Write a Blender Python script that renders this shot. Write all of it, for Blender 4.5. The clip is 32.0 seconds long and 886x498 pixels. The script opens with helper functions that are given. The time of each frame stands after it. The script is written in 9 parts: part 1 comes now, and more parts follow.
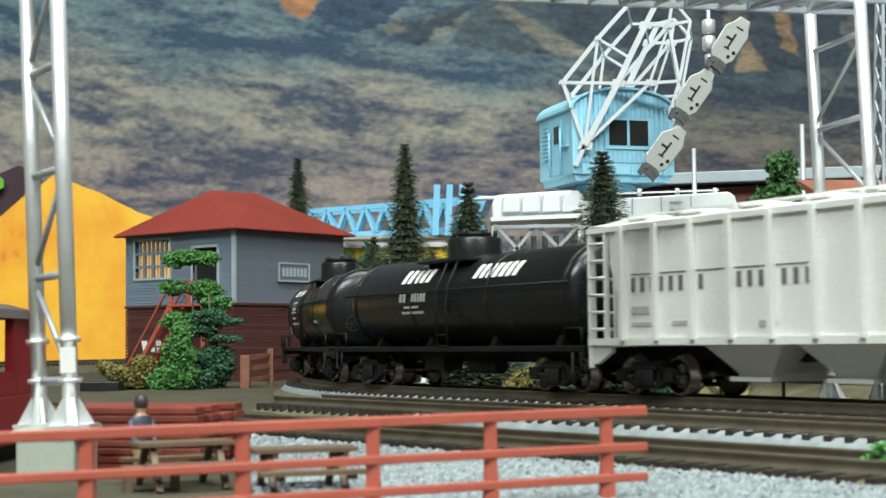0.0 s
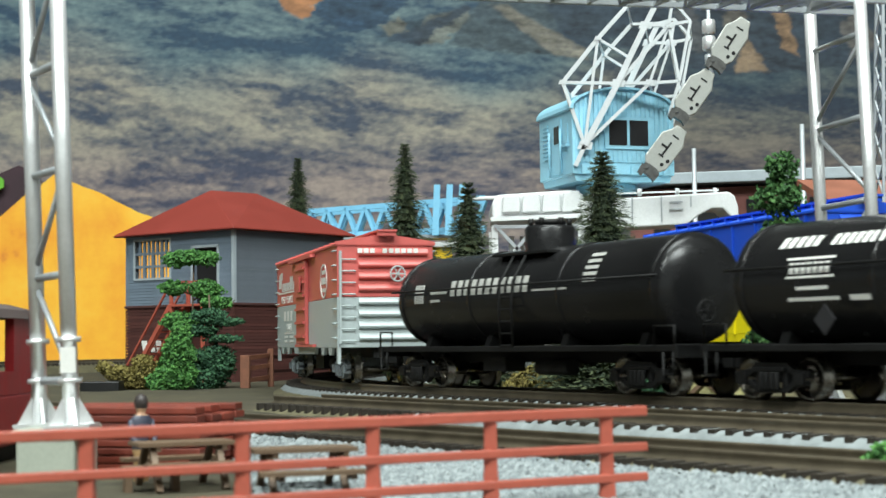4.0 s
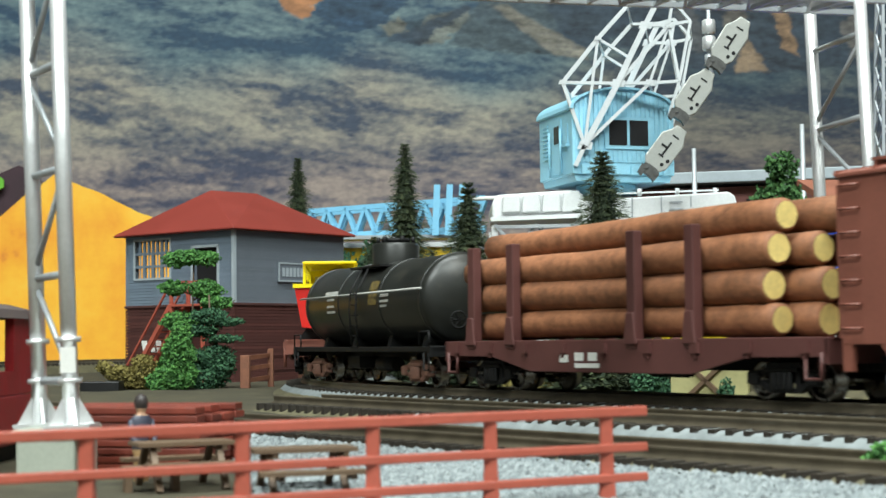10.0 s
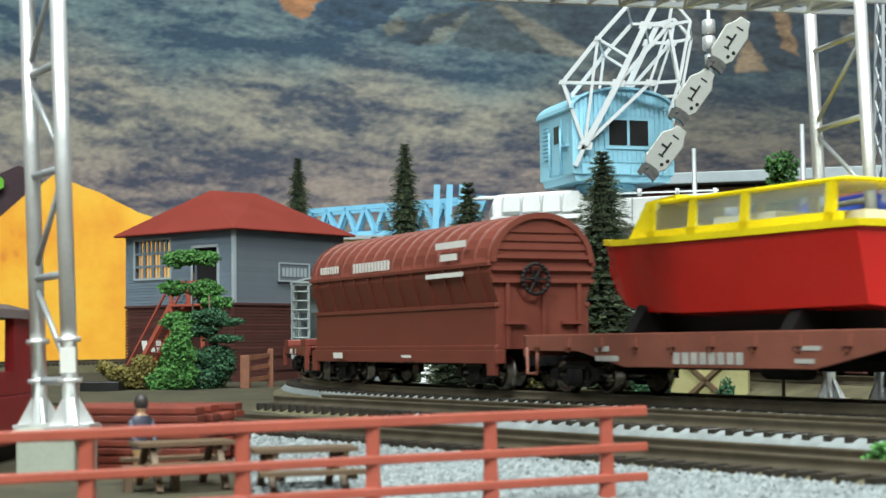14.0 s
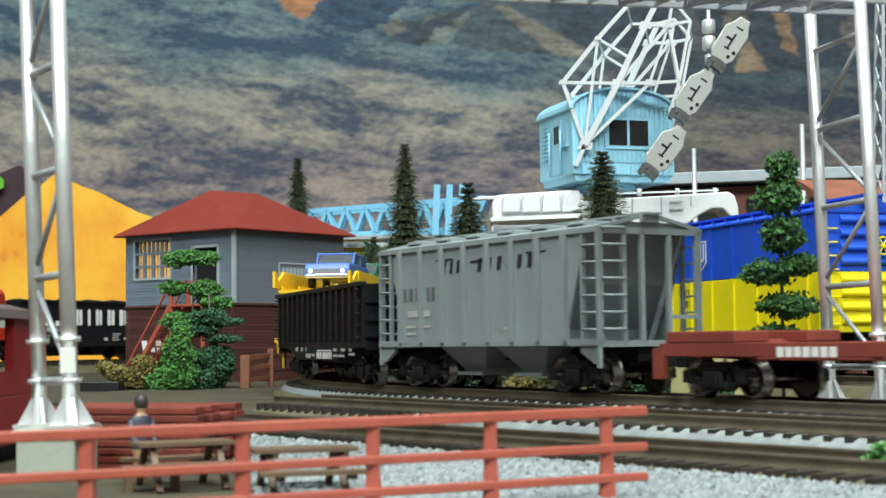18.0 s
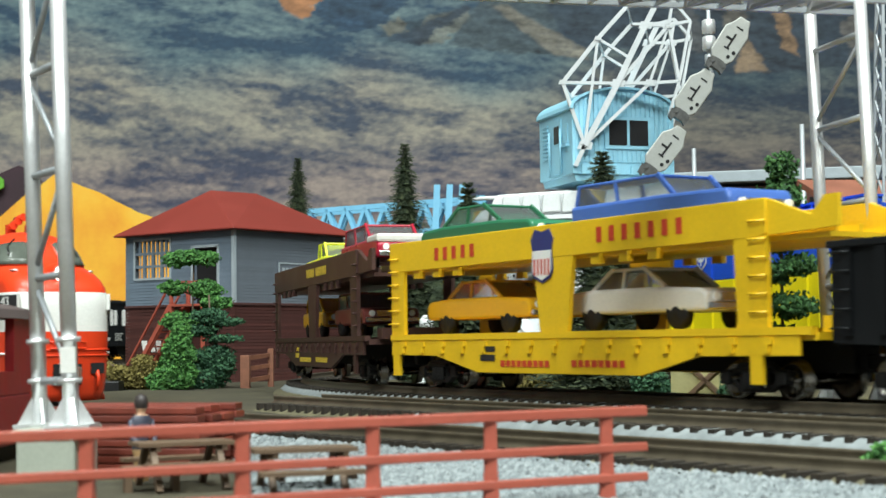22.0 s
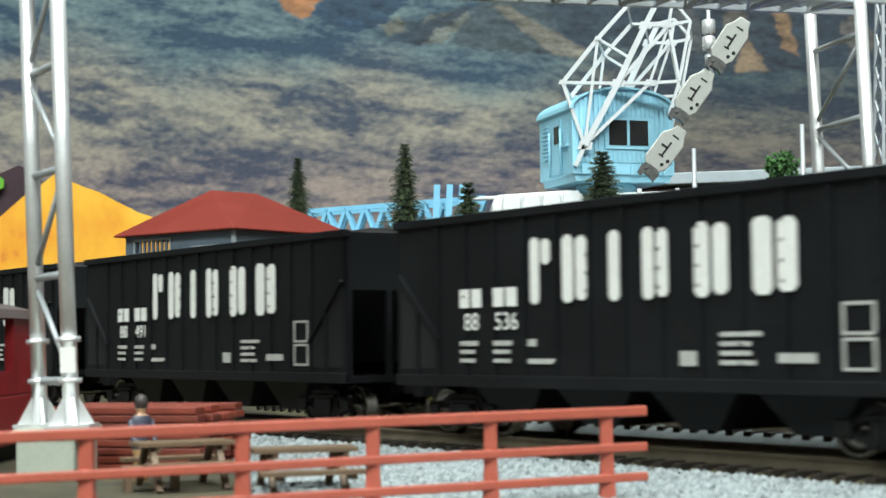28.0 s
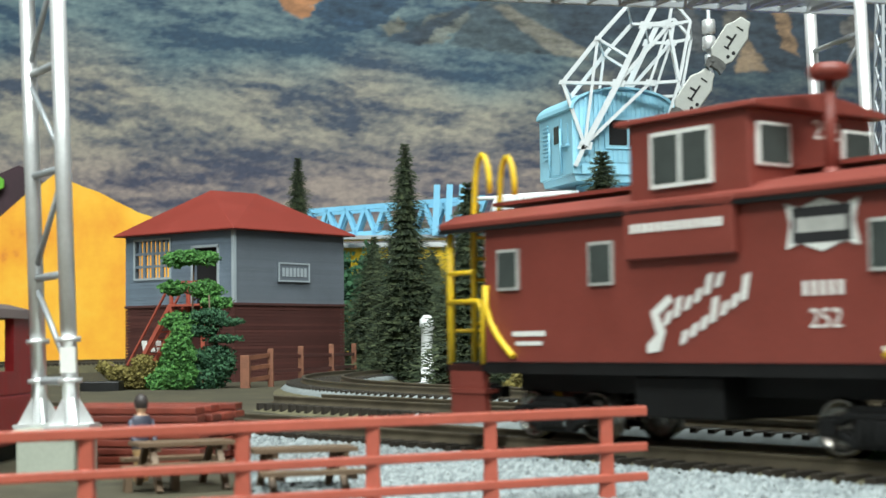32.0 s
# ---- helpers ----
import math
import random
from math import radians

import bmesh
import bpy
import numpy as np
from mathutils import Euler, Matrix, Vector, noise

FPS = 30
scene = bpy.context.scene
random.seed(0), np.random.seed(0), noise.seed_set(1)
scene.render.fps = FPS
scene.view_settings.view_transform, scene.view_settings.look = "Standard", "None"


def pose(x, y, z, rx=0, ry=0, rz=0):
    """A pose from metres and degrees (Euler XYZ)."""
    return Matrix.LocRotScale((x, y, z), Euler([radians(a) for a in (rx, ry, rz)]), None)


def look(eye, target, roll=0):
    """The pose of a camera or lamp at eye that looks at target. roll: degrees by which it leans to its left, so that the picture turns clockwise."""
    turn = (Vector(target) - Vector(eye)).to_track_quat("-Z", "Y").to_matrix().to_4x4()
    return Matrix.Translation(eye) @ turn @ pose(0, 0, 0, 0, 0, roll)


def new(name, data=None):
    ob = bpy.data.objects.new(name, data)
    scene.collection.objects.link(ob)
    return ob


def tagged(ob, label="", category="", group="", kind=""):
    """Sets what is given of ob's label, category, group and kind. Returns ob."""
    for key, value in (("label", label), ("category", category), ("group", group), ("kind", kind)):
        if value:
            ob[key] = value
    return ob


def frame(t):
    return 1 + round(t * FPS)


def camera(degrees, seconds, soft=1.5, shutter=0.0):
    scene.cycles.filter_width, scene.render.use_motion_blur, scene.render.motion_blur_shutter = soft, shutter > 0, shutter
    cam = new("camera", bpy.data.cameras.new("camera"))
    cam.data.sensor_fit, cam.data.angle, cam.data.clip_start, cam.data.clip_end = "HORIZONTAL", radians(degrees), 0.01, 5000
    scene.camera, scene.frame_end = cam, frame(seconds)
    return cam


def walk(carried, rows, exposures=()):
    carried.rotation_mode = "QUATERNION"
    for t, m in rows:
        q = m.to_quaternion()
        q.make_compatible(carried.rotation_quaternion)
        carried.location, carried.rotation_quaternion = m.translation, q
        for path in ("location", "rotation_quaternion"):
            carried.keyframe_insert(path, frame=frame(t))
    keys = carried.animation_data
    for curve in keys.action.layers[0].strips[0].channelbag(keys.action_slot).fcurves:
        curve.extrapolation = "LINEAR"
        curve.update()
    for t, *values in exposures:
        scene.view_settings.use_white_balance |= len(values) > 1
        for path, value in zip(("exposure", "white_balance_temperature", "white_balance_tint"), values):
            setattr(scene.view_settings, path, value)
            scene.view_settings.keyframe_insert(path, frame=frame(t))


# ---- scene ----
# A tabletop model railway at 1:87. Lengths below are in millimetres; K turns them into metres.
K = 0.001
cam = camera(31.57, 32.0, soft=1.5, shutter=0.4)
_p = radians(3.403)
EYE = (0.0, 0.0, 0.01413)
AIM = (0.0, math.cos(_p), 0.01413 + math.sin(_p))
cam.data.dof.use_dof, cam.data.dof.focus_distance, cam.data.dof.aperture_fstop = True, 0.65, 72.0
walk(cam, [(0.0, look(EYE, AIM, -0.683)), (32.0, look(EYE, AIM, -0.683))], exposures=[(0.0, 0.0), (21.5, 0.0), (22.6, -0.1), (24.0, -0.28), (25.2, -0.42), (27.4, 0.08), (32.0, 0.08)])

# ---- light: a windowless hobby room with white ceiling panels ----
world = bpy.data.worlds.new("room_air")
scene.world = world
world.use_nodes = True
world.node_tree.nodes["Background"].inputs[0].default_value = (0.75, 0.85, 1.0, 1)
world.node_tree.nodes["Background"].inputs[1].default_value = 0.04


def ceiling_lamp(x, y, sx, sy, watts, z=1.75, col=(0.915, 1.0, 0.975)):
    la = bpy.data.lights.new("ceiling_lamp", "AREA")
    la.shape, la.size, la.size_y, la.energy, la.color = "RECTANGLE", sx, sy, watts, col
    ob = new("ceiling_lamp", la)
    ob.location = (x, y, z)
    return ob


ceiling_lamp(0.0, 0.1, 1.2, 0.3, 12)
ceiling_lamp(0.9, -1.15, 1.2, 0.5, 68)
ceiling_lamp(-0.9, -1.15, 1.2, 0.5, 76)
ceiling_lamp(0.0, 0.18, 1.2, 0.3, 32)

# ---- materials ----


def nodes_of(name):
    m = bpy.data.materials.new(name)
    m.use_nodes = True
    nt = m.node_tree
    return m, nt, nt.nodes["Principled BSDF"]


def noise_node(nt, size, detail=4.0, rough=0.6, coord="Object"):
    tc = nt.nodes.new("ShaderNodeTexCoord")
    n = nt.nodes.new("ShaderNodeTexNoise")
    n.inputs["Scale"].default_value = 1.0 / (size * K)
    n.inputs["Detail"].default_value = detail
    n.inputs["Roughness"].default_value = rough
    nt.links.new(tc.outputs[coord], n.inputs["Vector"])
    return n


def ramp(nt, src, stops):
    r = nt.nodes.new("ShaderNodeValToRGB")
    e = r.color_ramp.elements
    while len(e) < len(stops):
        e.new(0.5)
    for i, (pos, c) in enumerate(stops):
        e[i].position, e[i].color = pos, (*c, 1)
    nt.links.new(src, r.inputs[0])
    return r.outputs[0]


def shade(c, k):
    return tuple(min(1.0, max(0.0, v * k)) for v in c)


def paint(name, col, rough=0.45, var=0.12, size=14.0, metal=0.0, bump=0.15, fine=0.8, dirt=None, dirt_at=0.62, vary=0.0, gloss=0.3):
    """Painted or moulded surface: mottling at two scales, fine relief, optional grime patches."""
    m, nt, b = nodes_of(name)
    n1 = noise_node(nt, size, 5)
    out = ramp(nt, n1.outputs[0], [(0.3, shade(col, 1 - var)), (0.7, shade(col, 1 + var))])
    n2 = noise_node(nt, fine, 3)
    mix = nt.nodes.new("ShaderNodeMix")
    mix.data_type = "RGBA"
    mix.blend_type = "MULTIPLY"
    mix.inputs[0].default_value = 0.35
    nt.links.new(out, mix.inputs[6])
    nt.links.new(ramp(nt, n2.outputs[0], [(0.3, (0.75, 0.75, 0.75)), (0.65, (1, 1, 1))]), mix.inputs[7])
    out = mix.outputs[2]
    if dirt:
        n3 = noise_node(nt, size * 0.6, 6, 0.7)
        mx = nt.nodes.new("ShaderNodeMix")
        mx.data_type = "RGBA"
        nt.links.new(ramp(nt, n3.outputs[0], [(dirt_at - 0.08, (0, 0, 0)), (dirt_at + 0.12, (0.8, 0.8, 0.8))]), mx.inputs[0])
        nt.links.new(out, mx.inputs[6])
        mx.inputs[7].default_value = (*dirt, 1)
        out = mx.outputs[2]
    if vary:
        oi = nt.nodes.new("ShaderNodeObjectInfo")
        mx = nt.nodes.new("ShaderNodeMix")
        mx.data_type = "RGBA"
        mx.blend_type = "MULTIPLY"
        mx.inputs[0].default_value = 1.0
        nt.links.new(out, mx.inputs[6])
        nt.links.new(ramp(nt, oi.outputs["Random"], [(0.0, (1 - vary,) * 3), (1.0, (1, 1, 1))]), mx.inputs[7])
        out = mx.outputs[2]
    nt.links.new(out, b.inputs["Base Color"])
    mr = nt.nodes.new("ShaderNodeMapRange")
    mr.inputs[3].default_value, mr.inputs[4].default_value = max(0.02, rough - 0.1), min(1, rough + 0.12)
    nt.links.new(n1.outputs[0], mr.inputs[0])
    nt.links.new(mr.outputs[0], b.inputs["Roughness"])
    b.inputs["Metallic"].default_value = metal
    if max(col) < 0.016:
        b.inputs["Specular IOR Level"].default_value = gloss
    bp = nt.nodes.new("ShaderNodeBump")
    bp.inputs["Strength"].default_value = bump
    bp.inputs["Distance"].default_value = 0.15 * K
    nt.links.new(n2.outputs[0], bp.inputs["Height"])
    nt.links.new(bp.outputs[0], b.inputs["Normal"])
    return m


def glass(name, col=(0.8, 0.85, 0.85), rough=0.05):
    m, nt, b = nodes_of(name)
    b.inputs["Base Color"].default_value = (*col, 1)
    b.inputs["Transmission Weight"].default_value = 0.9
    b.inputs["Roughness"].default_value = rough
    b.inputs["IOR"].default_value = 1.45
    return m


def leafy(name, c0, c1, c2, size=2.0):
    """Foliage of scatter foam and flock: colour differs from clump to clump."""
    m, nt, b = nodes_of(name)
    g = nt.nodes.new("ShaderNodeNewGeometry")
    n = noise_node(nt, size, 3)
    ad = nt.nodes.new("ShaderNodeMath")
    ad.operation = "MULTIPLY_ADD"
    nt.links.new(g.outputs["Random Per Island"], ad.inputs[0])
    ad.inputs[1].default_value = 0.6
    sc = nt.nodes.new("ShaderNodeMath")
    sc.operation = "MULTIPLY"
    sc.inputs[1].default_value = 0.4
    nt.links.new(n.outputs[0], sc.inputs[0])
    nt.links.new(sc.outputs[0], ad.inputs[2])
    nt.links.new(ramp(nt, ad.outputs[0], [(0.15, c0), (0.5, c1), (0.85, c2)]), b.inputs["Base Color"])
    b.inputs["Roughness"].default_value = 0.85
    return m


M = {}
M["black"] = paint("black_plastic", (0.011, 0.011, 0.011), 0.4, 0.25, dirt=(0.03, 0.027, 0.024), dirt_at=0.7)
M["black_tank"] = paint("black_tank_paint", (0.0115, 0.0115, 0.012), 0.24, 0.2, 20, dirt=(0.022, 0.021, 0.019), dirt_at=0.68, gloss=0.4)
M["grey_tank"] = paint("weathered_black", (0.0155, 0.0165, 0.014), 0.36, 0.3, 18, dirt=(0.05, 0.044, 0.034), dirt_at=0.64)
M["soot"] = paint("soot_black", (0.006, 0.006, 0.006), 0.6, 0.3, 8)
M["hopper_black"] = paint("hopper_black", (0.0095, 0.0105, 0.0115), 0.45, 0.2, 16, dirt=(0.018, 0.018, 0.018), dirt_at=0.68, gloss=0.18)
M["steel"] = paint("wheel_steel", (0.30, 0.28, 0.25), 0.26, 0.2, 6, metal=1.0)
M["rail"] = paint("rail_metal", (0.115, 0.095, 0.065), 0.4, 0.25, 6, metal=0.4)
M["tie"] = paint("sleeper_brown", (0.036, 0.028, 0.019), 0.75, 0.3, 4, vary=0.4)
M["white_car"] = paint("white_car_paint", (0.74, 0.74, 0.70), 0.42, 0.05, 30, dirt=(0.5, 0.48, 0.42), dirt_at=0.72)
M["grey_car"] = paint("grey_car_paint", (0.245, 0.285, 0.285), 0.45, 0.08, 25, dirt=(0.18, 0.18, 0.16), dirt_at=0.68)
M["pm_red"] = paint("salmon_red_paint", (0.62, 0.13, 0.115), 0.42, 0.07, 25)
M["pm_grey"] = paint("pale_grey_paint", (0.42, 0.48, 0.48), 0.42, 0.05, 25)
M["oxide"] = paint("oxide_red_paint", (0.23, 0.078, 0.053), 0.48, 0.12, 18, dirt=(0.13, 0.05, 0.035), dirt_at=0.66)
M["oxide_dark"] = paint("dark_oxide_paint", (0.11, 0.04, 0.035), 0.5, 0.15, 16)
M["coil_red"] = paint("red_brown_paint", (0.175, 0.043, 0.028), 0.45, 0.12, 16, dirt=(0.16, 0.055, 0.04), dirt_at=0.66)
M["flat_red"] = paint("brick_red_paint", (0.22, 0.045, 0.03), 0.5, 0.12, 16)
M["rack_brown"] = paint("dark_brown_paint", (0.065, 0.028, 0.022), 0.45, 0.15, 16)
M["rack_yellow"] = paint("chrome_yellow_paint", (0.80, 0.50, 0.012), 0.42, 0.06, 20)
M["loco_red"] = paint("bright_red_paint", (0.72, 0.05, 0.012), 0.32, 0.06, 30)
M["loco_white"] = paint("white_stripe_paint", (0.80, 0.80, 0.76), 0.32, 0.03, 30)
# loco red darkened, so the shade between the grille bars is in the paint
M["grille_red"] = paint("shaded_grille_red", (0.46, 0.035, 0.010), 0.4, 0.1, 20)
M["cab_red"] = paint("caboose_red", (0.205, 0.042, 0.03), 0.45, 0.1, 18)
M["yellow"] = paint("yellow_enamel", (0.85, 0.56, 0.02), 0.4, 0.06, 10)
M["letter_white"] = paint("white_lettering", (0.78, 0.78, 0.74), 0.5, 0.05, 6)
M["letter_dim"] = paint("worn_white_lettering", (0.45, 0.45, 0.42), 0.55, 0.15, 3)
M["letter_black"] = paint("black_lettering", (0.02, 0.02, 0.022), 0.5, 0.1, 6)
M["letter_red"] = paint("red_lettering", (0.55, 0.05, 0.02), 0.5, 0.1, 6)
M["letter_yellow"] = paint("yellow_lettering", (0.7, 0.5, 0.05), 0.5, 0.1, 6)
M["letter_blue"] = paint("navy_print", (0.03, 0.04, 0.16), 0.5, 0.1, 6)
M["truck_grey"] = paint("weathered_truck_grey", (0.25, 0.29, 0.31), 0.55, 0.3, 4, dirt=(0.1, 0.1, 0.1), dirt_at=0.55)
M["truck_black"] = paint("truck_black", (0.009, 0.009, 0.009), 0.5, 0.3, 5)
M["truck_rust"] = paint("rusty_truck", (0.16, 0.075, 0.05), 0.65, 0.3, 4)
M["boom_silver"] = paint("pale_silver_paint", (0.60, 0.63, 0.64), 0.4, 0.06, 10, metal=0.1)
M["silver"] = paint("silver_paint", (0.77, 0.78, 0.78), 0.33, 0.08, 10, metal=0.6, bump=0.05)
M["drum_silver"] = paint("bright_drum_silver", (0.66, 0.68, 0.68), 0.4, 0.12, 5, metal=0.25)
M["letter_grey"] = paint("worn_grey_lettering", (0.13, 0.13, 0.13), 0.55, 0.2, 3)
M["silver_dim"] = paint("dull_silver_paint", (0.44, 0.47, 0.49), 0.42, 0.1, 10, metal=0.35)
M["crane_white"] = paint("crane_white", (0.72, 0.74, 0.74), 0.4, 0.06, 14)
M["crane_blue"] = paint("sky_blue_paint", (0.31, 0.62, 0.77), 0.42, 0.07, 14)
M["grapple"] = paint("etched_grey_metal", (0.40, 0.41, 0.38), 0.42, 0.08, 8, metal=0.3)
# near-black for pieces that paint the shade inside openings, slots and rooms
M["dark_void"] = paint("recess_shade_black", (0.012, 0.012, 0.013), 0.8, 0.1, 8)
M["roof_red"] = paint("red_roof_card", (0.215, 0.03, 0.02), 0.55, 0.08, 30, bump=0.3)
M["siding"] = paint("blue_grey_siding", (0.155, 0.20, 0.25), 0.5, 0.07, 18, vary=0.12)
# the same boards darker and greyer: shade of the side wall put into the colour
M["siding_side"] = paint("shaded_siding", (0.15, 0.175, 0.205), 0.5, 0.07, 18, vary=0.12)
M["brick"] = paint("dark_brick", (0.10, 0.032, 0.026), 0.65, 0.15, 10, vary=0.35)
M["mortar"] = paint("brick_joint", (0.078, 0.03, 0.026), 0.8, 0.15, 8)
M["trim_grey"] = paint("pale_trim", (0.35, 0.40, 0.43), 0.5, 0.08, 8)
M["fence_red"] = paint("red_fence_plastic", (0.42, 0.095, 0.06), 0.42, 0.1, 8)
M["block"] = paint("pale_base_plastic", (0.40, 0.43, 0.36), 0.5, 0.06, 10)
M["lumber"] = paint("red_lumber", (0.27, 0.05, 0.028), 0.55, 0.2, 4, vary=0.45)
M["wood"] = paint("table_wood", (0.15, 0.095, 0.055), 0.6, 0.18, 5, vary=0.2)
M["log"] = paint("log_bark", (0.31, 0.125, 0.056), 0.7, 0.4, 4, bump=1.0, fine=1.0, vary=0.25)
M["log_end"] = paint("cut_log_end", (0.75, 0.58, 0.20), 0.6, 0.12, 2)
M["bark"] = paint("trunk_bark", (0.10, 0.065, 0.04), 0.8, 0.3, 3)
M["boat_red"] = paint("boat_red", (0.55, 0.02, 0.015), 0.2, 0.05, 40)
M["boat_yellow"] = paint("boat_yellow", (0.85, 0.68, 0.01), 0.25, 0.04, 30)
M["glass"] = glass("clear_window")
M["tint"] = paint("dark_glazing", (0.05, 0.06, 0.055), 0.12, 0.2, 10)
M["cabin_glass"] = glass("clear_cabin_plastic", (0.75, 0.8, 0.8), 0.08)
M["car_glass"] = paint("clear_plastic_glazing", (0.28, 0.31, 0.31), 0.15, 0.2, 8)
M["white_auto"] = paint("cream_white_auto", (0.72, 0.70, 0.64), 0.3, 0.03, 20)
M["yellow_auto"] = paint("orange_yellow_auto", (0.80, 0.42, 0.015), 0.3, 0.04, 20)
M["lime_auto"] = paint("lime_auto", (0.75, 0.80, 0.02), 0.3, 0.04, 20)
M["green_auto"] = paint("green_auto", (0.03, 0.17, 0.085), 0.3, 0.06, 20)
M["blue_auto"] = paint("blue_auto", (0.07, 0.16, 0.50), 0.3, 0.06, 20)
M["red_auto"] = paint("crimson_auto", (0.42, 0.015, 0.04), 0.28, 0.06, 20)
M["brown_auto"] = paint("brown_red_auto", (0.20, 0.045, 0.035), 0.32, 0.06, 20)
M["chrome"] = paint("chrome", (0.75, 0.76, 0.78), 0.15, 0.05, 10, metal=1.0)
M["tyre"] = paint("tyre_black", (0.015, 0.015, 0.015), 0.6, 0.2, 3)
M["ukr_blue"] = paint("royal_blue_paint", (0.015, 0.09, 0.62), 0.4, 0.06, 20)
M["ukr_yellow"] = paint("sun_yellow_paint", (0.86, 0.72, 0.008), 0.4, 0.05, 20)
M["truss_blue"] = paint("pale_blue_truss", (0.22, 0.55, 0.78), 0.5, 0.08, 14)
M["ground"] = paint("olive_brown_ground", (0.048, 0.041, 0.022), 0.9, 0.35, 22, bump=0.9, fine=1.3, dirt=(0.10, 0.09, 0.046), dirt_at=0.63)
M["roadbed"] = paint("roadbed_earth", (0.098, 0.086, 0.046), 0.85, 0.35, 9, bump=1.0, fine=1.0, dirt=(0.16, 0.145, 0.075), dirt_at=0.62)
M["shoulder"] = paint("grey_ballast_edge", (0.21, 0.235, 0.235), 0.85, 0.2, 5, bump=1.0, fine=1.2)
M["gravel"] = paint("pale_gravel", (0.14, 0.157, 0.162), 0.85, 0.25, 3, bump=0.8)
M["room"] = paint("room_wall_paint", (0.45, 0.46, 0.46), 0.8, 0.05, 400)
M["pine"] = leafy("pine_needles", (0.009, 0.018, 0.008), (0.026, 0.042, 0.017), (0.085, 0.105, 0.045), 3)
M["bush"] = leafy("green_foam", (0.022, 0.075, 0.018), (0.05, 0.165, 0.032), (0.11, 0.28, 0.06), 3)
M["bush_dark"] = leafy("deep_green_foam", (0.010, 0.042, 0.022), (0.024, 0.085, 0.038), (0.05, 0.14, 0.06), 3)
M["bush_mid"] = leafy("leaf_green_foam", (0.014, 0.05, 0.012), (0.032, 0.105, 0.024), (0.08, 0.19, 0.05), 3)
M["bush_olive"] = leafy("olive_lichen", (0.07, 0.055, 0.012), (0.16, 0.13, 0.03), (0.26, 0.22, 0.06), 3)
M["lamp"] = paint("headlight_lens", (0.9, 0.9, 0.86), 0.1, 0.02, 5)

# ---- mesh helpers (millimetres) ----


def bm_():
    return bmesh.new()


def box(bm, x0, x1, y0, y1, z0, z1):
    vs = [bm.verts.new((x, y, z)) for z in (z0, z1) for x, y in ((x0, y0), (x1, y0), (x1, y1), (x0, y1))]
    for f in ((3, 2, 1, 0), (4, 5, 6, 7), (0, 1, 5, 4), (1, 2, 6, 5), (2, 3, 7, 6), (3, 0, 4, 7)):
        bm.faces.new([vs[i] for i in f])
    return vs


def prism(bm, pts, a, b, axis="y"):
    """Closed outline (two coordinates) drawn out along an axis from a to b. axis y: (x, z); axis x: (y, z); axis z: (x, y)."""
    def put(u, v, w):
        return {"y": (u, w, v), "x": (w, u, v), "z": (u, v, w)}[axis]
    r0 = [bm.verts.new(put(u, v, a)) for u, v in pts]
    r1 = [bm.verts.new(put(u, v, b)) for u, v in pts]
    n = len(pts)
    fs = [bm.faces.new(r0), bm.faces.new(r1[::-1])]
    for i in range(n):
        fs.append(bm.faces.new((r0[i], r1[i], r1[(i + 1) % n], r0[(i + 1) % n])))
    bmesh.ops.recalc_face_normals(bm, faces=fs)


def rod(bm, p, q, r, r2=None, n=8, caps=True):
    """Round bar from p to q."""
    p, q = Vector(p), Vector(q)
    r2 = r if r2 is None else r2
    d = (q - p)
    if d.length < 1e-9:
        return
    d.normalize()
    u = d.orthogonal().normalized()
    w = d.cross(u)
    rings = []
    for c, rad in ((p, r), (q, r2)):
        rings.append([bm.verts.new(c + rad * (math.cos(2 * math.pi * i / n) * u + math.sin(2 * math.pi * i / n) * w)) for i in range(n)])
    for i in range(n):
        j = (i + 1) % n
        f = bm.faces.new((rings[0][i], rings[0][j], rings[1][j], rings[1][i]))
        f.smooth = n > 5
    if caps:
        bm.faces.new(rings[0][::-1])
        bm.faces.new(rings[1])


def bar(bm, p, q, w, h=None):
    """Square bar from p to q."""
    p, q = Vector(p), Vector(q)
    h = w if h is None else h
    d = (q - p).normalized()
    side = d.cross(Vector((0, 0, 1)))
    side = Vector((1, 0, 0)) if side.length < 0.05 else side.normalized()
    upv = side.cross(d).normalized()
    rings = []
    for c in (p, q):
        rings.append([bm.verts.new(c + a * side * w / 2 + b * upv * h / 2) for a, b in ((-1, -1), (1, -1), (1, 1), (-1, 1))])
    for i in range(4):
        j = (i + 1) % 4
        bm.faces.new((rings[0][i], rings[0][j], rings[1][j], rings[1][i]))
    bm.faces.new(rings[0][::-1])
    bm.faces.new(rings[1])


def path_rod(bm, pts, r, n=6):
    """One bent round bar through the points, mitred at the bends."""
    ps = [Vector(p) for p in pts]
    dirs = [(b - a).normalized() for a, b in zip(ps, ps[1:])]
    u = dirs[0].orthogonal().normalized()
    rings = []
    for i, p in enumerate(ps):
        d0, d1 = dirs[max(0, i - 1)], dirs[min(i, len(dirs) - 1)]
        t = (d0 + d1)
        t = t.normalized() if t.length > 1e-6 else d1
        u = (u - t * u.dot(t))
        u = u.normalized() if u.length > 1e-6 else t.orthogonal().normalized()
        w = t.cross(u)
        rings.append([bm.verts.new(p + r * 1.06 * (math.cos(2 * math.pi * k / n) * u + math.sin(2 * math.pi * k / n) * w)) for k in range(n)])
    for a, b in zip(rings, rings[1:]):
        for k in range(n):
            f = bm.faces.new((a[k], a[(k + 1) % n], b[(k + 1) % n], b[k]))
            f.smooth = True
    bm.faces.new(rings[0][::-1])
    bm.faces.new(rings[-1])


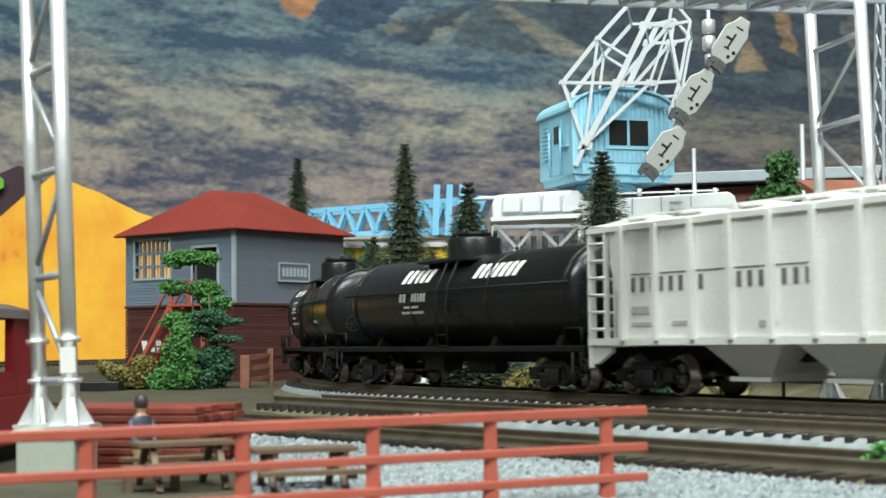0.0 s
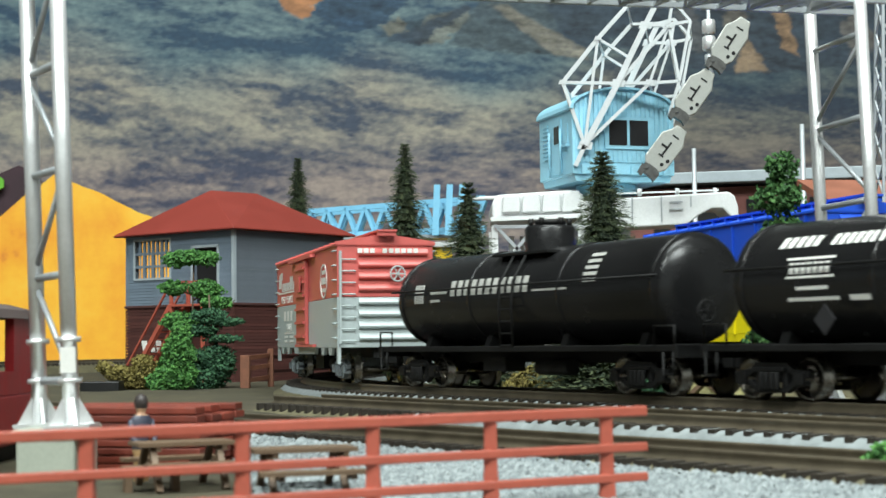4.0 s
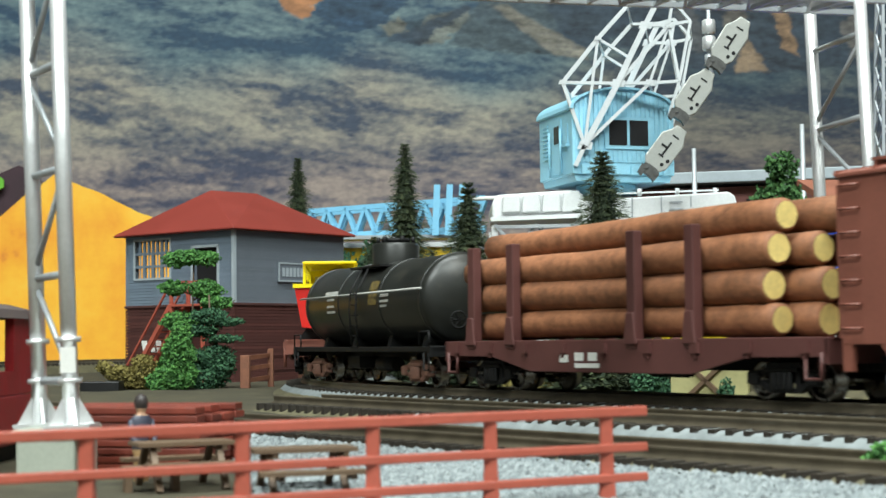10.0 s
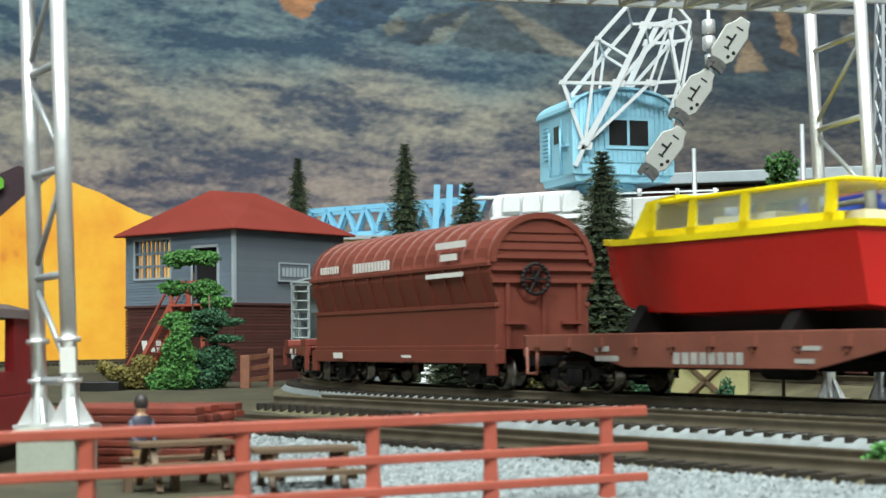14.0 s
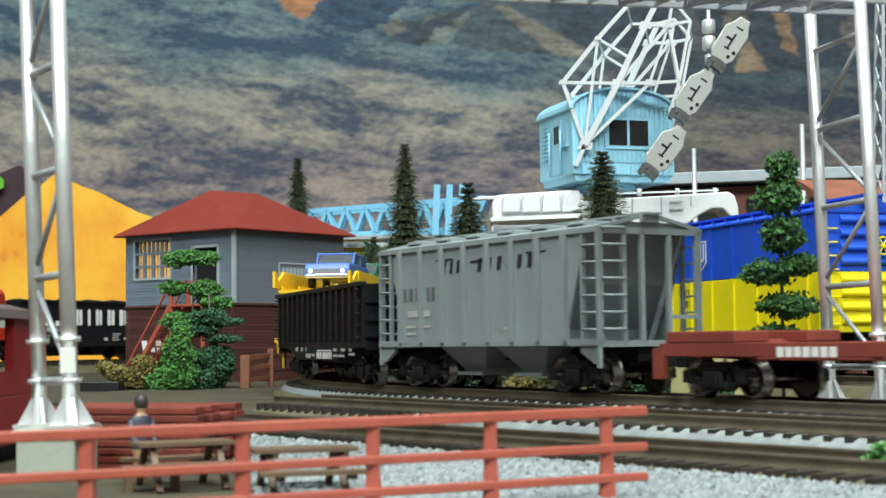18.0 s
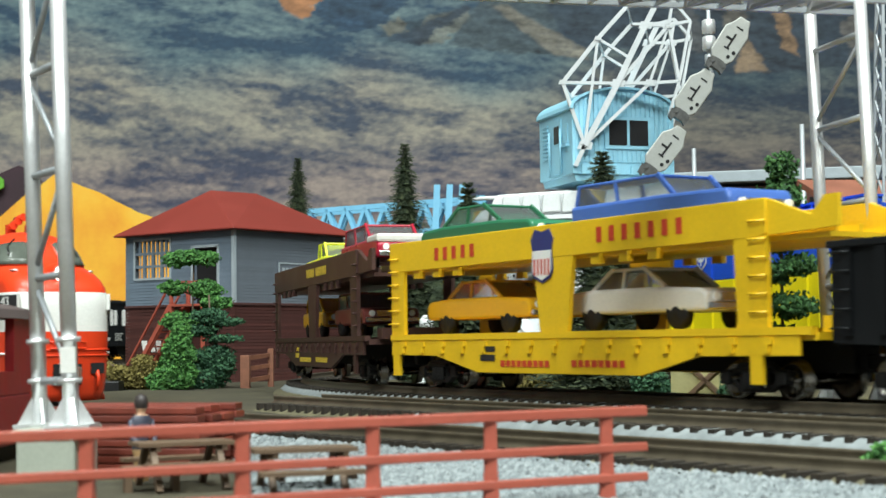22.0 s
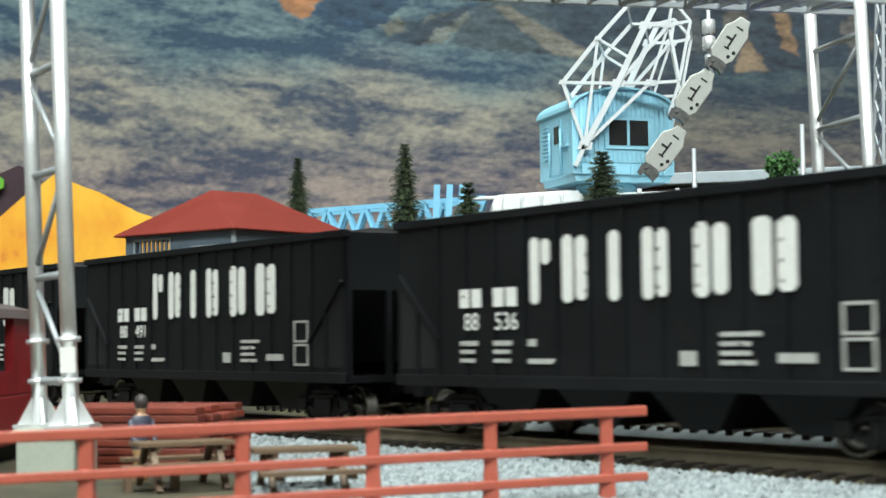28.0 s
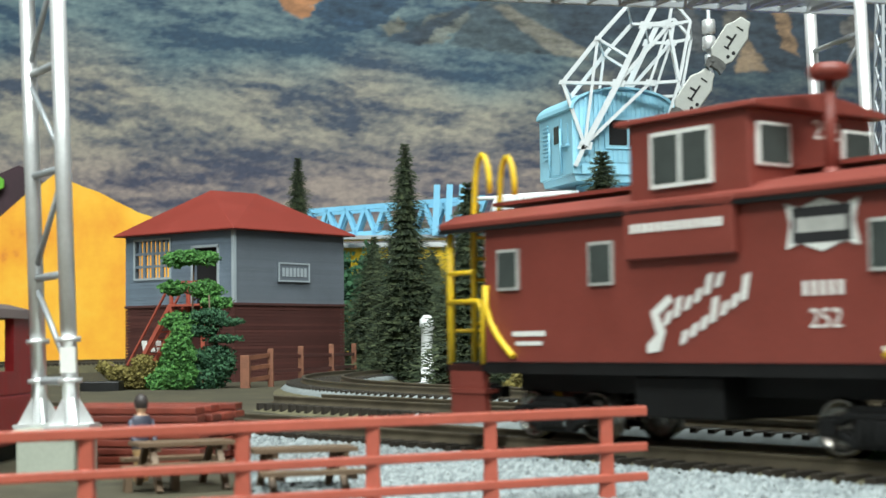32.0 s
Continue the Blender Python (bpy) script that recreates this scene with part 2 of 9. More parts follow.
def lathe(bm, prof, origin=(0, 0, 0), axis="z", n=24):
    """Turned body: prof is (radius, along) pairs."""
    o = Vector(origin)
    ax = {"x": Vector((1, 0, 0)), "y": Vector((0, 1, 0)), "z": Vector((0, 0, 1))}[axis]
    u = ax.orthogonal().normalized()
    w = ax.cross(u)
    rings = []
    for r, h in prof:
        if r < 1e-6:
            rings.append([bm.verts.new(o + ax * h)])
        else:
            rings.append([bm.verts.new(o + ax * h + r * (math.cos(2 * math.pi * i / n) * u + math.sin(2 * math.pi * i / n) * w)) for i in range(n)])
    for a, b in zip(rings, rings[1:]):
        for i in range(n):
            j = (i + 1) % n
            vs = [a[i % len(a)], a[j % len(a)], b[j % len(b)], b[i % len(b)]]
            vs = list(dict.fromkeys(vs))
            if len(vs) > 2:
                f = bm.faces.new(vs)
                f.smooth = True


def loft(bm, rings, cap=True, smooth=True):
    """Skin over a row of closed rings with equal counts."""
    vr = [[bm.verts.new(p) for p in ring] for ring in rings]
    n = len(vr[0])
    fs = []
    for a, b in zip(vr, vr[1:]):
        for i in range(n):
            j = (i + 1) % n
            f = bm.faces.new((a[i], a[j], b[j], b[i]))
            f.smooth = smooth
            fs.append(f)
    if cap:
        fs.append(bm.faces.new(vr[0][::-1]))
        fs.append(bm.faces.new(vr[-1]))
    bmesh.ops.recalc_face_normals(bm, faces=fs)


def mesh_of(name, bm, mats):
    bmesh.ops.scale(bm, vec=(K, K, K), verts=bm.verts)
    me = bpy.data.meshes.new(name)
    bm.to_mesh(me)
    bm.free()
    for m in (mats if isinstance(mats, (list, tuple)) else [mats]):
        me.materials.append(m)
    return me


def part(name, bm, mat, parent=None, label="", bevel=0.0, at=None):
    """Links a bmesh as one mesh object under a thing or a part. at: its place in the parent, in mm."""
    ob = new(name, mesh_of(name, bm, mat))
    if parent is not None:
        ob.parent = parent
    if at is not None:
        ob.location = Vector(at) * K
    if label:
        ob["label"] = label
    if bevel:
        bv = ob.modifiers.new("edge", "BEVEL")
        bv.width, bv.segments, bv.limit_method = bevel * K, 2, "ANGLE"
    return ob


def thing(name, label, category, group="", kind="", at=(0, 0, 0), rz=0.0):
    ob = new(name)
    ob.empty_display_size = 0.01
    ob.location = Vector(at) * K
    ob.rotation_euler = (0, 0, radians(rz))
    return tagged(ob, label, category, group, kind)


def words(text, size, mat, parent, at, rot=(90, 0, 0), name="lettering", stretch=1.0, shear=0.0, label=""):
    """Raised print in the built-in font; at: middle of the line, mm."""
    cu = bpy.data.curves.new("print", "FONT")
    cu.body, cu.size, cu.align_x, cu.align_y, cu.extrude, cu.shear = text, size * K * 1.4, "CENTER", "CENTER", 0.05 * K, shear
    tmp = new("print", cu)
    bpy.context.view_layer.update()
    me = bpy.data.meshes.new_from_object(tmp.evaluated_get(bpy.context.evaluated_depsgraph_get()))
    bpy.data.objects.remove(tmp)
    bpy.data.curves.remove(cu)
    if stretch != 1.0:
        me.transform(Matrix.Diagonal((stretch, 1, 1, 1)))
    me.materials.clear()
    me.materials.append(mat)
    ob = new(name, me)
    ob.parent = parent
    ob.location = Vector(at) * K
    ob.rotation_euler = [radians(a) for a in rot]
    if label:
        ob["label"] = label
    return ob


def bars(rows, mat, parent, y, name="print_bar", flip=1, label=""):
    """Plain bars in place of print. rows: (x0, x1, z0, z1[, lean]); they stand 0.06 mm proud of the wall y."""
    s = -1 if y < 0 else 1
    for r in rows:
        bm = bm_()
        x0, x1, z0, z1 = r[:4]
        k = r[4] if len(r) > 4 else 0.0
        prism(bm, [(x0 * flip, z0), (x1 * flip, z0), (x1 * flip + k * (z1 - z0), z1), (x0 * flip + k * (z1 - z0), z1)], y, y + s * 0.08)
        out = part(name, bm, mat, parent, label)
    return out


def row_of(x0, x1, z0, z1, n, fill=0.72, lean=0.0):
    """A word as a row of n letter-sized blocks."""
    w = (x1 - x0) / n
    return [(x0 + i * w, x0 + (i + fill) * w, z0, z1, lean) for i in range(n)]


# ---- the lines of the three tracks ----
LINE_A = ((0.0, 506.7), radians(-59.76), [(-15.0, 0.0), (457 * radians(120.24), 1 / 457.0)])
LINE_B = ((0.0, 359.3), radians(-53.5), [(460.0, 0.0), (460 * radians(126.5), 1 / 460.0)])
LINE_M = ((0.0, 430.0), radians(-56.5), [])


def along(line, s):
    """Place and heading on a line at s mm from its origin; negative s lies up the line, towards the loop."""
    (px, py), th, segs = line
    p = Vector((px, py))
    rem = -s
    for i, (ln, k) in enumerate(segs):
        if i == 0:
            step = min(ln, rem)
            p = p - step * Vector((math.cos(th), math.sin(th)))
            rem -= step
        else:
            if rem <= 0:
                break
            step = min(ln, rem)
            c = p + Vector((-math.sin(th), math.cos(th))) / k
            th -= step * k
            p = c + Vector((math.sin(th), -math.cos(th))) / k
            rem -= step
    if (segs and rem > 0) or not segs:
        p = p - rem * Vector((math.cos(th), math.sin(th)))
    return p, th


def rail_z(line, s):
    if line is LINE_B:
        u = min(1.0, max(0.0, (-s - 350.0) / 500.0))
        return -5.5 + 9.0 * u * u * (3 - 2 * u)
    return 0.0 if line is LINE_A else -2.0


SPEED_A, SPEED_B = 89.2, 125.3


def ride(line, s, base):
    """Pose of a car whose two trucks stand base mm apart on the line."""
    a, _ = along(line, s - base / 2)
    b, _ = along(line, s + base / 2)
    za, zb = rail_z(line, s - base / 2), rail_z(line, s + base / 2)
    d = Vector((b.x - a.x, b.y - a.y, zb - za)).normalized()
    left = Vector((-d.y, d.x, 0)).normalized()
    upv = d.cross(left)
    mid = Vector(((a.x + b.x) / 2, (a.y + b.y) / 2, (za + zb) / 2)) * K
    return Matrix((
        (d.x, left.x, upv.x, mid.x), (d.y, left.y, upv.y, mid.y), (d.z, left.z, upv.z, mid.z), (0, 0, 0, 1)))


RIDERS = []     # (object, line, place at 0 s, truck distance, offset matrix)
WHEELS = []     # (wheelset, line, place at 0 s)


def rides(ob, line, s0, base, off=None):
    RIDERS.append((ob, line, s0, base, off))
    return ob

# ---- setting: room, layout board, printed backdrop ----


def plate(name, x0, x1, y0, y1, z0, z1, mat, label, cat):
    bm = bm_()
    box(bm, x0, x1, y0, y1, z0, z1)
    return tagged(part(name, bm, mat), label, cat, kind="structure")


plate("wall_north", -3600, 3600, 3000, 3080, -900, 1900, M["room"], "plain painted room wall behind the layout", "wall")
plate("wall_south", -3600, 3600, -3080, -3000, -900, 1900, M["room"], "plain painted room wall", "wall")
plate("wall_west", -3680, -3600, -3000, 3000, -900, 1900, M["room"], "plain painted room wall", "wall")
plate("wall_east", 3600, 3680, -3000, 3000, -900, 1900, M["room"], "plain painted room wall", "wall")
plate("ceiling", -3680, 3680, -3080, 3080, 1900, 1960, M["room"], "plain pale ceiling", "ceiling")


def ground_sheet():
    """The scenicked layout board: gently uneven earth, lower towards the near edge."""
    bm = bm_()
    xs = [-3500, -1500, -700] + list(np.linspace(-420, 420, 90)) + [700, 1500, 3500]
    ys = [-2900, -1200, -300, 60] + list(np.linspace(120, 900, 100)) + list(np.linspace(930, 1800, 20)) + [2400, 2950]
    grid = []
    for y in ys:
        row = []
        for x in xs:
            z = -10.5 + noise.noise(Vector((x * 0.03, y * 0.03, 0.3))) * 0.5
            off = (x - 0.0) * math.sin(radians(56.5)) + (y - 430.0) * math.cos(radians(56.5))
            k = min(1.0, max(0.0, (off + 62.0) / 50.0))
            z += 4.0 * k * k * (3 - 2 * k)
            z += noise.noise(Vector((x * 0.2, y * 0.2, 1.7))) * 0.25
            row.append(bm.verts.new((x, y, z)))
        grid.append(row)
    for a, b in zip(grid, grid[1:]):
        for i in range(len(xs) - 1):
            f = bm.faces.new((a[i], a[i + 1], b[i + 1], b[i]))
            f.smooth = True
    ob = part("ground", bm, M["ground"])
    return tagged(ob, "olive-brown painted layout board with earth texture", "ground", kind="structure")


ground_sheet()


# the printed landscape: streaked hillsides below, far peaks above, as colours of the print
PRINT_TONES = [
    # across, down, half width, half height, lighter or darker
    (560, 275, 120, 30, -0.5), (430, 292, 110, 24, -0.4), (300, 240, 90, 26, -0.35), (500, 76, 170, 16, -0.5), (640, 108, 80, 14, -0.45), (90, 235, 150, 60, 0.3),
    (480, 224, 60, 13, 0.42), (640, 240, 120, 12, 0.3), (660, 336, 140, 18, 0.4), (390, 168, 110, 24, 0.25), (440, 118, 60, 16, 0.3), (240, 160, 120, 14, 0.25),
]
PRINT_TONES_EAST = [
    (1400, 190, 260, 44, -0.45), (1160, 130, 130, 30, -0.3), (880, 178, 70, 9, 0.55), (770, 178, 50, 9, 0.4), (840, 132, 150, 12, -0.35), (920, 255, 120, 26, -0.3),
    (1480, 150, 90, 14, 0.45), (1340, 262, 180, 14, 0.35), (860, 318, 130, 22, 0.3), (800, 228, 120, 12, 0.2), (760, 268, 90, 14, -0.3), (190, 345, 60, 22, -0.35),
]
# far peaks as slopes of the print: corners, then red, green, blue
PEAKS_NORTH = [
    ((556, 16), (600, -40), (760, -40), (690, 35), (625, 50), 0.022, 0.055, 0.100), ((620, 50), (690, 34), (745, -40), (840, -40), (770, 60), (690, 72), 0.050, 0.088, 0.118),
    ((678, 40), (712, 26), (724, 50), (690, 60), 0.17, 0.17, 0.14), ((733, 54), (764, 22), (838, 4), (842, 30), (790, 74), (744, 74), 0.15, 0.16, 0.14),
]
PEAKS_MIDDLE = [
    ((690, 66), (826, 2), (846, 6), (742, 76), 0.030, 0.050, 0.076), ((842, 12), (880, -40), (960, -40), (1000, 60), (985, 98), (890, 92), (800, 76), 0.056, 0.080, 0.094),
    ((878, 4), (905, 4), (1052, 90), (1046, 106), (985, 98), 0.20, 0.185, 0.15), ((950, -40), (1130, -40), (1120, 60), (1050, 84), (1000, 56), 0.032, 0.05, 0.072),
]
PEAKS_SOUTH = [
    ((1130, -40), (1640, -40), (1640, 104), (1470, 126), (1340, 134), (1240, 124), (1100, 80), 0.030, 0.045, 0.064), ((1306, 132), (1332, 70), (1368, 128), 0.28, 0.195, 0.12),
    ((1374, 12), (1402, 16), (1426, 106), (1392, 88), 0.27, 0.165, 0.09), ((1286, 24), (1318, 4), (1332, 40), (1300, 64), 0.13, 0.115, 0.095), ((1496, 44), (1530, 20), (1580, 92), (1520, 102), 0.12, 0.11, 0.10), ((1200, 20), (1230, 0), (1270, 90), (1240, 100), 0.085, 0.09, 0.095),
]


def inside(pts, u, v):
    """How deep a point lies within a convex outline, negative outside."""
    d = 1e9
    area = sum(p[0] * q[1] - q[0] * p[1] for p, q in zip(pts, pts[1:] + pts[:1]))
    for p, q in zip(pts, pts[1:] + pts[:1]):
        ex, ey = q[0] - p[0], q[1] - p[1]
        d = min(d, (ex * (v - p[1]) - ey * (u - p[0])) / math.hypot(ex, ey) * (1 if area > 0 else -1))
    return d


def backdrop_print():
    W, Hh, y = 1360.0, 560.0, 1800.0
    nx, nz = 680, 300
    vs, fs, cols = [], [], []
    f = 2773.0 / y
    fr = noise.fractal
    sm = lambda t: (lambda q: q * q * (3 - 2 * q))(min(1.0, max(0.0, t)))
    for j in range(nz + 1):
        for i in range(nx + 1):
            x, z = -680.0 + W * i / nx, -60.0 + Hh * j / nz
            vs.append((x * K, y * K, z * K))
            u, v = 784 + f * x, 606 - f * (z - 14)
            c = fr(Vector((u * 0.004, v * 0.006, 9.0)), 1.0, 2.0, 2)
            w = v - (0.13 if v < 170 else 0.13 * max(0.0, 1 - (v - 170) / 260.0)) * (u - 784) + 9 * c
            a = fr(Vector((u * 0.0042 + 3, w * 0.022, 1.0)), 0.6, 2.1, 3)
            b = fr(Vector((u * 0.017, w * 0.062, 5.0)), 0.6, 2.1, 3)
            e2 = fr(Vector((u * 0.06, w * 0.15, 7.0)), 0.6, 2.2, 3)
            k = 0.50 + 0.55 * a + 0.52 * b + 0.30 * e2
            for su, sv, wu, wv, d in PRINT_TONES + PRINT_TONES_EAST:
                du, dv = (u - su) / wu, (v - sv - 0.09 * (u - su)) / wv
                q = du * du + dv * dv
                if q < 4:
                    k += d * math.exp(-q * 1.3) * (1 + 0.5 * b)
            k = min(1.0, max(0.0, k))
            high = sm((185 - v + 60 * c + 0.05 * (u - 500)) / 120.0)
            low = sm((v - 210) / 120.0)
            tan = Vector((0.312, 0.285, 0.228)).lerp(Vector((0.305, 0.245, 0.215)), low).lerp(Vector((0.150, 0.215, 0.222)), high)
            slate = Vector((0.048, 0.064, 0.098)).lerp(Vector((0.050, 0.056, 0.094)), low).lerp(Vector((0.024, 0.058, 0.100)), high)
            col = slate.lerp(tan, k)
            # brightness graded across the sheet: lifted at left, lowered towards the right
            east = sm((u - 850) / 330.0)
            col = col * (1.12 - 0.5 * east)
            if v < 150 and u > 430:
                uu, vv = u + 7 * b + 5 * e2, v + 6 * a + 3 * e2
                for poly in PEAKS_NORTH + PEAKS_MIDDLE + PEAKS_SOUTH:
                    m = sm(inside(list(poly[:-3]), uu, vv) / 7.0 + 0.5)
                    if m > 0:
                        col = col.lerp(Vector(poly[-3:]) * (1 + 0.55 * b + 0.3 * e2), 0.9 * m)
                m = sm(inside([(478, -40), (590, -40), (556, 14), (540, 28), (505, 10)], uu, vv) / 6.0 + 0.5)
                col = col.lerp(Vector((0.42, 0.19, 0.085)) * (1 + 0.3 * b), m)
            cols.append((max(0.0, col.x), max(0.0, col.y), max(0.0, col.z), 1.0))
    for j in range(nz):
        for i in range(nx):
            p = j * (nx + 1) + i
            fs.append((p, p + 1, p + nx + 2, p + nx + 1))
    me = bpy.data.meshes.new("backdrop")
    me.from_pydata(vs, [], fs)
    att = me.color_attributes.new("print", "FLOAT_COLOR", "POINT")
    att.data.foreach_set("color", [c for col in cols for c in col])
    m, nt, bs = nodes_of("printed_landscape")
    at = nt.nodes.new("ShaderNodeAttribute")
    at.attribute_name = "print"
    tc = nt.nodes.new("ShaderNodeTexCoord")
    mp = nt.nodes.new("ShaderNodeMapping")
    mp.inputs["Scale"].default_value = (120, 1, 190)
    mp.inputs["Rotation"].default_value = (0, 0.1, 0)
    nz_ = nt.nodes.new("ShaderNodeTexNoise")
    nz_.inputs["Detail"].default_value, nz_.inputs["Scale"].default_value = 6, 1.0
    nt.links.new(tc.outputs["Object"], mp.inputs[0])
    nt.links.new(mp.outputs[0], nz_.inputs["Vector"])
    mx = nt.nodes.new("ShaderNodeMix")
    mx.data_type, mx.blend_type = "RGBA", "MULTIPLY"
    mx.inputs[0].default_value = 0.5
    nt.links.new(at.outputs["Color"], mx.inputs[6])
    nt.links.new(ramp(nt, nz_.outputs[0], [(0.34, (0.60, 0.64, 0.75)), (0.64, (1.22, 1.22, 1.2))]), mx.inputs[7])
    nt.links.new(mx.outputs[2], bs.inputs["Base Color"])
    bs.inputs["Roughness"].default_value = 0.7
    me.materials.append(m)
    return tagged(new("backdrop", me), "printed mountain landscape poster with tan and slate hillsides", "backdrop", kind="structure")


backdrop_print()


def sand_hill_panel():
    """A second printed panel: an orange sand hill cut out along its crest, with a dark peak behind it."""
    bm = bm_()
    knots = [(-1000, 120), (-560, 110), (-466, 150), (-438, 174), (-408, 194), (-361, 176), (-313, 151), (-286, 142), (-200, 128), (-140, 120)]
    crest = []
    for (xa, za), (xb, zb) in zip(knots, knots[1:]):
        for i in range(6):
            u = i / 6
            x = xa + (xb - xa) * u
            crest.append((x, za + (zb - za) * u + 2.0 * noise.noise(Vector((x * 0.06, 0, 0))) * (x > -470)))
    pts = [(-1000, -12)] + crest + [(-140, -12)]
    prism(bm, pts, 1640, 1643, "y")
    m, nt, b = nodes_of("orange_sand_print")
    n = noise_node(nt, 60, 5)
    out = ramp(nt, n.outputs[0], [(0.27, (0.62, 0.14, 0.03)), (0.37, (0.90, 0.36, 0.02)), (0.55, (0.98, 0.49, 0.03)), (0.72, (1.0, 0.60, 0.06))])
    nt.links.new(out, b.inputs["Base Color"])
    b.inputs["Roughness"].default_value = 0.6
    ob = tagged(part("sand_hill_panel", bm, m), "printed panel of a glowing orange-yellow sand hill", "backdrop panel", kind="structure")
    bm = bm_()
    prism(bm, [(-900, 60), (-900, 205), (-500, 186), (-470, 196), (-447, 206), (-428, 198), (-410, 165), (-400, 60)], 1646, 1649, "y")
    tagged(part("dark_peak_panel", bm, paint("dark_peak_print", (0.045, 0.022, 0.03), 0.7, 0.3, 30)), "printed dark brown peak behind the sand hill", "backdrop panel", kind="structure")
    bm = bm_()
    prism(bm, [(-900, 160), (-900, 196), (-468, 196), (-460, 190), (-460, 182), (-472, 174)], 1636, 1639, "y")
    tagged(part("green_knoll_panel", bm, paint("bright_green_print", (0.16, 0.5, 0.04), 0.7, 0.2, 20)), "printed bright green knoll at the edge of the panel", "backdrop panel", kind="structure")


sand_hill_panel()


# ---- tracks: earth roadbed, pale shoulders, rails; the sleepers come last in the file ----


def ribbon(line, s0, s1, step, profile, rough=0.0):
    """Skin of a cross-section (left offset, height) along a line, its edges ragged by rough."""
    bm = bm_()
    rings = []
    s = s0
    while s <= s1 + 1e-6:
        p, th = along(line, s)
        z = rail_z(line, s)
        n = Vector((-math.sin(th), math.cos(th)))
        jig = [rough * noise.noise(Vector((s * 0.23, o * 0.9, 4.0))) if rough else 0.0 for o, h in profile]
        rings.append([bm.verts.new((p.x + n.x * (o + 1.6 * e), p.y + n.y * (o + 1.6 * e), z + h + 0.6 * e)) for (o, h), e in zip(profile, jig)])
        s += step
    m = len(profile)
    for a, b in zip(rings, rings[1:]):
        for i in range(m - 1):
            bm.faces.new((a[i], b[i], b[i + 1], a[i + 1])).smooth = True
    bmesh.ops.recalc_face_normals(bm, faces=bm.faces)
    return bm


def lay_track(name, line, s0, s1, label, shoulder, sides=(1, -1), from_s=None):
    th_ = tagged(new(name), label, "track", kind="structure")
    part("roadbed", ribbon(line, s0, s1, 10, [(26, -13), (21, -6.0), (17, -4.7), (15, -3.9), (13, -2.95), (9, -2.7), (0, -2.7), (-9, -2.7), (-13, -2.95), (-15, -3.9), (-17, -4.7), (-21, -6.0), (-26, -13)]), M["roadbed"], th_, "olive earth roadbed packed round the sleepers")
    for sg in sides if shoulder else ():
        part("ballast_shoulder", ribbon(line, s0 if from_s is None else from_s, s1, 3, [(sg * o, h_) for o, h_ in ((10.4, -2.9), (11.4, -2.4), (14.4, -2.45), (15.8, -3.0), (16.8, -3.8), (17.8, -4.8), (19.0, -8.2))], 0.8), M["shoulder"], th_, "pale grey ballast shoulder")
    for sgn in (1, -1):
        o = 8.6 * sgn
        part("rail", ribbon(line, s0, s1, 12, [(o - 1.2, -2.4), (o - 1.1, -2.0), (o - 0.35, -1.6), (o - 0.35, -0.8), (o - 0.55, -0.5), (o - 0.5, 0.0), (o + 0.5, 0.0), (o + 0.55, -0.5), (o + 0.35, -0.8), (o + 0.35, -1.6), (o + 1.1, -2.0), (o + 1.2, -2.4)]), M["rail"], th_, "nickel-silver model rail")
    return th_


TRACK_A = lay_track("track_far", LINE_A, -2400, 3100, "curved model track on brown roadbed with pale ballast edge", True)
TRACK_M = lay_track("track_middle", LINE_M, -84, 600, "straight model track between two others on brown roadbed", True, (-1,), 8)
TRACK_B = lay_track("track_near", LINE_B, -3400, 1200, "nearer model track beside pale gravel", False)


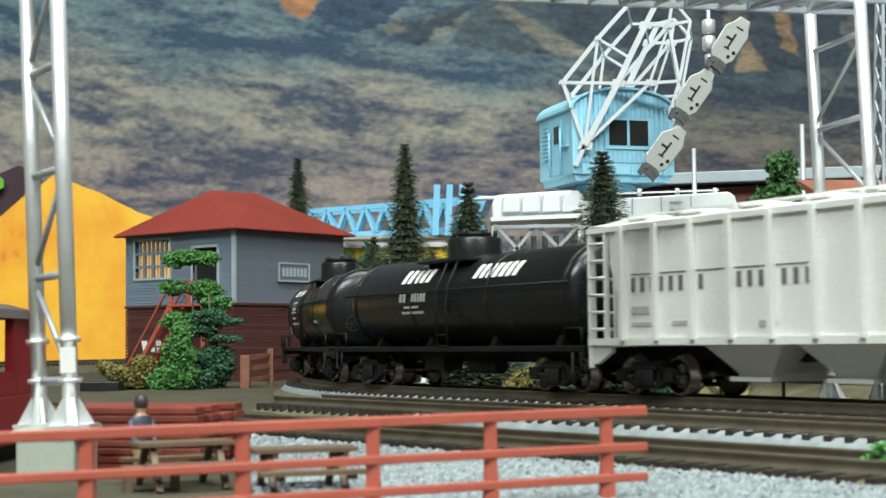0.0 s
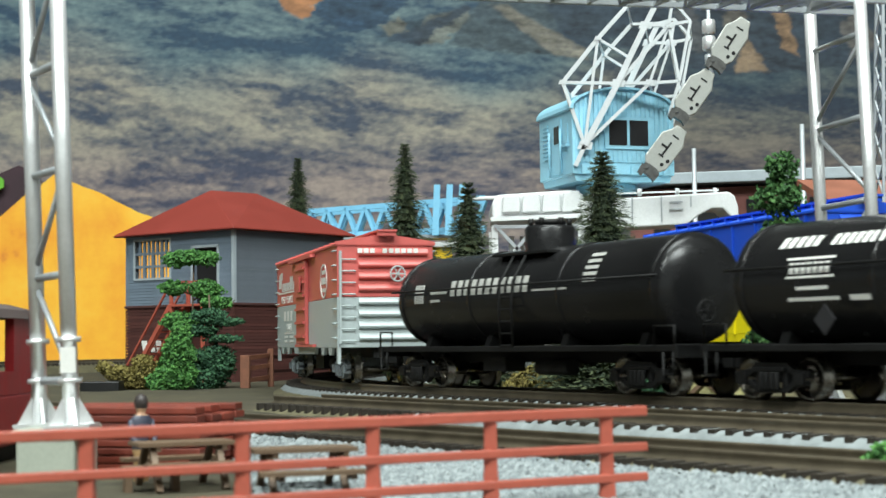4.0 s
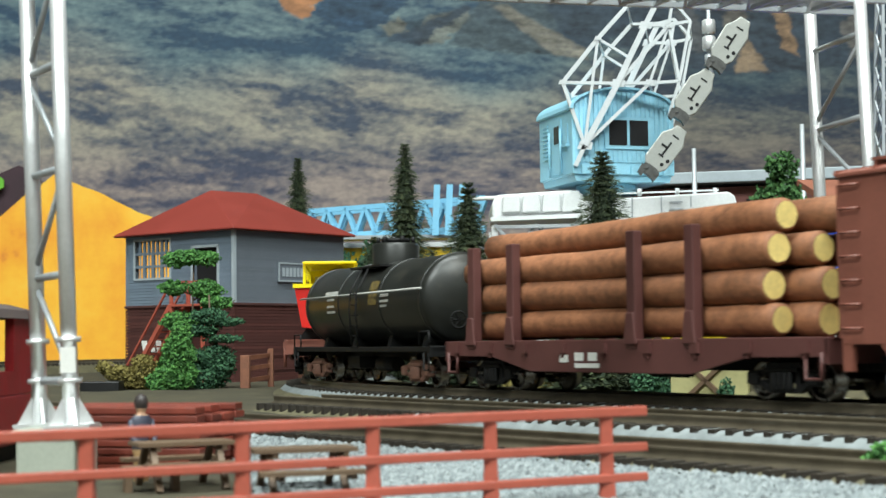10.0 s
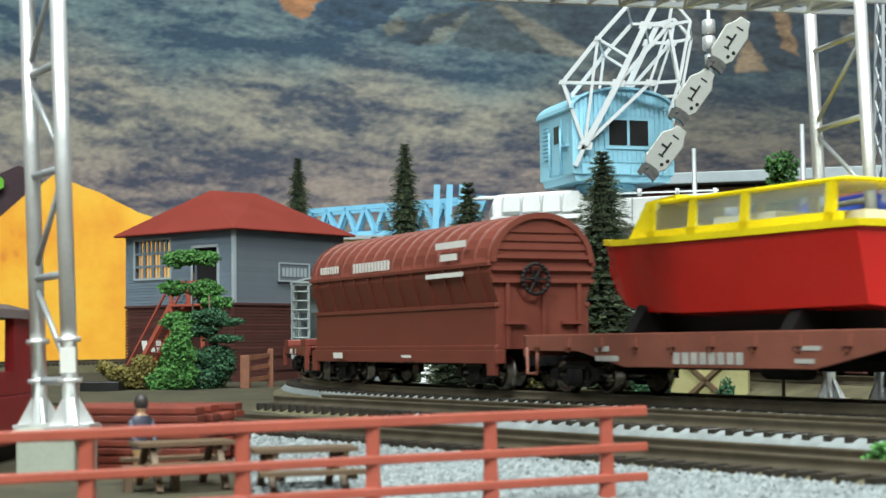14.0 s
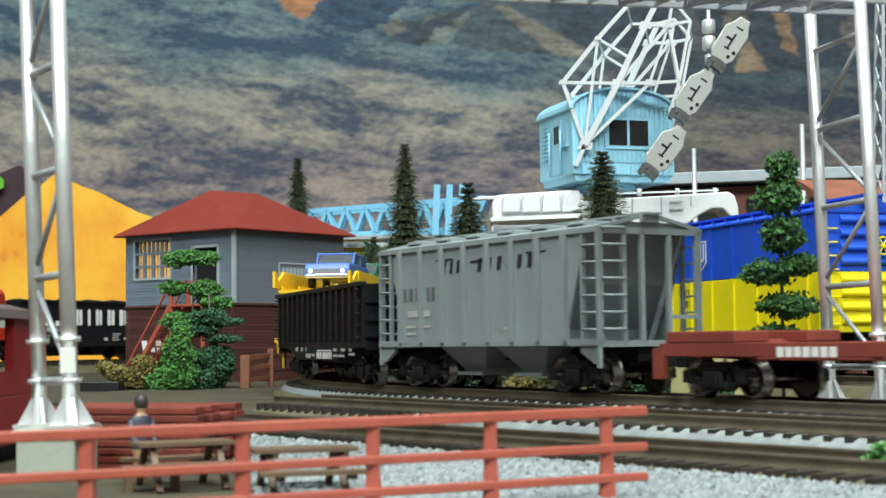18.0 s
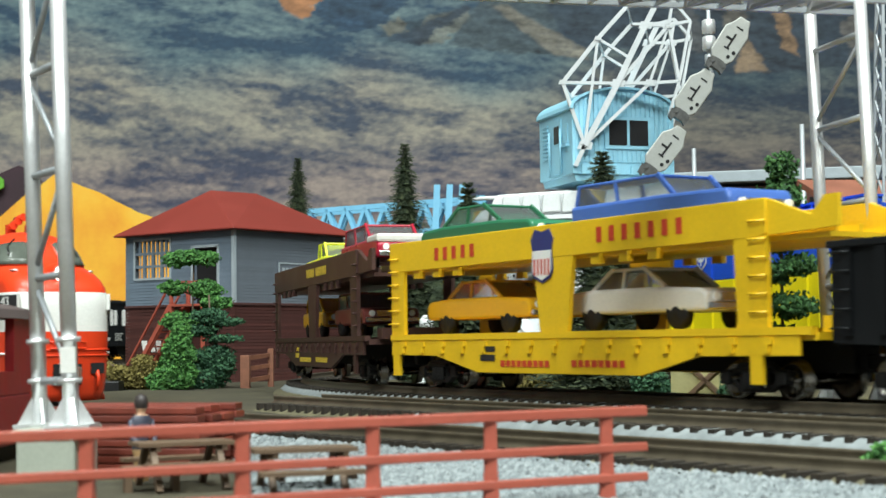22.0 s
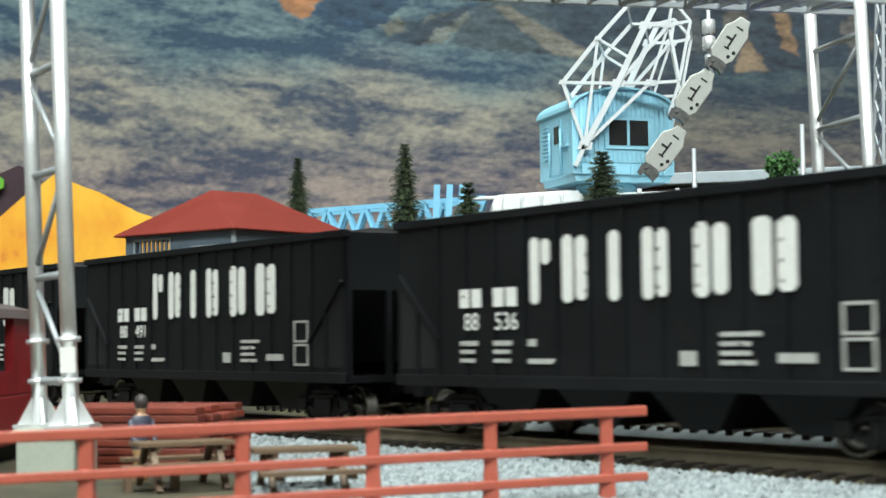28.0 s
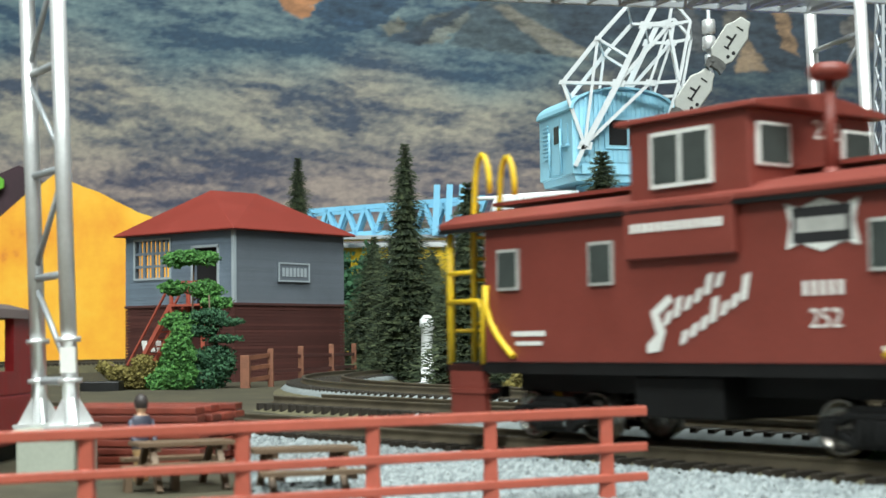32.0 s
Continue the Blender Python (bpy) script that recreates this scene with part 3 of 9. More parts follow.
def gravel_bed():
    """Loose pale stones in front of the near track."""
    rng = random.Random(4)
    base = [(0, 0, 0.7), (0.9, 0, 0), (0, 0.8, 0), (-0.85, 0, 0), (0, -0.9, 0), (0, 0, -0.5)]
    tri = [(0, 1, 2), (0, 2, 3), (0, 3, 4), (0, 4, 1), (5, 2, 1), (5, 3, 2), (5, 4, 3), (5, 1, 4)]
    vs, fs = [], []
    made = 0
    while made < 34000:
        s = rng.uniform(-190, 190)
        o = rng.uniform(-98, -23) if rng.random() < 0.88 else rng.uniform(-27, -20.5)
        p, th = along(LINE_B, s)
        x, y = p.x + math.sin(th) * -o, p.y - math.cos(th) * -o
        if y < 150 or y > 470 or x < -33 + (y - 260) * -0.16 + 3 * rng.random():
            continue
        r = rng.uniform(0.35, 0.85)
        a = rng.uniform(0, 6.28)
        z = -9.85 + 1.6 * max(0.0, (o + 27) / 7.0) + rng.uniform(-0.2, 0.25)
        k = len(vs)
        ca, sa = math.cos(a), math.sin(a)
        q = rng.uniform(0.6, 1.2)
        for bx, by, bz in base:
            bx, by = bx * q, by / q
            vs.append(((x + r * (bx * ca - by * sa)) * K, (y + r * (bx * sa + by * ca)) * K, (z + r * bz * rng.uniform(0.7, 1.2)) * K))
        fs += [(k + i, k + j, k + l) for i, j, l in tri]
        made += 1
    me = bpy.data.meshes.new("gravel")
    me.from_pydata(vs, [], fs)
    m, nt, b = nodes_of("pale_gravel_stones")
    g = nt.nodes.new("ShaderNodeNewGeometry")
    nt.links.new(ramp(nt, g.outputs["Random Per Island"], [(0.0, (0.075, 0.084, 0.088)), (0.08, (0.14, 0.16, 0.165)), (0.5, (0.20, 0.228, 0.234)), (1.0, (0.30, 0.33, 0.33))]), b.inputs["Base Color"])
    b.inputs["Roughness"].default_value = 0.8
    me.materials.append(m)
    tagged(new("gravel", me), "loose pale blue-grey gravel beside the near track", "gravel", kind="stuff")
    bm = bm_()
    rows = []
    for i in range(40):
        s = -190 + 380 * i / 39
        p, th = along(LINE_B, s)
        rows.append([bm.verts.new((p.x + math.sin(th) * o, p.y - math.cos(th) * o, -10.1 if o > 22 else -9.4)) for o in (21, 27, 50, 110)])
    for a, b2 in zip(rows, rows[1:]):
        for i in range(3):
            if min(v.co.y for v in (a[i], a[i + 1])) > 140 and min(a[i + 1].co.x, a[i].co.x) > -42:
                bm.faces.new((a[i], a[i + 1], b2[i + 1], b2[i]))
    bmesh.ops.recalc_face_normals(bm, faces=bm.faces)
    tagged(part("gravel_bed", bm, M["gravel"]), "pale grey gravel bed under loose stones", "gravel", kind="structure")


gravel_bed()

# ---- vegetation ----


def conifer(at, height, width, seed, tilt=0.0, dens=1.0):
    rng = random.Random(seed)
    t = thing("conifer", "dark green bristle model pine tree standing on the layout", "tree", "pine trees", at=at)
    t.rotation_euler = (0, radians(tilt), 0)
    bm = bm_()
    rod(bm, (0, 0, -2), (0, 0, height * 0.96), width * 0.045, 0.25, n=8)
    part("trunk", bm, M["bark"], t)
    vs, fs = [], []
    width *= 1.32
    # dense heart of bristles
    for li in range(30):
        for k in range(16):
            k0 = len(vs)
            zz, rr = height * (0.04 + 0.031 * li), (width * 0.5 * (1 - li / 31.0) ** 0.85) * rng.uniform(0.45, 0.7) + 0.5
            a = 6.283 * (k + rng.random() * 0.5) / 16
            vs += [Vector((rr * math.cos(a), rr * math.sin(a), zz - height * 0.015)), Vector((rr * math.cos(a + 0.5), rr * math.sin(a + 0.5), zz - height * 0.018)), Vector((0.15 * rr * math.cos(a + 0.2), 0.15 * rr * math.sin(a + 0.2), zz + height * 0.045))]
            fs.append((k0, k0 + 1, k0 + 2))
    levels = int(height / 1.5)
    for li in range(levels):
        u = (li + rng.random() * 0.6) / levels
        z = height * (0.03 + 0.97 * u)
        r = width * 0.5 * (1 - u) ** 0.78 + 1.3
        r *= 0.8 + 0.32 * rng.random()
        n = int((17 + 17 * (1 - u)) * dens)
        for k in range(n):
            a = 6.283 * (k + rng.random()) / n
            L = r * rng.uniform(0.6, 1.12)
            droop = rng.uniform(-0.38, -0.02) * L + (1.2 if u > 0.95 else 0)
            d = Vector((math.cos(a), math.sin(a), 0))
            sd = Vector((-math.sin(a), math.cos(a), 0))
            for q in range(13):
                f0 = 0.08 + 0.072 * q
                c = Vector((0, 0, z)) + d * L * f0 + Vector((0, 0, droop * f0 * f0 * 1.5))
                tip = c + (d * rng.uniform(0.5, 1.2) + sd * rng.uniform(-0.9, 0.9) + Vector((0, 0, rng.uniform(-0.25, 0.5)))) * (1.1 + 0.085 * L)
                w = max(0.22, L * 0.019) * rng.uniform(0.7, 1.5)
                lift = Vector((0, 0, w * rng.uniform(0.6, 1.4)))
                k0 = len(vs)
                vs += [c + sd * w, c - sd * w, c + lift, tip]
                fs += [(k0, k0 + 2, k0 + 3), (k0 + 2, k0 + 1, k0 + 3), (k0 + 1, k0, k0 + 3)]
    me = bpy.data.meshes.new("crown")
    me.from_pydata([tuple(v * K) for v in vs], [], fs)
    me.materials.append(M["pine"])
    c = new("crown", me)
    c.parent = t
    return t


def foam_mesh(blobs, n, leaf, seed, mat):
    """Foliage clumps: small crumpled flakes thrown on and into ellipsoids (x, y, z, rx, ry, rz)."""
    rng = random.Random(seed)
    vs, fs = [], []
    vol = [b[3] * b[4] * b[5] for b in blobs]
    for b, v in zip(blobs, vol):
        cnt = max(20, int(n * v ** 0.75 / sum(w ** 0.75 for w in vol)))
        for _ in range(cnt):
            d = Vector((rng.gauss(0, 1), rng.gauss(0, 1), rng.gauss(0, 1))).normalized()
            rr = rng.uniform(0.55, 1.06) * (1 + 0.35 * noise.noise(Vector((d.x * 2.2 + b[0], d.y * 2.2 + b[1], d.z * 2.2 + b[2]))))
            c = Vector((b[0] + d.x * b[3] * rr, b[1] + d.y * b[4] * rr, b[2] + d.z * b[5] * rr))
            s = leaf * rng.uniform(0.5, 1.3)
            e1 = Vector((rng.gauss(0, 1), rng.gauss(0, 1), rng.gauss(0, 1))).normalized()
            e2 = e1.orthogonal().normalized()
            e3 = e1.cross(e2)
            k0 = len(vs)
            vs += [c + e1 * s, c - e1 * s * 0.8, c + e2 * s * 0.8 + e3 * s * 0.25, c - e2 * s * 0.8 + e3 * s * 0.3, c + e3 * s * 0.7]
            fs += [(k0, k0 + 2, k0 + 4), (k0 + 2, k0 + 1, k0 + 4), (k0 + 1, k0 + 3, k0 + 4), (k0 + 3, k0, k0 + 4), (k0, k0 + 3, k0 + 2), (k0 + 1, k0 + 2, k0 + 3)]
    me = bpy.data.meshes.new("foliage")
    me.from_pydata([tuple(v * K) for v in vs], [], fs)
    me.materials.append(mat)
    return me


def shrub(name, label, at, blobs, n, leaf, seed, mat, stems=()):
    t = thing(name, label, "shrub" if name != "broadleaf_tree" else "tree", at=at)
    for i, st in enumerate(stems):
        bm = bm_()
        path_rod(bm, st, 0.45)
        part("trunk" if i == 0 else "limb", bm, M["bark"], t)
    ob = new("crown", foam_mesh(blobs, n, leaf, seed, mat))
    ob.parent = t
    return t


conifer((57.5, 560, -6.5), 88, 40, 11, dens=1.3)
conifer((10.5, 640, -6.5), 85, 38, 12, dens=1.2)
conifer((-20, 840, -6.5), 127, 42, 13)
conifer((-98, 1060, -6.5), 146, 44, 14)
conifer((-52, 1180, -6.5), 100, 56, 15)
conifer((-8, 1210, -6.5), 92, 60, 16)

# layered tree in front of the signal box, light green shrub and olive lichen
shrub("broadleaf_tree", "layered green foam tree with pale trunk by the signal box", (-125, 760, -8),
      [(0.5, 0, 64.5, 9.5, 7, 3.6), (-5, 0, 63.5, 6, 6, 3.5), (9, 0, 64, 7, 6, 3.4), (-6, 0, 50, 7, 6, 3.4), (10, 0, 49, 8, 7, 4.6), (15, -2, 42.5, 8, 7, 3.2), (-3, 0, 34, 9, 7, 4.2)],
      5600, 1.0, 21, M["bush"], [[(2, 0, -2), (3, 0, 30), (4, 0, 63)], [(4, 0, 44), (10, 0, 48)], [(4, 0, 46), (-5, 0, 50)]])
shrub("broadleaf_tree", "tall sparse dark green foam tree with pale trunk", (-113, 748, -8),
      [(1, 0, 36, 8, 7, 3.5), (-3, 0, 29, 8, 7, 3.0), (9, 0, 33, 9, 6, 2.0), (8, 0, 25, 9, 6, 2.0), (3, 0, 16, 10, 8, 6), (0, 0, 7, 10, 8, 7), (6, 0, 12, 7, 7, 6)],
      6400, 0.95, 22, M["bush_dark"], [[(2, 0, -2), (2, 0, 20), (1, 0, 46)], [(2, 0, 30), (10, 0, 33)], [(2, 0, 22), (10, 0, 25)]])
shrub("shrub", "bright green leafy foam shrub by the signal box", (-126, 738, -8), [(0, 0, 8, 9, 8, 8), (1, 0, 18, 7.5, 7, 8), (2, 0, 27, 5, 5, 6), (-5, 0, 5, 8, 8, 6)], 6600, 1.05, 23, M["bush"], [[(0, 0, -2), (1, 0, 26)]])
shrub("shrub", "olive-brown lichen shrub on bare earth", (-146, 745, -8), [(0, 0, 6, 9, 7, 6), (-9, 0, 9, 6, 6, 4), (3, 0, 12, 6, 6, 6), (-15, 0, 12, 4, 4, 3)], 4600, 0.85, 24, M["bush_olive"], [[(0, 0, -2), (-6, 0, 10), (-15, 0, 15)]])
shrub("broadleaf_tree", "dense green foam tree in tiers beside the far track", (91.5, 425, -6),
      [(1, 0, 66, 4.5, 4, 5), (0, 0, 58, 6.5, 5, 4.5), (1, 0, 48, 6, 6, 5), (-3, 0, 38, 8, 6, 3.5), (5, 0, 40, 6, 5, 3), (2, 0, 29, 8, 6, 3.5), (-2, 0, 20, 8, 6, 4), (2, 0, 14, 8, 6, 4)],
      5200, 0.9, 25, M["bush_mid"], [[(0, 0, -2), (0.5, 0, 64)]])
shrub("shrub", "olive-green foam bush behind the far track", (37, 608, -7), [(0, 0, 6, 9, 7, 6.5), (7, 0, 5, 6, 6, 5), (-8, 0, 4, 6, 6, 4)], 3000, 0.9, 26, M["bush_olive"], [[(0, 0, -2), (0, 0, 6)]])
shrub("shrub", "dark green foam bush behind the far track", (69, 528, -7), [(0, 0, 6, 6, 5, 6), (3, 0, 4, 4, 4, 4)], 2200, 0.8, 27, M["bush_dark"], [[(0, 0, -2), (0, 0, 5)]])
shrub("shrub", "green foam hedge in front of the yellow building", (-58, 1240, -7), [(0, 0, 60, 14, 8, 34), (26, 0, 62, 12, 8, 34), (-20, 0, 50, 10, 8, 40)], 2600, 3.2, 28, M["bush_dark"], [[(0, 0, -2), (0, 0, 60)]])
shrub("shrub", "small dark green foam tuft by the braced panel", (87, 486, -7), [(0, 0, 4, 2.6, 2.4, 4.4)], 700, 0.6, 30, M["bush_dark"], [[(0, 0, -1), (0, 0, 4)]])
shrub("shrub", "small green foam tuft on the gravel", (73, 262, -9), [(0, 0, 2.5, 3.5, 3, 3)], 420, 0.8, 29, M["bush"], [[(0, 0, -1), (0, 0, 2)]])

# ---- rolling stock. Each car: x forward, y left, z up from the rail head; the camera sees the -y side ----


def wheelset(parent, x, r, mat, line, s0, cx):
    bm = bm_()
    rod(bm, (0, -10, 0), (0, 10, 0), 1.0, n=6)
    for s in (-1, 1):
        lathe(bm, [(0, s * 7.2), (1.6, s * 7.1), (r * 0.62, s * 7.5), (r * 0.86, s * 7.2), (r + 0.7, s * 7.2), (r + 0.7, s * 7.7), (r, s * 7.9), (r - 0.15, s * 9.6), (r * 0.84, s * 9.7), (r * 0.8, s * 9.2), (r * 0.35, s * 9.0), (1.5, s * 9.7), (0, s * 9.8)], axis="y", n=18)
        for k in range(4):
            a = k * math.pi / 2
            box(bm, r * 0.5 * math.cos(a) - 0.35, r * 0.5 * math.cos(a) + 0.35, min(s * 9.0, s * 9.5), max(s * 9.0, s * 9.5), r * 0.5 * math.sin(a) - 0.35, r * 0.5 * math.sin(a) + 0.35)
    ob = part("wheelset", bm, mat, parent, at=(x, 0, r))
    WHEELS.append((ob, line, s0, r))
    return ob


def truck(car, x, line, s0, mat="truck_black", wheel="steel", r=5.0, base=19.0):
    """Two-axle truck: bolster with side frames and two wheelsets under it."""
    bm = bm_()
    box(bm, -2.6, 2.6, -11.5, 11.5, 4.2, 7.4)
    box(bm, -3.4, 3.4, -4, 4, 7.4, 9.0)
    t = part("truck", bm, M[mat], car, at=(x, 0, 0))
    for s in (-1, 1):
        bm = bm_()
        y0, y1 = (10.6, 12.4) if s > 0 else (-12.4, -10.6)
        h = base / 2
        prism(bm, [(-h - 2.2, 5.2), (-h + 2.0, 5.4), (-4.6, 7.0), (4.6, 7.0), (h - 2.0, 5.4), (h + 2.2, 5.2), (h + 2.2, 6.8), (h - 2.4, 7.1), (5.2, 8.7), (-5.2, 8.7), (-h + 2.4, 7.1), (-h - 2.2, 6.8)], y0, y1)
        prism(bm, [(-h - 1.6, 3.5), (-h + 1.8, 3.4), (-5.0, 1.8), (5.0, 1.8), (h - 1.8, 3.4), (h + 1.6, 3.5), (h + 1.6, 4.6), (h - 2.4, 4.7), (4.4, 3.0), (-4.4, 3.0), (-h + 2.4, 4.7), (-h - 1.6, 4.6)], y0, y1)
        for hx in (-4.4, 4.4):
            box(bm, hx - 0.8, hx + 0.8, y0, y1, 2.6, 7.6)
        ya, yb = (12.4, 13.4) if s > 0 else (-13.4, -12.4)
        for hx in (-h, h):
            box(bm, hx - 1.7, hx + 1.7, ya, yb, 3.7, 6.5)
        for hx in (-2.6, -0.9, 0.9, 2.6):
            rod(bm, (hx, (ya + yb) / 2, 2.6), (hx, (ya + yb) / 2, 6.6), 0.8, n=8)
        box(bm, -5.2, 5.2, ya, yb - 0.2 * s if s < 0 else yb, 6.6, 7.6)
        bmesh.ops.recalc_face_normals(bm, faces=bm.faces)
        part("side_frame", bm, M[mat], t, bevel=0.25)
    for hx in (-base / 2, base / 2):
        wheelset(t, hx, r, M[wheel], line, s0, x)
    return t


def coupler(car, x, s, mat="soot"):
    bm = bm_()
    box(bm, min(x, x + s * 6.5), max(x, x + s * 6.5), -1.2, 1.2, 7.6, 10.0)
    box(bm, min(x + s * 5, x + s * 8.5), max(x + s * 5, x + s * 8.5), -2.2, 2.0, 7.0, 10.6)
    part("coupler", bm, M[mat], car, bevel=0.3)


def rungs(bm, x0, x1, y, zs, r=0.28, out=0.9):
    """Grab irons: a row of short bars stood off a wall at y."""
    s = -1 if y < 0 else 1
    for z in zs:
        path_rod(bm, [(x0, y, z), (x0, y + s * out, z), (x1, y + s * out, z), (x1, y, z)], r, 5)


def rung_parts(parent, mat, x0, x1, y, zs, r=0.28, out=0.9):
    """The same, each bar a part of its own."""
    for z in zs:
        bm = bm_()
        rungs(bm, x0, x1, y, [z], r, out)
        part("rung", bm, mat, parent)


def end_rungs(bm, x, y0, y1, zs, r=0.28, out=0.9):
    s = 1 if x > 0 else -1
    for z in zs:
        path_rod(bm, [(x, y0, z), (x + s * out, y0, z), (x + s * out, y1, z), (x, y1, z)], r, 5)


def brake_wheel(car, x, y, z, s, mat, R=2.6):
    bm = bm_()
    rings = 20
    for i in range(rings):
        a, b = 6.283 * i / rings, 6.283 * (i + 1) / rings
        rod(bm, (x + s, y + R * math.cos(a), z + R * math.sin(a)), (x + s, y + R * math.cos(b), z + R * math.sin(b)), 0.12 * R, n=6)
    for i in range(6):
        a = 6.283 * i / 6
        rod(bm, (x + s, y, z), (x + s, y + (R - 0.1) * math.cos(a), z + (R - 0.1) * math.sin(a)), 0.09 * R, n=5)
    rod(bm, (x, y, z), (x + s * 1.3, y, z), 0.23 * R, n=8)
    part("brake_wheel", bm, M[mat], car)


def new_car(name, label, line, front, rear, category="freight car", group="passing freight train"):
    c = thing(name, label, category, group)
    s0 = (front + rear) / 2.0
    return c, s0, front - rear


def boxcar(label, line, front, rear, side, upper=None, split=29.0, truck_mat="truck_black", door_x=0.0, louvre=False, door=True):
    """Forty-foot boxcar. side: paint below the split, upper: paint above it."""
    car, s0, L = new_car("boxcar", label, line, front, rear)
    h, w = L / 2, 17.0
    up = upper or side
    z0, z1 = 12.6, 47.9
    bm = bm_()
    if upper:
        box(bm, -h, h, -w, w, z0, split)
    else:
        box(bm, -h, h, -w, w, z0, z1)
    part("lower_body" if upper else "body", bm, M[side], car, bevel=0.25)
    if upper:
        bm = bm_()
        box(bm, -h, h, -w, w, split, z1)
        part("upper_body", bm, M[up], car, bevel=0.25)
    bm = bm_()
    prism(bm, [(-w - 0.7, z1 - 0.2), (w + 0.7, z1 - 0.2), (w + 0.7, z1 + 0.7), (w - 2, z1 + 1.6), (0, z1 + 3.4), (-w + 2, z1 + 1.6), (-w - 0.7, z1 + 0.7)], -h - 0.4, h + 0.4, "x")
    roof = part("roof", bm, M[up], car, bevel=0.2)
    bm = bm_()
    n = 13
    for i in range(n + 1):
        x = -h + 2 * h * i / n
        prism(bm, [(-w - 0.9, z1 + 0.3), (w + 0.9, z1 + 0.3), (w + 0.6, z1 + 1.3), (0, z1 + 4.0), (-w - 0.6, z1 + 1.3)], x - 0.5, x + 0.5, "x")
    part("roof_rib", bm, M[up], roof)
    bm = bm_()
    for y in (-2.4, 0, 2.4):
        box(bm, -h - 3.5, h + 3.5, y - 1.05, y + 1.05, z1 + 4.6, z1 + 5.3)
    for i in range(14):
        x = -h - 2.5 + (2 * h + 5) * i / 13
        box(bm, x - 0.5, x + 0.5, -3.3, 3.3, z1 + 3.2, z1 + 4.6)
    part("running_board", bm, M[up], car)
    # underframe, sill tabs
    bm = bm_()
    box(bm, -h + 2, h - 2, -4, 4, 9.0, 12.6)
    box(bm, -20, -2, -9, -3, 4.5, 10)
    rod(bm, (6, -6, 6.5), (20, -6, 6.5), 2.6, n=12)
    part("underframe", bm, M["soot"], car)
    bm = bm_()
    for s in (-1, 1):
        y0, y1 = (w - 1.2, w - 0.1) if s > 0 else (-w + 0.1, -w + 1.2)
        prism(bm, [(-h, 12.6), (-h + 11, 12.6), (-h + 13, 10.0), (-h + 17, 10.0), (-h + 19, 12.6), (-h + 26, 12.6), (-h + 28, 10.0), (-h + 32, 10), (-h + 34, 12.6), (-26, 12.6), (-24, 10.2), (24, 10.2), (26, 12.6), (h - 34, 12.6), (h - 32, 10), (h - 28, 10), (h - 26, 12.6), (h - 19, 12.6), (h - 17, 10), (h - 13, 10), (h - 11, 12.6), (h, 12.6), (h, 13.6), (-h, 13.6)], y0, y1)
        for x in (-h + 1.5, h - 1.5):
            box(bm, x - 1.4, x + 1.4, y0, y1, 7.0, 12.6)
    part("side_sill", bm, M[side], car)
    # door
    for s in (-1, 1) if door else ():
        yf = w * s
        bm = bm_()
        lo, hi = sorted((yf + s * 0.1, yf + s * 1.5))
        dx0, dx1 = door_x - 11.5, door_x + 10.5
        box(bm, dx0, dx1, lo, hi, 14.0, 46.0)
        d = part("door", bm, M[up], car, bevel=0.15)
        for i in range(0 if louvre else 6):
            z = 16.5 + i * 5.2
            part("door_rib", _box_bm(dx0 + 1, dx1 - 1, *sorted((yf + s * 1.5, yf + s * 2.3)), z, z + 1.0), M[up], d)
        for i in range(13 if louvre else 0):
            z = 16 + i * 2.25
            part("door_rib", _box_bm(dx0 + 1, dx1 - 2, *sorted((yf + s * 1.5, yf + s * 2.1)), z, z + 1.1), M[up], d)
        if louvre:
            part("door_edge", _box_bm(dx1 - 1.6, dx1 + 0.4, *sorted((yf + s * 1.52, yf + s * 2.6)), 14, 46), M[up], d)
        part("placard_board", _box_bm(door_x - 4, door_x + 4, *sorted((yf + s * 2.1, yf + s * 2.7)), 34, 40), M[up], d)
        for xa, xb, za, zb, oo in ((dx0 - 16, dx1 + 16 if s < 0 else dx1, 46.2, 47.4, 2.2), (dx0 - 3, dx1 + 17, 12.9, 13.9, 1.6)):
            part("door_track", _box_bm(xa, xb, *sorted((yf + s * 0.1, yf + s * oo)), za, zb), M[up], car)
        for cx in (-h + 3.4, h - 3.4):
            rung_parts(car, M[side], cx - 2.5, cx + 2.5, yf, [16 + 5.0 * i for i in range(7)])
    if not door:
        for i in range(8):
            x = -h + 6 + (L - 12) * i / 7
            for za, zb, mt in ((z0, split - 0.1, side), (split + 0.1, z1 - 0.6, up)):
                bm = bm_()
                box(bm, x - 0.5, x + 0.5, -w - 0.7, -w, za, zb)
                part("side_rib", bm, M[mt], car)
    # ends with pressed ribs and a ladder
    for s in (-1, 1):
        x = s * h
        for (za, zb, mt) in ((z0 + 1, split - 0.6, side), (split + 0.6, z1 - 0.5, up)):
            bm = bm_()
            z = za + 1.2
            while z < zb - 1.0:
                prism(bm, [(x, z), (x + s * 1.1, z + 0.6), (x + s * 1.2, z + 1.2), (x + s * 0.2, z + 2.6), (x, z + 2.8)], -w + 7.5, w - 2.0, "y")
                z += 4.1
            part("end_rib", bm, M[mt], car)
        bm = bm_()
        end_rungs(bm, x, -w + 1.2, -w + 6.2, [15 + 4.0 * i for i in range(8)])
        box(bm, *sorted((x, x + s * 1.2)), -w + 0.6, -w + 1.4, 14, 46)
        part("end_ladder", bm, M[side], car)
        brake_wheel(car, x, 4.0, 38.0, s * 1.8, side)
        coupler(car, x, s)
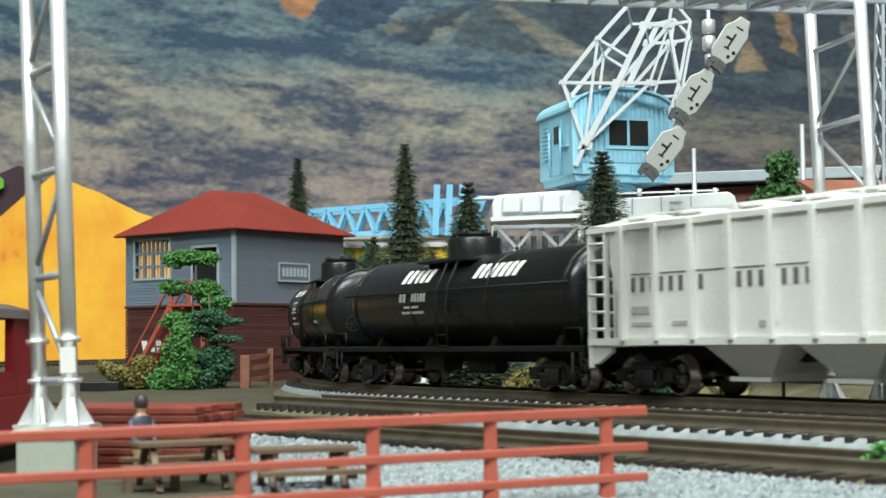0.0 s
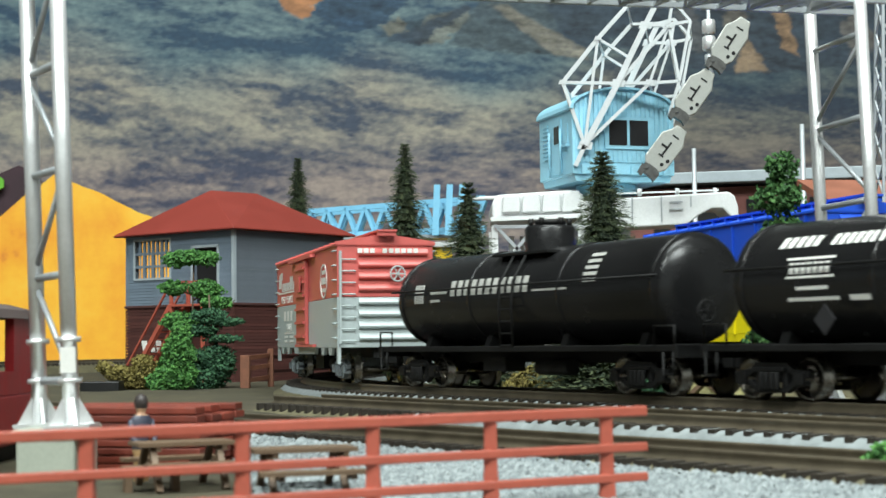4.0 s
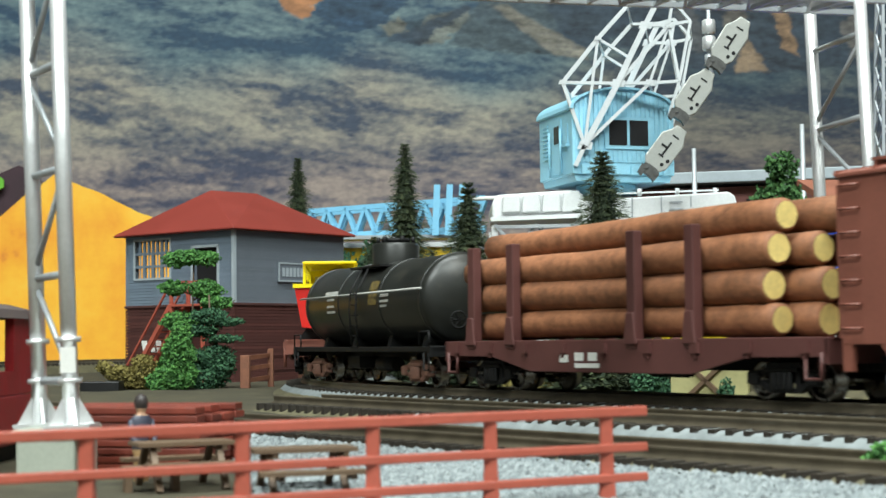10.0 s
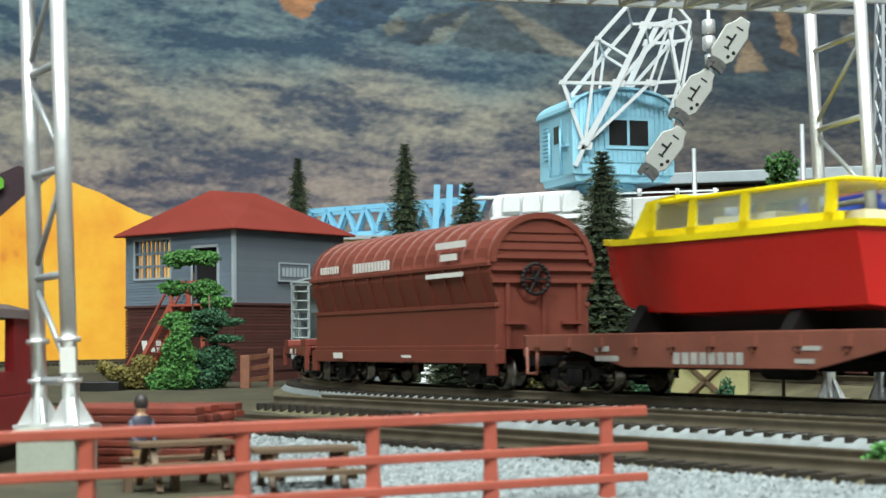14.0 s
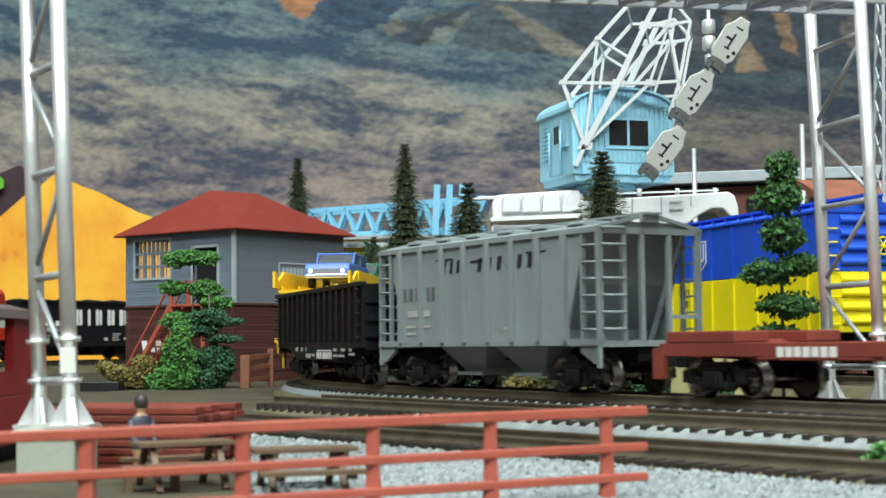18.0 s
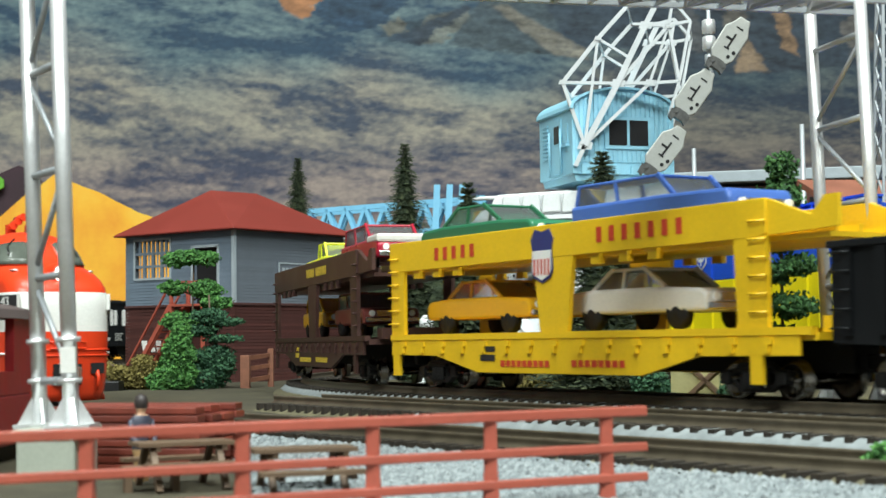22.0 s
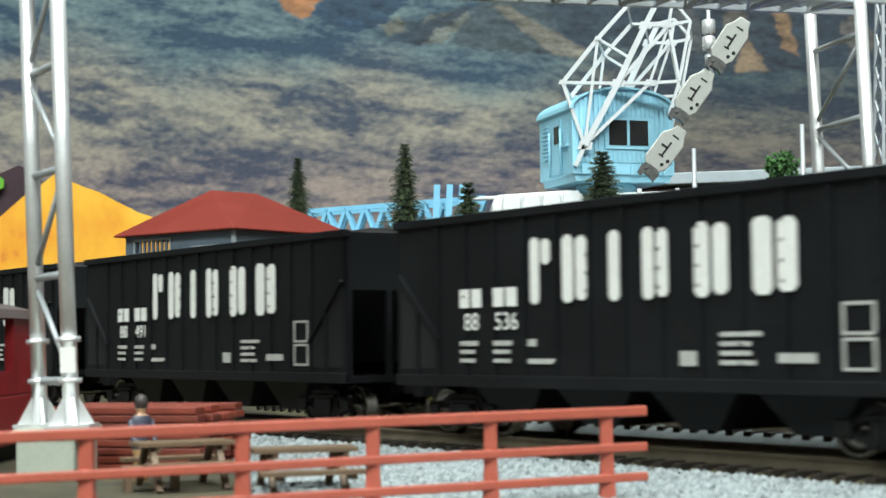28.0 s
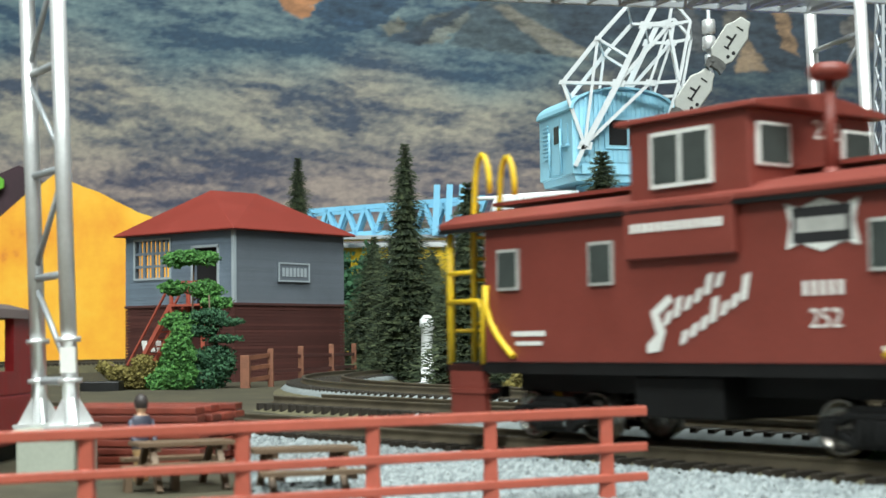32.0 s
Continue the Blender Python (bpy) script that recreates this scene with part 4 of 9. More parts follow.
    for tx in (-h + 20, h - 20):
        truck(car, tx, line, s0, truck_mat)
    rides(car, line, s0, L - 40)
    return car, h, w


def tank_car(label, line, front, rear, paint_key, radius, zc, dome_r, dome_h, truck_mat="truck_black", rail_mat="soot", bands=(), dome_x=0.0):
    car, s0, L = new_car("tank_car", label, line, front, rear)
    h = L / 2
    tl = h - 6.0
    bm = bm_()
    e = radius * 0.34
    prof = [(0, -tl)] + [(radius * math.sin(a), -tl + e * (1 - math.cos(a))) for a in np.linspace(0.18, math.pi / 2, 9)]
    prof += [(r, -z) for r, z in prof[::-1]]
    lathe(bm, prof, (0, 0, zc), "x", 40)
    part("tank", bm, M[paint_key], car)
    for bx in (-tl + e + 1.5, -tl * 0.33, tl * 0.33, tl - e - 1.5):
        bm = bm_()
        lathe(bm, [(radius + 0.02, -0.6), (radius + 0.28, -0.5), (radius + 0.28, 0.5), (radius + 0.02, 0.6)], (bx, 0, zc), "x", 40)
        part("tank_band", bm, M[paint_key], car)
    bm = bm_()
    zt = zc + radius
    lathe(bm, [(dome_r, -2.5), (dome_r, dome_h - 0.8), (dome_r - 0.5, dome_h), (0, dome_h + 0.7)], (dome_x, 0, zt), "z", 28)
    dome = part("dome", bm, M[paint_key], car)
    bm = bm_()
    rod(bm, (dome_x, 0, zt + dome_h + 0.4), (dome_x, 0, zt + dome_h + 1.6), dome_r * 0.62, n=20)
    part("hatch_cover", bm, M["soot"], dome)
    for k in range(6):
        a = 1.047 * k
        bm = bm_()
        rod(bm, (dome_x + dome_r * 0.75 * math.cos(a), dome_r * 0.75 * math.sin(a), zt + dome_h), (dome_x + dome_r * 0.75 * math.cos(a), dome_r * 0.75 * math.sin(a), zt + dome_h + 2.2), 0.8, n=8)
        part("hatch_bolt", bm, M["soot"], dome)
    lo = dome_r + 3
    for s in (-1, 1):
        bm = bm_()
        box(bm, dome_x - lo - 4, dome_x + lo + 4, *sorted((s * (dome_r - 2.5), s * (dome_r + 3.5))), zt - radius * 0.16, zt - radius * 0.16 + 0.7)
        part("dome_walkway", bm, M["soot"], car)
    # frame and walkway
    bm = bm_()
    box(bm, -h, h, -15.5, 15.5, 11.2, 12.8)
    box(bm, -h, h, -4, 4, 8, 11.2)
    for s in (-1, 1):
        box(bm, *sorted((s * h, s * (h - 2.0))), -16, 16, 9.6, 13.0)
    part("frame", bm, M["soot"], car, bevel=0.2)
    for bx in (-tl * 0.78, -tl * 0.28, tl * 0.28, tl * 0.78):
        bm = bm_()
        prism(bm, [(-10, 12.6), (10, 12.6), (radius * 0.6, zc - radius * 0.78), (-radius * 0.6, zc - radius * 0.78)], bx - 1.4, bx + 1.4, "x")
        part("saddle", bm, M["soot"], car)
    for s in (-1, 1):
        bm = bm_()
        y = s * (radius + 1.2)
        rod(bm, (-tl + 2, y, zc + 3.0), (tl - 2, y, zc + 3.0), 0.32, n=6)
        for k in range(6):
            x = -tl + 6 + (2 * tl - 12) * k / 5
            rod(bm, (x, s * (radius - 0.2), zc + 3.0), (x, y, zc + 3.0), 0.3, n=5)
        part("handrail", bm, M[rail_mat], car)
        bm = bm_()
        for x in (-3.2, 3.2):
            path_rod(bm, [(x, s * 15.5, 12.5), (x, s * (radius + 2.0), zc - 3), (x, s * (radius + 1.4), zc + 4), (x, s * (dome_r + 3), zt - radius * 0.16)], 0.32)
        for k in range(6):
            u = k / 5
            rod(bm, (-3.2, s * (15.5 + (radius + 1.4 - 15.5) * u), 13 + (zc + 3 - 13) * u), (3.2, s * (15.5 + (radius + 1.4 - 15.5) * u), 13 + (zc + 3 - 13) * u), 0.28, n=5)
        part("ladder", bm, M["soot"], car)
        for k in (-1, 1):
            bm = bm_()
            path_rod(bm, [(k * (h - 1), s * 15.8, 12.8), (k * (h - 1), s * 15.8, 17.5), (k * (h - 9), s * 15.8, 17.5), (k * (h - 9), s * 15.8, 12.8)], 0.3)
            part("grab_iron", bm, M["soot"], car)
            bm = bm_()
            path_rod(bm, [(k * (h - 1.5), s * 15.8, 11), (k * (h - 1.5), s * 15.8, 5.6), (k * (h - 5.5), s * 15.8, 5.6), (k * (h - 5.5), s * 15.8, 11)], 0.32)
            part("step", bm, M["soot"], car)
    bm = bm_()
    rod(bm, (6, -8, 7.0), (22, -8, 7.0), 2.4, n=12)
    box(bm, -20, -8, -11, -4, 5.5, 9.5)
    rod(bm, (0, 0, 4.6), (0, 0, 11), 1.8, n=10)
    part("underframe_gear", bm, M["soot"], car)
    for s in (-1, 1):
        coupler(car, s * h, s)
    brake_wheel(car, h - 1.5, -6, 21.0, 0.9, "soot")
    for tx in (-h + 20, h - 20):
        truck(car, tx, line, s0, truck_mat)
    rides(car, line, s0, L - 40)
    return car, h


def curved_bars(rows, car, radius, zc, mat, label=""):
    """Print bars lying on a tank's near side. rows: x0, x1, z0, z1[, lean]."""
    for r in rows:
        bm = bm_()
        x0, x1, z0, z1 = r[:4]
        k = r[4] if len(r) > 4 else 0
        a, b = [], []
        for i in range(4):
            z = z0 + (z1 - z0) * i / 3
            for out, lst in ((0.06, a), (0.16, b)):
                rr = radius + out
                dz = max(-rr * 0.98, min(rr * 0.98, z - zc))
                y = -math.sqrt(rr * rr - dz * dz)
                lst.append((bm.verts.new((x0 + k * (z - z0), y, z)), bm.verts.new((x1 + k * (z - z0), y, z))))
        for i in range(3):
            bm.faces.new((b[i][0], b[i][1], b[i + 1][1], b[i + 1][0]))
        bm.faces.new((a[0][0], a[0][1], b[0][1], b[0][0]))
        bm.faces.new((b[3][0], b[3][1], a[3][1], a[3][0]))
        out_ = part("print_bar", bm, M[mat], car, label)
    return out_


def covered_hopper(label, line, front, rear, mat, ribs, hi=49.0):
    car, s0, L = new_car("covered_hopper", label, line, front, rear)
    h, w = L / 2, 16.5
    z0, z1 = 14.0, hi - 1.5
    ins = 15.0
    bm = bm_()
    prism(bm, [(-h + 7, z1), (-h + 12, 29), (-h + 13.5, 27.5), (-h + 22, z0 + 3), (-h + 22, z0), (h - 22, z0), (h - 22, z0 + 3), (h - 13.5, 27.5), (h - 12, 29), (h - 7, z1)], -w + 0.8, w - 0.8)
    part("body", bm, M[mat], car)
    for s in (-1, 1):
        bm = bm_()
        y = sorted((s * (w - 0.8), s * w))
        prism(bm, [(-h + 9, z1), (-h + 9, z1 - 9), (-h + 15, z0 + 4), (-h + 15, z0), (h - 15, z0), (h - 15, z0 + 4), (h - 9, z1 - 9), (h - 9, z1)], *y)
        part("side_sheet", bm, M[mat], car)
        for i in range(ribs):
            x = -h + 15 + (2 * h - 30) * i / (ribs - 1)
            bm = bm_()
            box(bm, x - 0.8, x + 0.8, *sorted((s * w, s * (w + 1.7))), z0, z1)
            part("side_post", bm, M[mat], car)
        bm = bm_()
        box(bm, -h, h, *sorted((s * (w - 1.5), s * (w + 0.8))), z0 - 1.2, z0 + 0.6)
        box(bm, -h, h, *sorted((s * (w - 1.5), s * (w + 0.9))), z1 - 0.8, z1 + 0.6)
        part("side_sill", bm, M[mat], car)
        for k in (-1, 1):
            bm = bm_()
            for x in (k * (h - 0.6), k * (h - 7.5)):
                box(bm, x - 0.6, x + 0.6, *sorted((s * (w - 0.5), s * (w + 0.6))), 7.0 if abs(x) > h - 2 else z0, z1)
            rungs(bm, k * (h - 7), k * (h - 1), s * w, [17 + 4.4 * i for i in range(7)], 0.3, 0.7)
            part("corner_ladder", bm, M[mat], car)
            bm = bm_()
            prism(bm, [(k * (h - 1), z0), (k * (h - 9), z0), (k * (h - 9), z0 - 3), (k * (h - 3), 8), (k * (h - 1), 8)], *sorted((s * (w - 1.2), s * w)))
            part("corner_step", bm, M[mat], car)
    bm = bm_()
    prism(bm, [(-w, z1 + 0.5), (w, z1 + 0.5), (w * 0.75, z1 + 1.7), (0, z1 + 2.2), (-w * 0.75, z1 + 1.7)], -h + 1, h - 1, "x")
    roof = part("roof", bm, M[mat], car)
    for i in range(6):
        x = -h + 16 + (2 * h - 32) * i / 5
        for y in (-8.5, 8.5):
            bm = bm_()
            box(bm, x - 4.5, x + 4.5, y - 4, y + 4, z1 + 1.4, z1 + 3.0)
            box(bm, x - 3.6, x + 3.6, y - 4.8, y + 4.8, z1 + 2.0, z1 + 2.7)
            part("hatch", bm, M[mat], roof, bevel=0.3)
    bm = bm_()
    for y in (-1.4, 1.4):
        box(bm, -h - 1.5, h + 1.5, y - 1.2, y + 1.2, z1 + 4.0, z1 + 4.6)
    for i in range(11):
        x = -h + 2 * h * i / 10
        box(bm, x - 0.5, x + 0.5, -3, 3, z1 + 2.0, z1 + 4.0)
    part("running_board", bm, M[mat], car)
    # open ends: posts, platform, cross rails
    for s in (-1, 1):
        for y in (-w + 0.5, -w + 8.0, -2.5, 6.5, w - 0.5):
            part("end_post", _box_bm(*sorted((s * (h - 1.3), s * h)), y - 0.6, y + 0.6, z0 - 1, z1), M[mat], car)
        part("end_rail", _box_bm(*sorted((s * (h - 1.3), s * h)), -w, w, z1 - 1.2, z1 + 0.4), M[mat], car)
        part("end_rail", _box_bm(*sorted((s * (h - 1.1), s * (h - 0.1))), 7.1, w - 1.1, 19.6, 20.7), M[mat], car)
        for k in (-1, 1):
            bm = bm_()
            bar(bm, (s * (h - 0.6), k * w, z1 + 0.4), (s * (h - 0.6), k * 1.5, z1 + 3.8), 1.1, 1.0)
            part("end_rafter", bm, M[mat], car)
        bm = bm_()
        bar(bm, (s * (h - 1.6), 11.5, z1 - 1), (s * (h - 12), 9.0, z0), 1.0)
        part("end_strut", bm, M[mat], car)
        part("end_platform", _box_bm(*sorted((s * (h - 15), s * h)), -w, w, z0 - 1.6, z0), M[mat], car)
        bm = bm_()
        end_rungs(bm, s * h, -w + 1, -w + 7.5, [17 + 4.4 * i for i in range(7)], 0.45, 0.7)
        part("end_ladder", bm, M[mat], car)
        coupler(car, s * h, s)
    # outlets
    for bx in (-16, 16):
        bm = bm_()
        loft(bm, [[(bx - 15, -13, z0), (bx + 15, -13, z0), (bx + 15, 13, z0), (bx - 15, 13, z0)], [(bx - 6, -8, 6), (bx + 6, -8, 6), (bx + 6, 8, 6), (bx - 6, 8, 6)], [(bx - 6, -8, 4.6), (bx + 6, -8, 4.6), (bx + 6, 8, 4.6), (bx - 6, 8, 4.6)]], smooth=False)
        box(bm, bx - 7, bx + 7, -10, 10, 4.2, 5.2)
        part("outlet", bm, M[mat], car)
    bm = bm_()
    box(bm, -h + 2, h - 2, -3, 3, 8.6, 12.4)
    part("centre_sill", bm, M["soot"], car)
    for tx in (-h + 18, h - 18):
        truck(car, tx, line, s0)
    rides(car, line, s0, L - 36)
    return car, h, w


def open_hopper(label, line, front, rear, number):
    car, s0, L = new_car("open_hopper", label, line, front, rear, group="near coal train")
    h, w = L / 2, 17.2
    z0, z1 = 12.0, 45.4
    for s in (-1, 1):
        bm = bm_()
        y = sorted((s * (w - 0.9), s * w))
        prism(bm, [(-h, z1), (-h, z0), (h, z0), (h, z1)], *y)
        part("side_sheet", bm, M["hopper_black"], car)
        for i in range(13):
            x = -h + 15 + (2 * h - 30) * i / 12
            bm = bm_()
            box(bm, x - 0.7, x + 0.7, *sorted((s * w, s * (w + 0.5))), z0 + 0.5, z1 - 1)
            for k in range(9):
                z = z0 + 3 + k * 3.4
                box(bm, x - 0.3, x + 0.3, *sorted((s * (w + 0.5), s * (w + 0.72))), z, z + 0.6)
            part("side_post", bm, M["hopper_black"], car)
        bm = bm_()
        box(bm, -h - 0.4, h + 0.4, *sorted((s * (w - 1.2), s * (w + 1.0))), z1 - 1.2, z1 + 0.5)
        box(bm, -h, h, *sorted((s * (w - 1.5), s * (w + 0.7))), z0 - 1.6, z0 + 0.8)
        part("top_chord", bm, M["hopper_black"], car, bevel=0.2)
        # open corner: a dark sheet on the closed side paints its shade, braces over it
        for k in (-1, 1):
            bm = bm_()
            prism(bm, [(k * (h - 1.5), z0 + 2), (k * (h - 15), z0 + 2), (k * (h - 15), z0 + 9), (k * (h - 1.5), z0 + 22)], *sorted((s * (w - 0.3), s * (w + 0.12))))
            part("corner_shade_sheet", bm, M["dark_void"], car)
            bm = bm_()
            bar(bm, (k * (h - 1.2), s * (w + 0.4), z0 + 22), (k * (h - 15.5), s * (w + 0.4), z0 + 8), 1.0, 0.8)
            bar(bm, (k * (h - 8), s * (w + 0.3), z0), (k * (h - 8), s * (w + 0.3), z0 + 15), 0.8)
            part("corner_brace", bm, M["hopper_black"], car)
    bm = bm_()
    box(bm, -h + 1, h - 1, -w + 1, w - 1, z1 - 4.5, z1 - 3.0)
    part("load_cover", bm, M["hopper_black"], car)
    bm = bm_()
    for i in range(14):
        x = -h + 12 + (2 * h - 24) * i / 13
        loft(bm, [[(x + 9 * math.cos(a) * sc, (w - 3) * math.sin(a) * sc, z1 - 1.6 + zz) for a in [6.283 * q / 10 for q in range(10)]] for sc, zz in ((1, 0), (0.7, 2.2 + (i % 3) * 0.4), (0.2, 3.2 + (i % 3) * 0.5))])
    part("coal_load", bm, M["soot"], car)
    for s in (-1, 1):
        bm = bm_()
        box(bm, *sorted((s * (h - 0.9), s * h)), -w, w, z0 + 20, z1)
        part("end_sheet", bm, M["hopper_black"], car)
        bm = bm_()
        prism(bm, [(s * h, z0 + 20), (s * (h - 18), z0 + 3), (s * (h - 18.6), z0 + 4), (s * (h - 1), z0 + 21)], -w + 1, w - 1)
        part("slope_sheet", bm, M["hopper_black"], car)
        for y in (-w + 1, -5, 5, w - 1):
            part("end_post", _box_bm(*sorted((s * (h - 1), s * h)), y - 0.7, y + 0.7, z0, z0 + 20), M["hopper_black"], car)
        part("end_sill", _box_bm(*sorted((s * (h - 12), s * h)), -w, w, z0 - 1.5, z0), M["hopper_black"], car)
        coupler(car, s * h, s)
    brake_wheel(car, h, 3, 37, 1.4, "hopper_black")
    for bx in (-39, -13, 13, 39):
        bm = bm_()
        loft(bm, [[(bx - 12, -14, z0), (bx + 12, -14, z0), (bx + 12, 14, z0), (bx - 12, 14, z0)], [(bx - 4, -12, 3.6), (bx + 5, -12, 3.6), (bx + 5, 12, 3.6), (bx - 4, 12, 3.6)]], smooth=False)
        part("outlet", bm, M["hopper_black"], car)
    # print: six tall blocks, then marks and small data
    xs = [(-26.3, -19.8), (-16.8, -9.2), (-4.4, 0.4), (5.2, 12.2), (18.0, 26.6), (31.4, 41.8)]
    for yy, fl in ((-w - 0.55, 1), (w + 0.55, -1)):
        sg = -1 if yy < 0 else 1
        for n_, (a, b) in enumerate(xs):
            wd = b - a
            spans = ((a + 0.04 * wd, a + 0.45 * wd, 26.8, 39.8), (a + 0.55 * wd, a + 0.96 * wd, 34.4 if n_ == 0 else 27.2, 39.4)) if n_ != 2 else ((a + 0.2 * wd, a + 0.8 * wd, 26.8, 39.8),)
            for xa, xb, za, zb in spans:
                bm = bm_()
                r = min(1.0, (xb - xa) * 0.3)
                prism(bm, [((xa + r) * fl, za), ((xb - r) * fl, za), (xb * fl, za + r), (xb * fl, zb - r), ((xb - r) * fl, zb), ((xa + r) * fl, zb), (xa * fl, zb - r), (xa * fl, za + r)], yy, yy + sg * 0.1)
                part("lettering_bar", bm, M["letter_white"], car)
        for r in row_of(-49, -41.0, 26.6, 30.4, 2, 0.8) + row_of(-37.9, -29.6, 26.6, 30.4, 2, 0.82):
            bars([r], M["letter_white"], car, yy, "lettering_bar", fl)
        bars([(-49, -43, 18.8, 19.8), (-49, -44, 17.2, 18.0), (-49, -44, 15.4, 16.2)], M["letter_dim"], car, yy, "data_line", fl)
        bars([(-38, -32, 18.8, 19.8), (-38, -32.5, 17.2, 18.0), (-38, -32.5, 15.4, 16.2), (-27, -24.5, 18.6, 20.0), (-27, -19, 15.2, 16.2)], M["letter_dim"], car, yy, "data_line", fl)
        bars([(24, 33.5, 20.0, 20.8), (24, 31, 18.4, 19.2), (24, 31, 16.8, 17.6), (24, 32, 15.2, 16.0), (36.8, 44.8, 15.6, 17.2), (14.5, 18.5, 15.0, 17.6)], M["letter_dim"], car, yy, "data_line", fl)
        words("88", 3.6, M["letter_white"], car, (-45.2 * fl, yy, 23.5), (90, 0, 0 if fl > 0 else 180))
        words(number, 3.6, M["letter_white"], car, (-33.8 * fl, yy, 23.5), (90, 0, 0 if fl > 0 else 180))
        for z in (14.4, 20.0):
            bm = bm_()
            for a, b, c, d in ((50.0, 56.6, z, z + 0.5), (50.0, 56.6, z + 4.7, z + 5.2), (50.0, 50.6, z + 0.5, z + 4.7), (56.0, 56.6, z + 0.5, z + 4.7)):
                box(bm, *sorted((a * fl, b * fl)), *sorted((yy, yy + sg * 0.1)), c, d)
            part("data_panel", bm, M["letter_dim"], car, "white outlined data panel")
    bm = bm_()
    box(bm, -h + 2, h - 2, -3, 3, 8.0, 12)
    part("centre_sill", bm, M["soot"], car)
    for tx in (-h + 17, h - 17):
        truck(car, tx, line, s0)
    rides(car, line, s0, L - 34)
    return car


def flat_car(name, label, line, front, rear, mat, deck=14.5, belly=5.0, pockets=11, category="flat car", truck_mat="truck_black"):
    car, s0, L = new_car(name, label, line, front, rear, category)
    h, w = L / 2, 17.0
    bm = bm_()
    box(bm, -h, h, -w + 0.6, w - 0.6, deck - 1.6, deck)
    part("deck", bm, M[mat], car)
    bm = bm_()
    for i in range(int(L / 2.4)):
        x = -h + 0.8 + i * 2.4
        box(bm, x, x + 2.1, -w + 1.2, w - 1.2, deck, deck + 0.35)
    part("deck_planks", bm, M[mat], car)
    for s in (-1, 1):
        bm = bm_()
        prism(bm, [(-h, deck + 0.3), (-h, deck - 4.0), (-h + 26, deck - 4.2), (-h + 46, deck - 4.2 - belly), (h - 46, deck - 4.2 - belly), (h - 26, deck - 4.2), (h, deck - 4.0), (h, deck + 0.3)], *sorted((s * (w - 0.8), s * w)))
        part("side_sill", bm, M[mat], car, bevel=0.2)
        for i in range(pockets):
            x = -h + 7 + (L - 14) * i / (pockets - 1)
            bm = bm_()
            box(bm, x - 1.4, x + 1.4, *sorted((s * w, s * (w + 0.9))), deck - 3.2, deck - 0.6)
            box(bm, x - 0.5, x + 0.5, *sorted((s * w, s * (w + 0.5))), deck - 4.4, deck - 3.2)
            part("stake_pocket", bm, M[mat], car)
        for k in (-1, 1):
            bm = bm_()
            path_rod(bm, [(k * (h - 2), s * w, deck - 3), (k * (h - 2), s * w, 5.2), (k * (h - 7), s * w, 5.2), (k * (h - 7), s * w, deck - 3)], 0.5)
            part("step", bm, M[mat], car)
    for k in (-1, 1):
        part("end_sill", _box_bm(*sorted((k * (h - 1.2), k * h)), -w, w, deck - 5.5, deck), M[mat], car)
    bm = bm_()
    box(bm, -h + 2, h - 2, -3.5, 3.5, 6.5, deck - 1.6)
    for i in range(5):
        x = -40 + 20 * i
        box(bm, x - 0.8, x + 0.8, -w + 1, w - 1, 9, deck - 1.6)
    rod(bm, (8, -7, 7), (22, -7, 7), 2.4, n=10)
    part("underframe", bm, M["soot"], car)
    for s in (-1, 1):
        coupler(car, s * h, s)
    for tx in (-h + 19, h - 19):
        truck(car, tx, line, s0, truck_mat, r=4.6)
    rides(car, line, s0, L - 38)
    return car, h, w, s0

# ---- the signal box ----


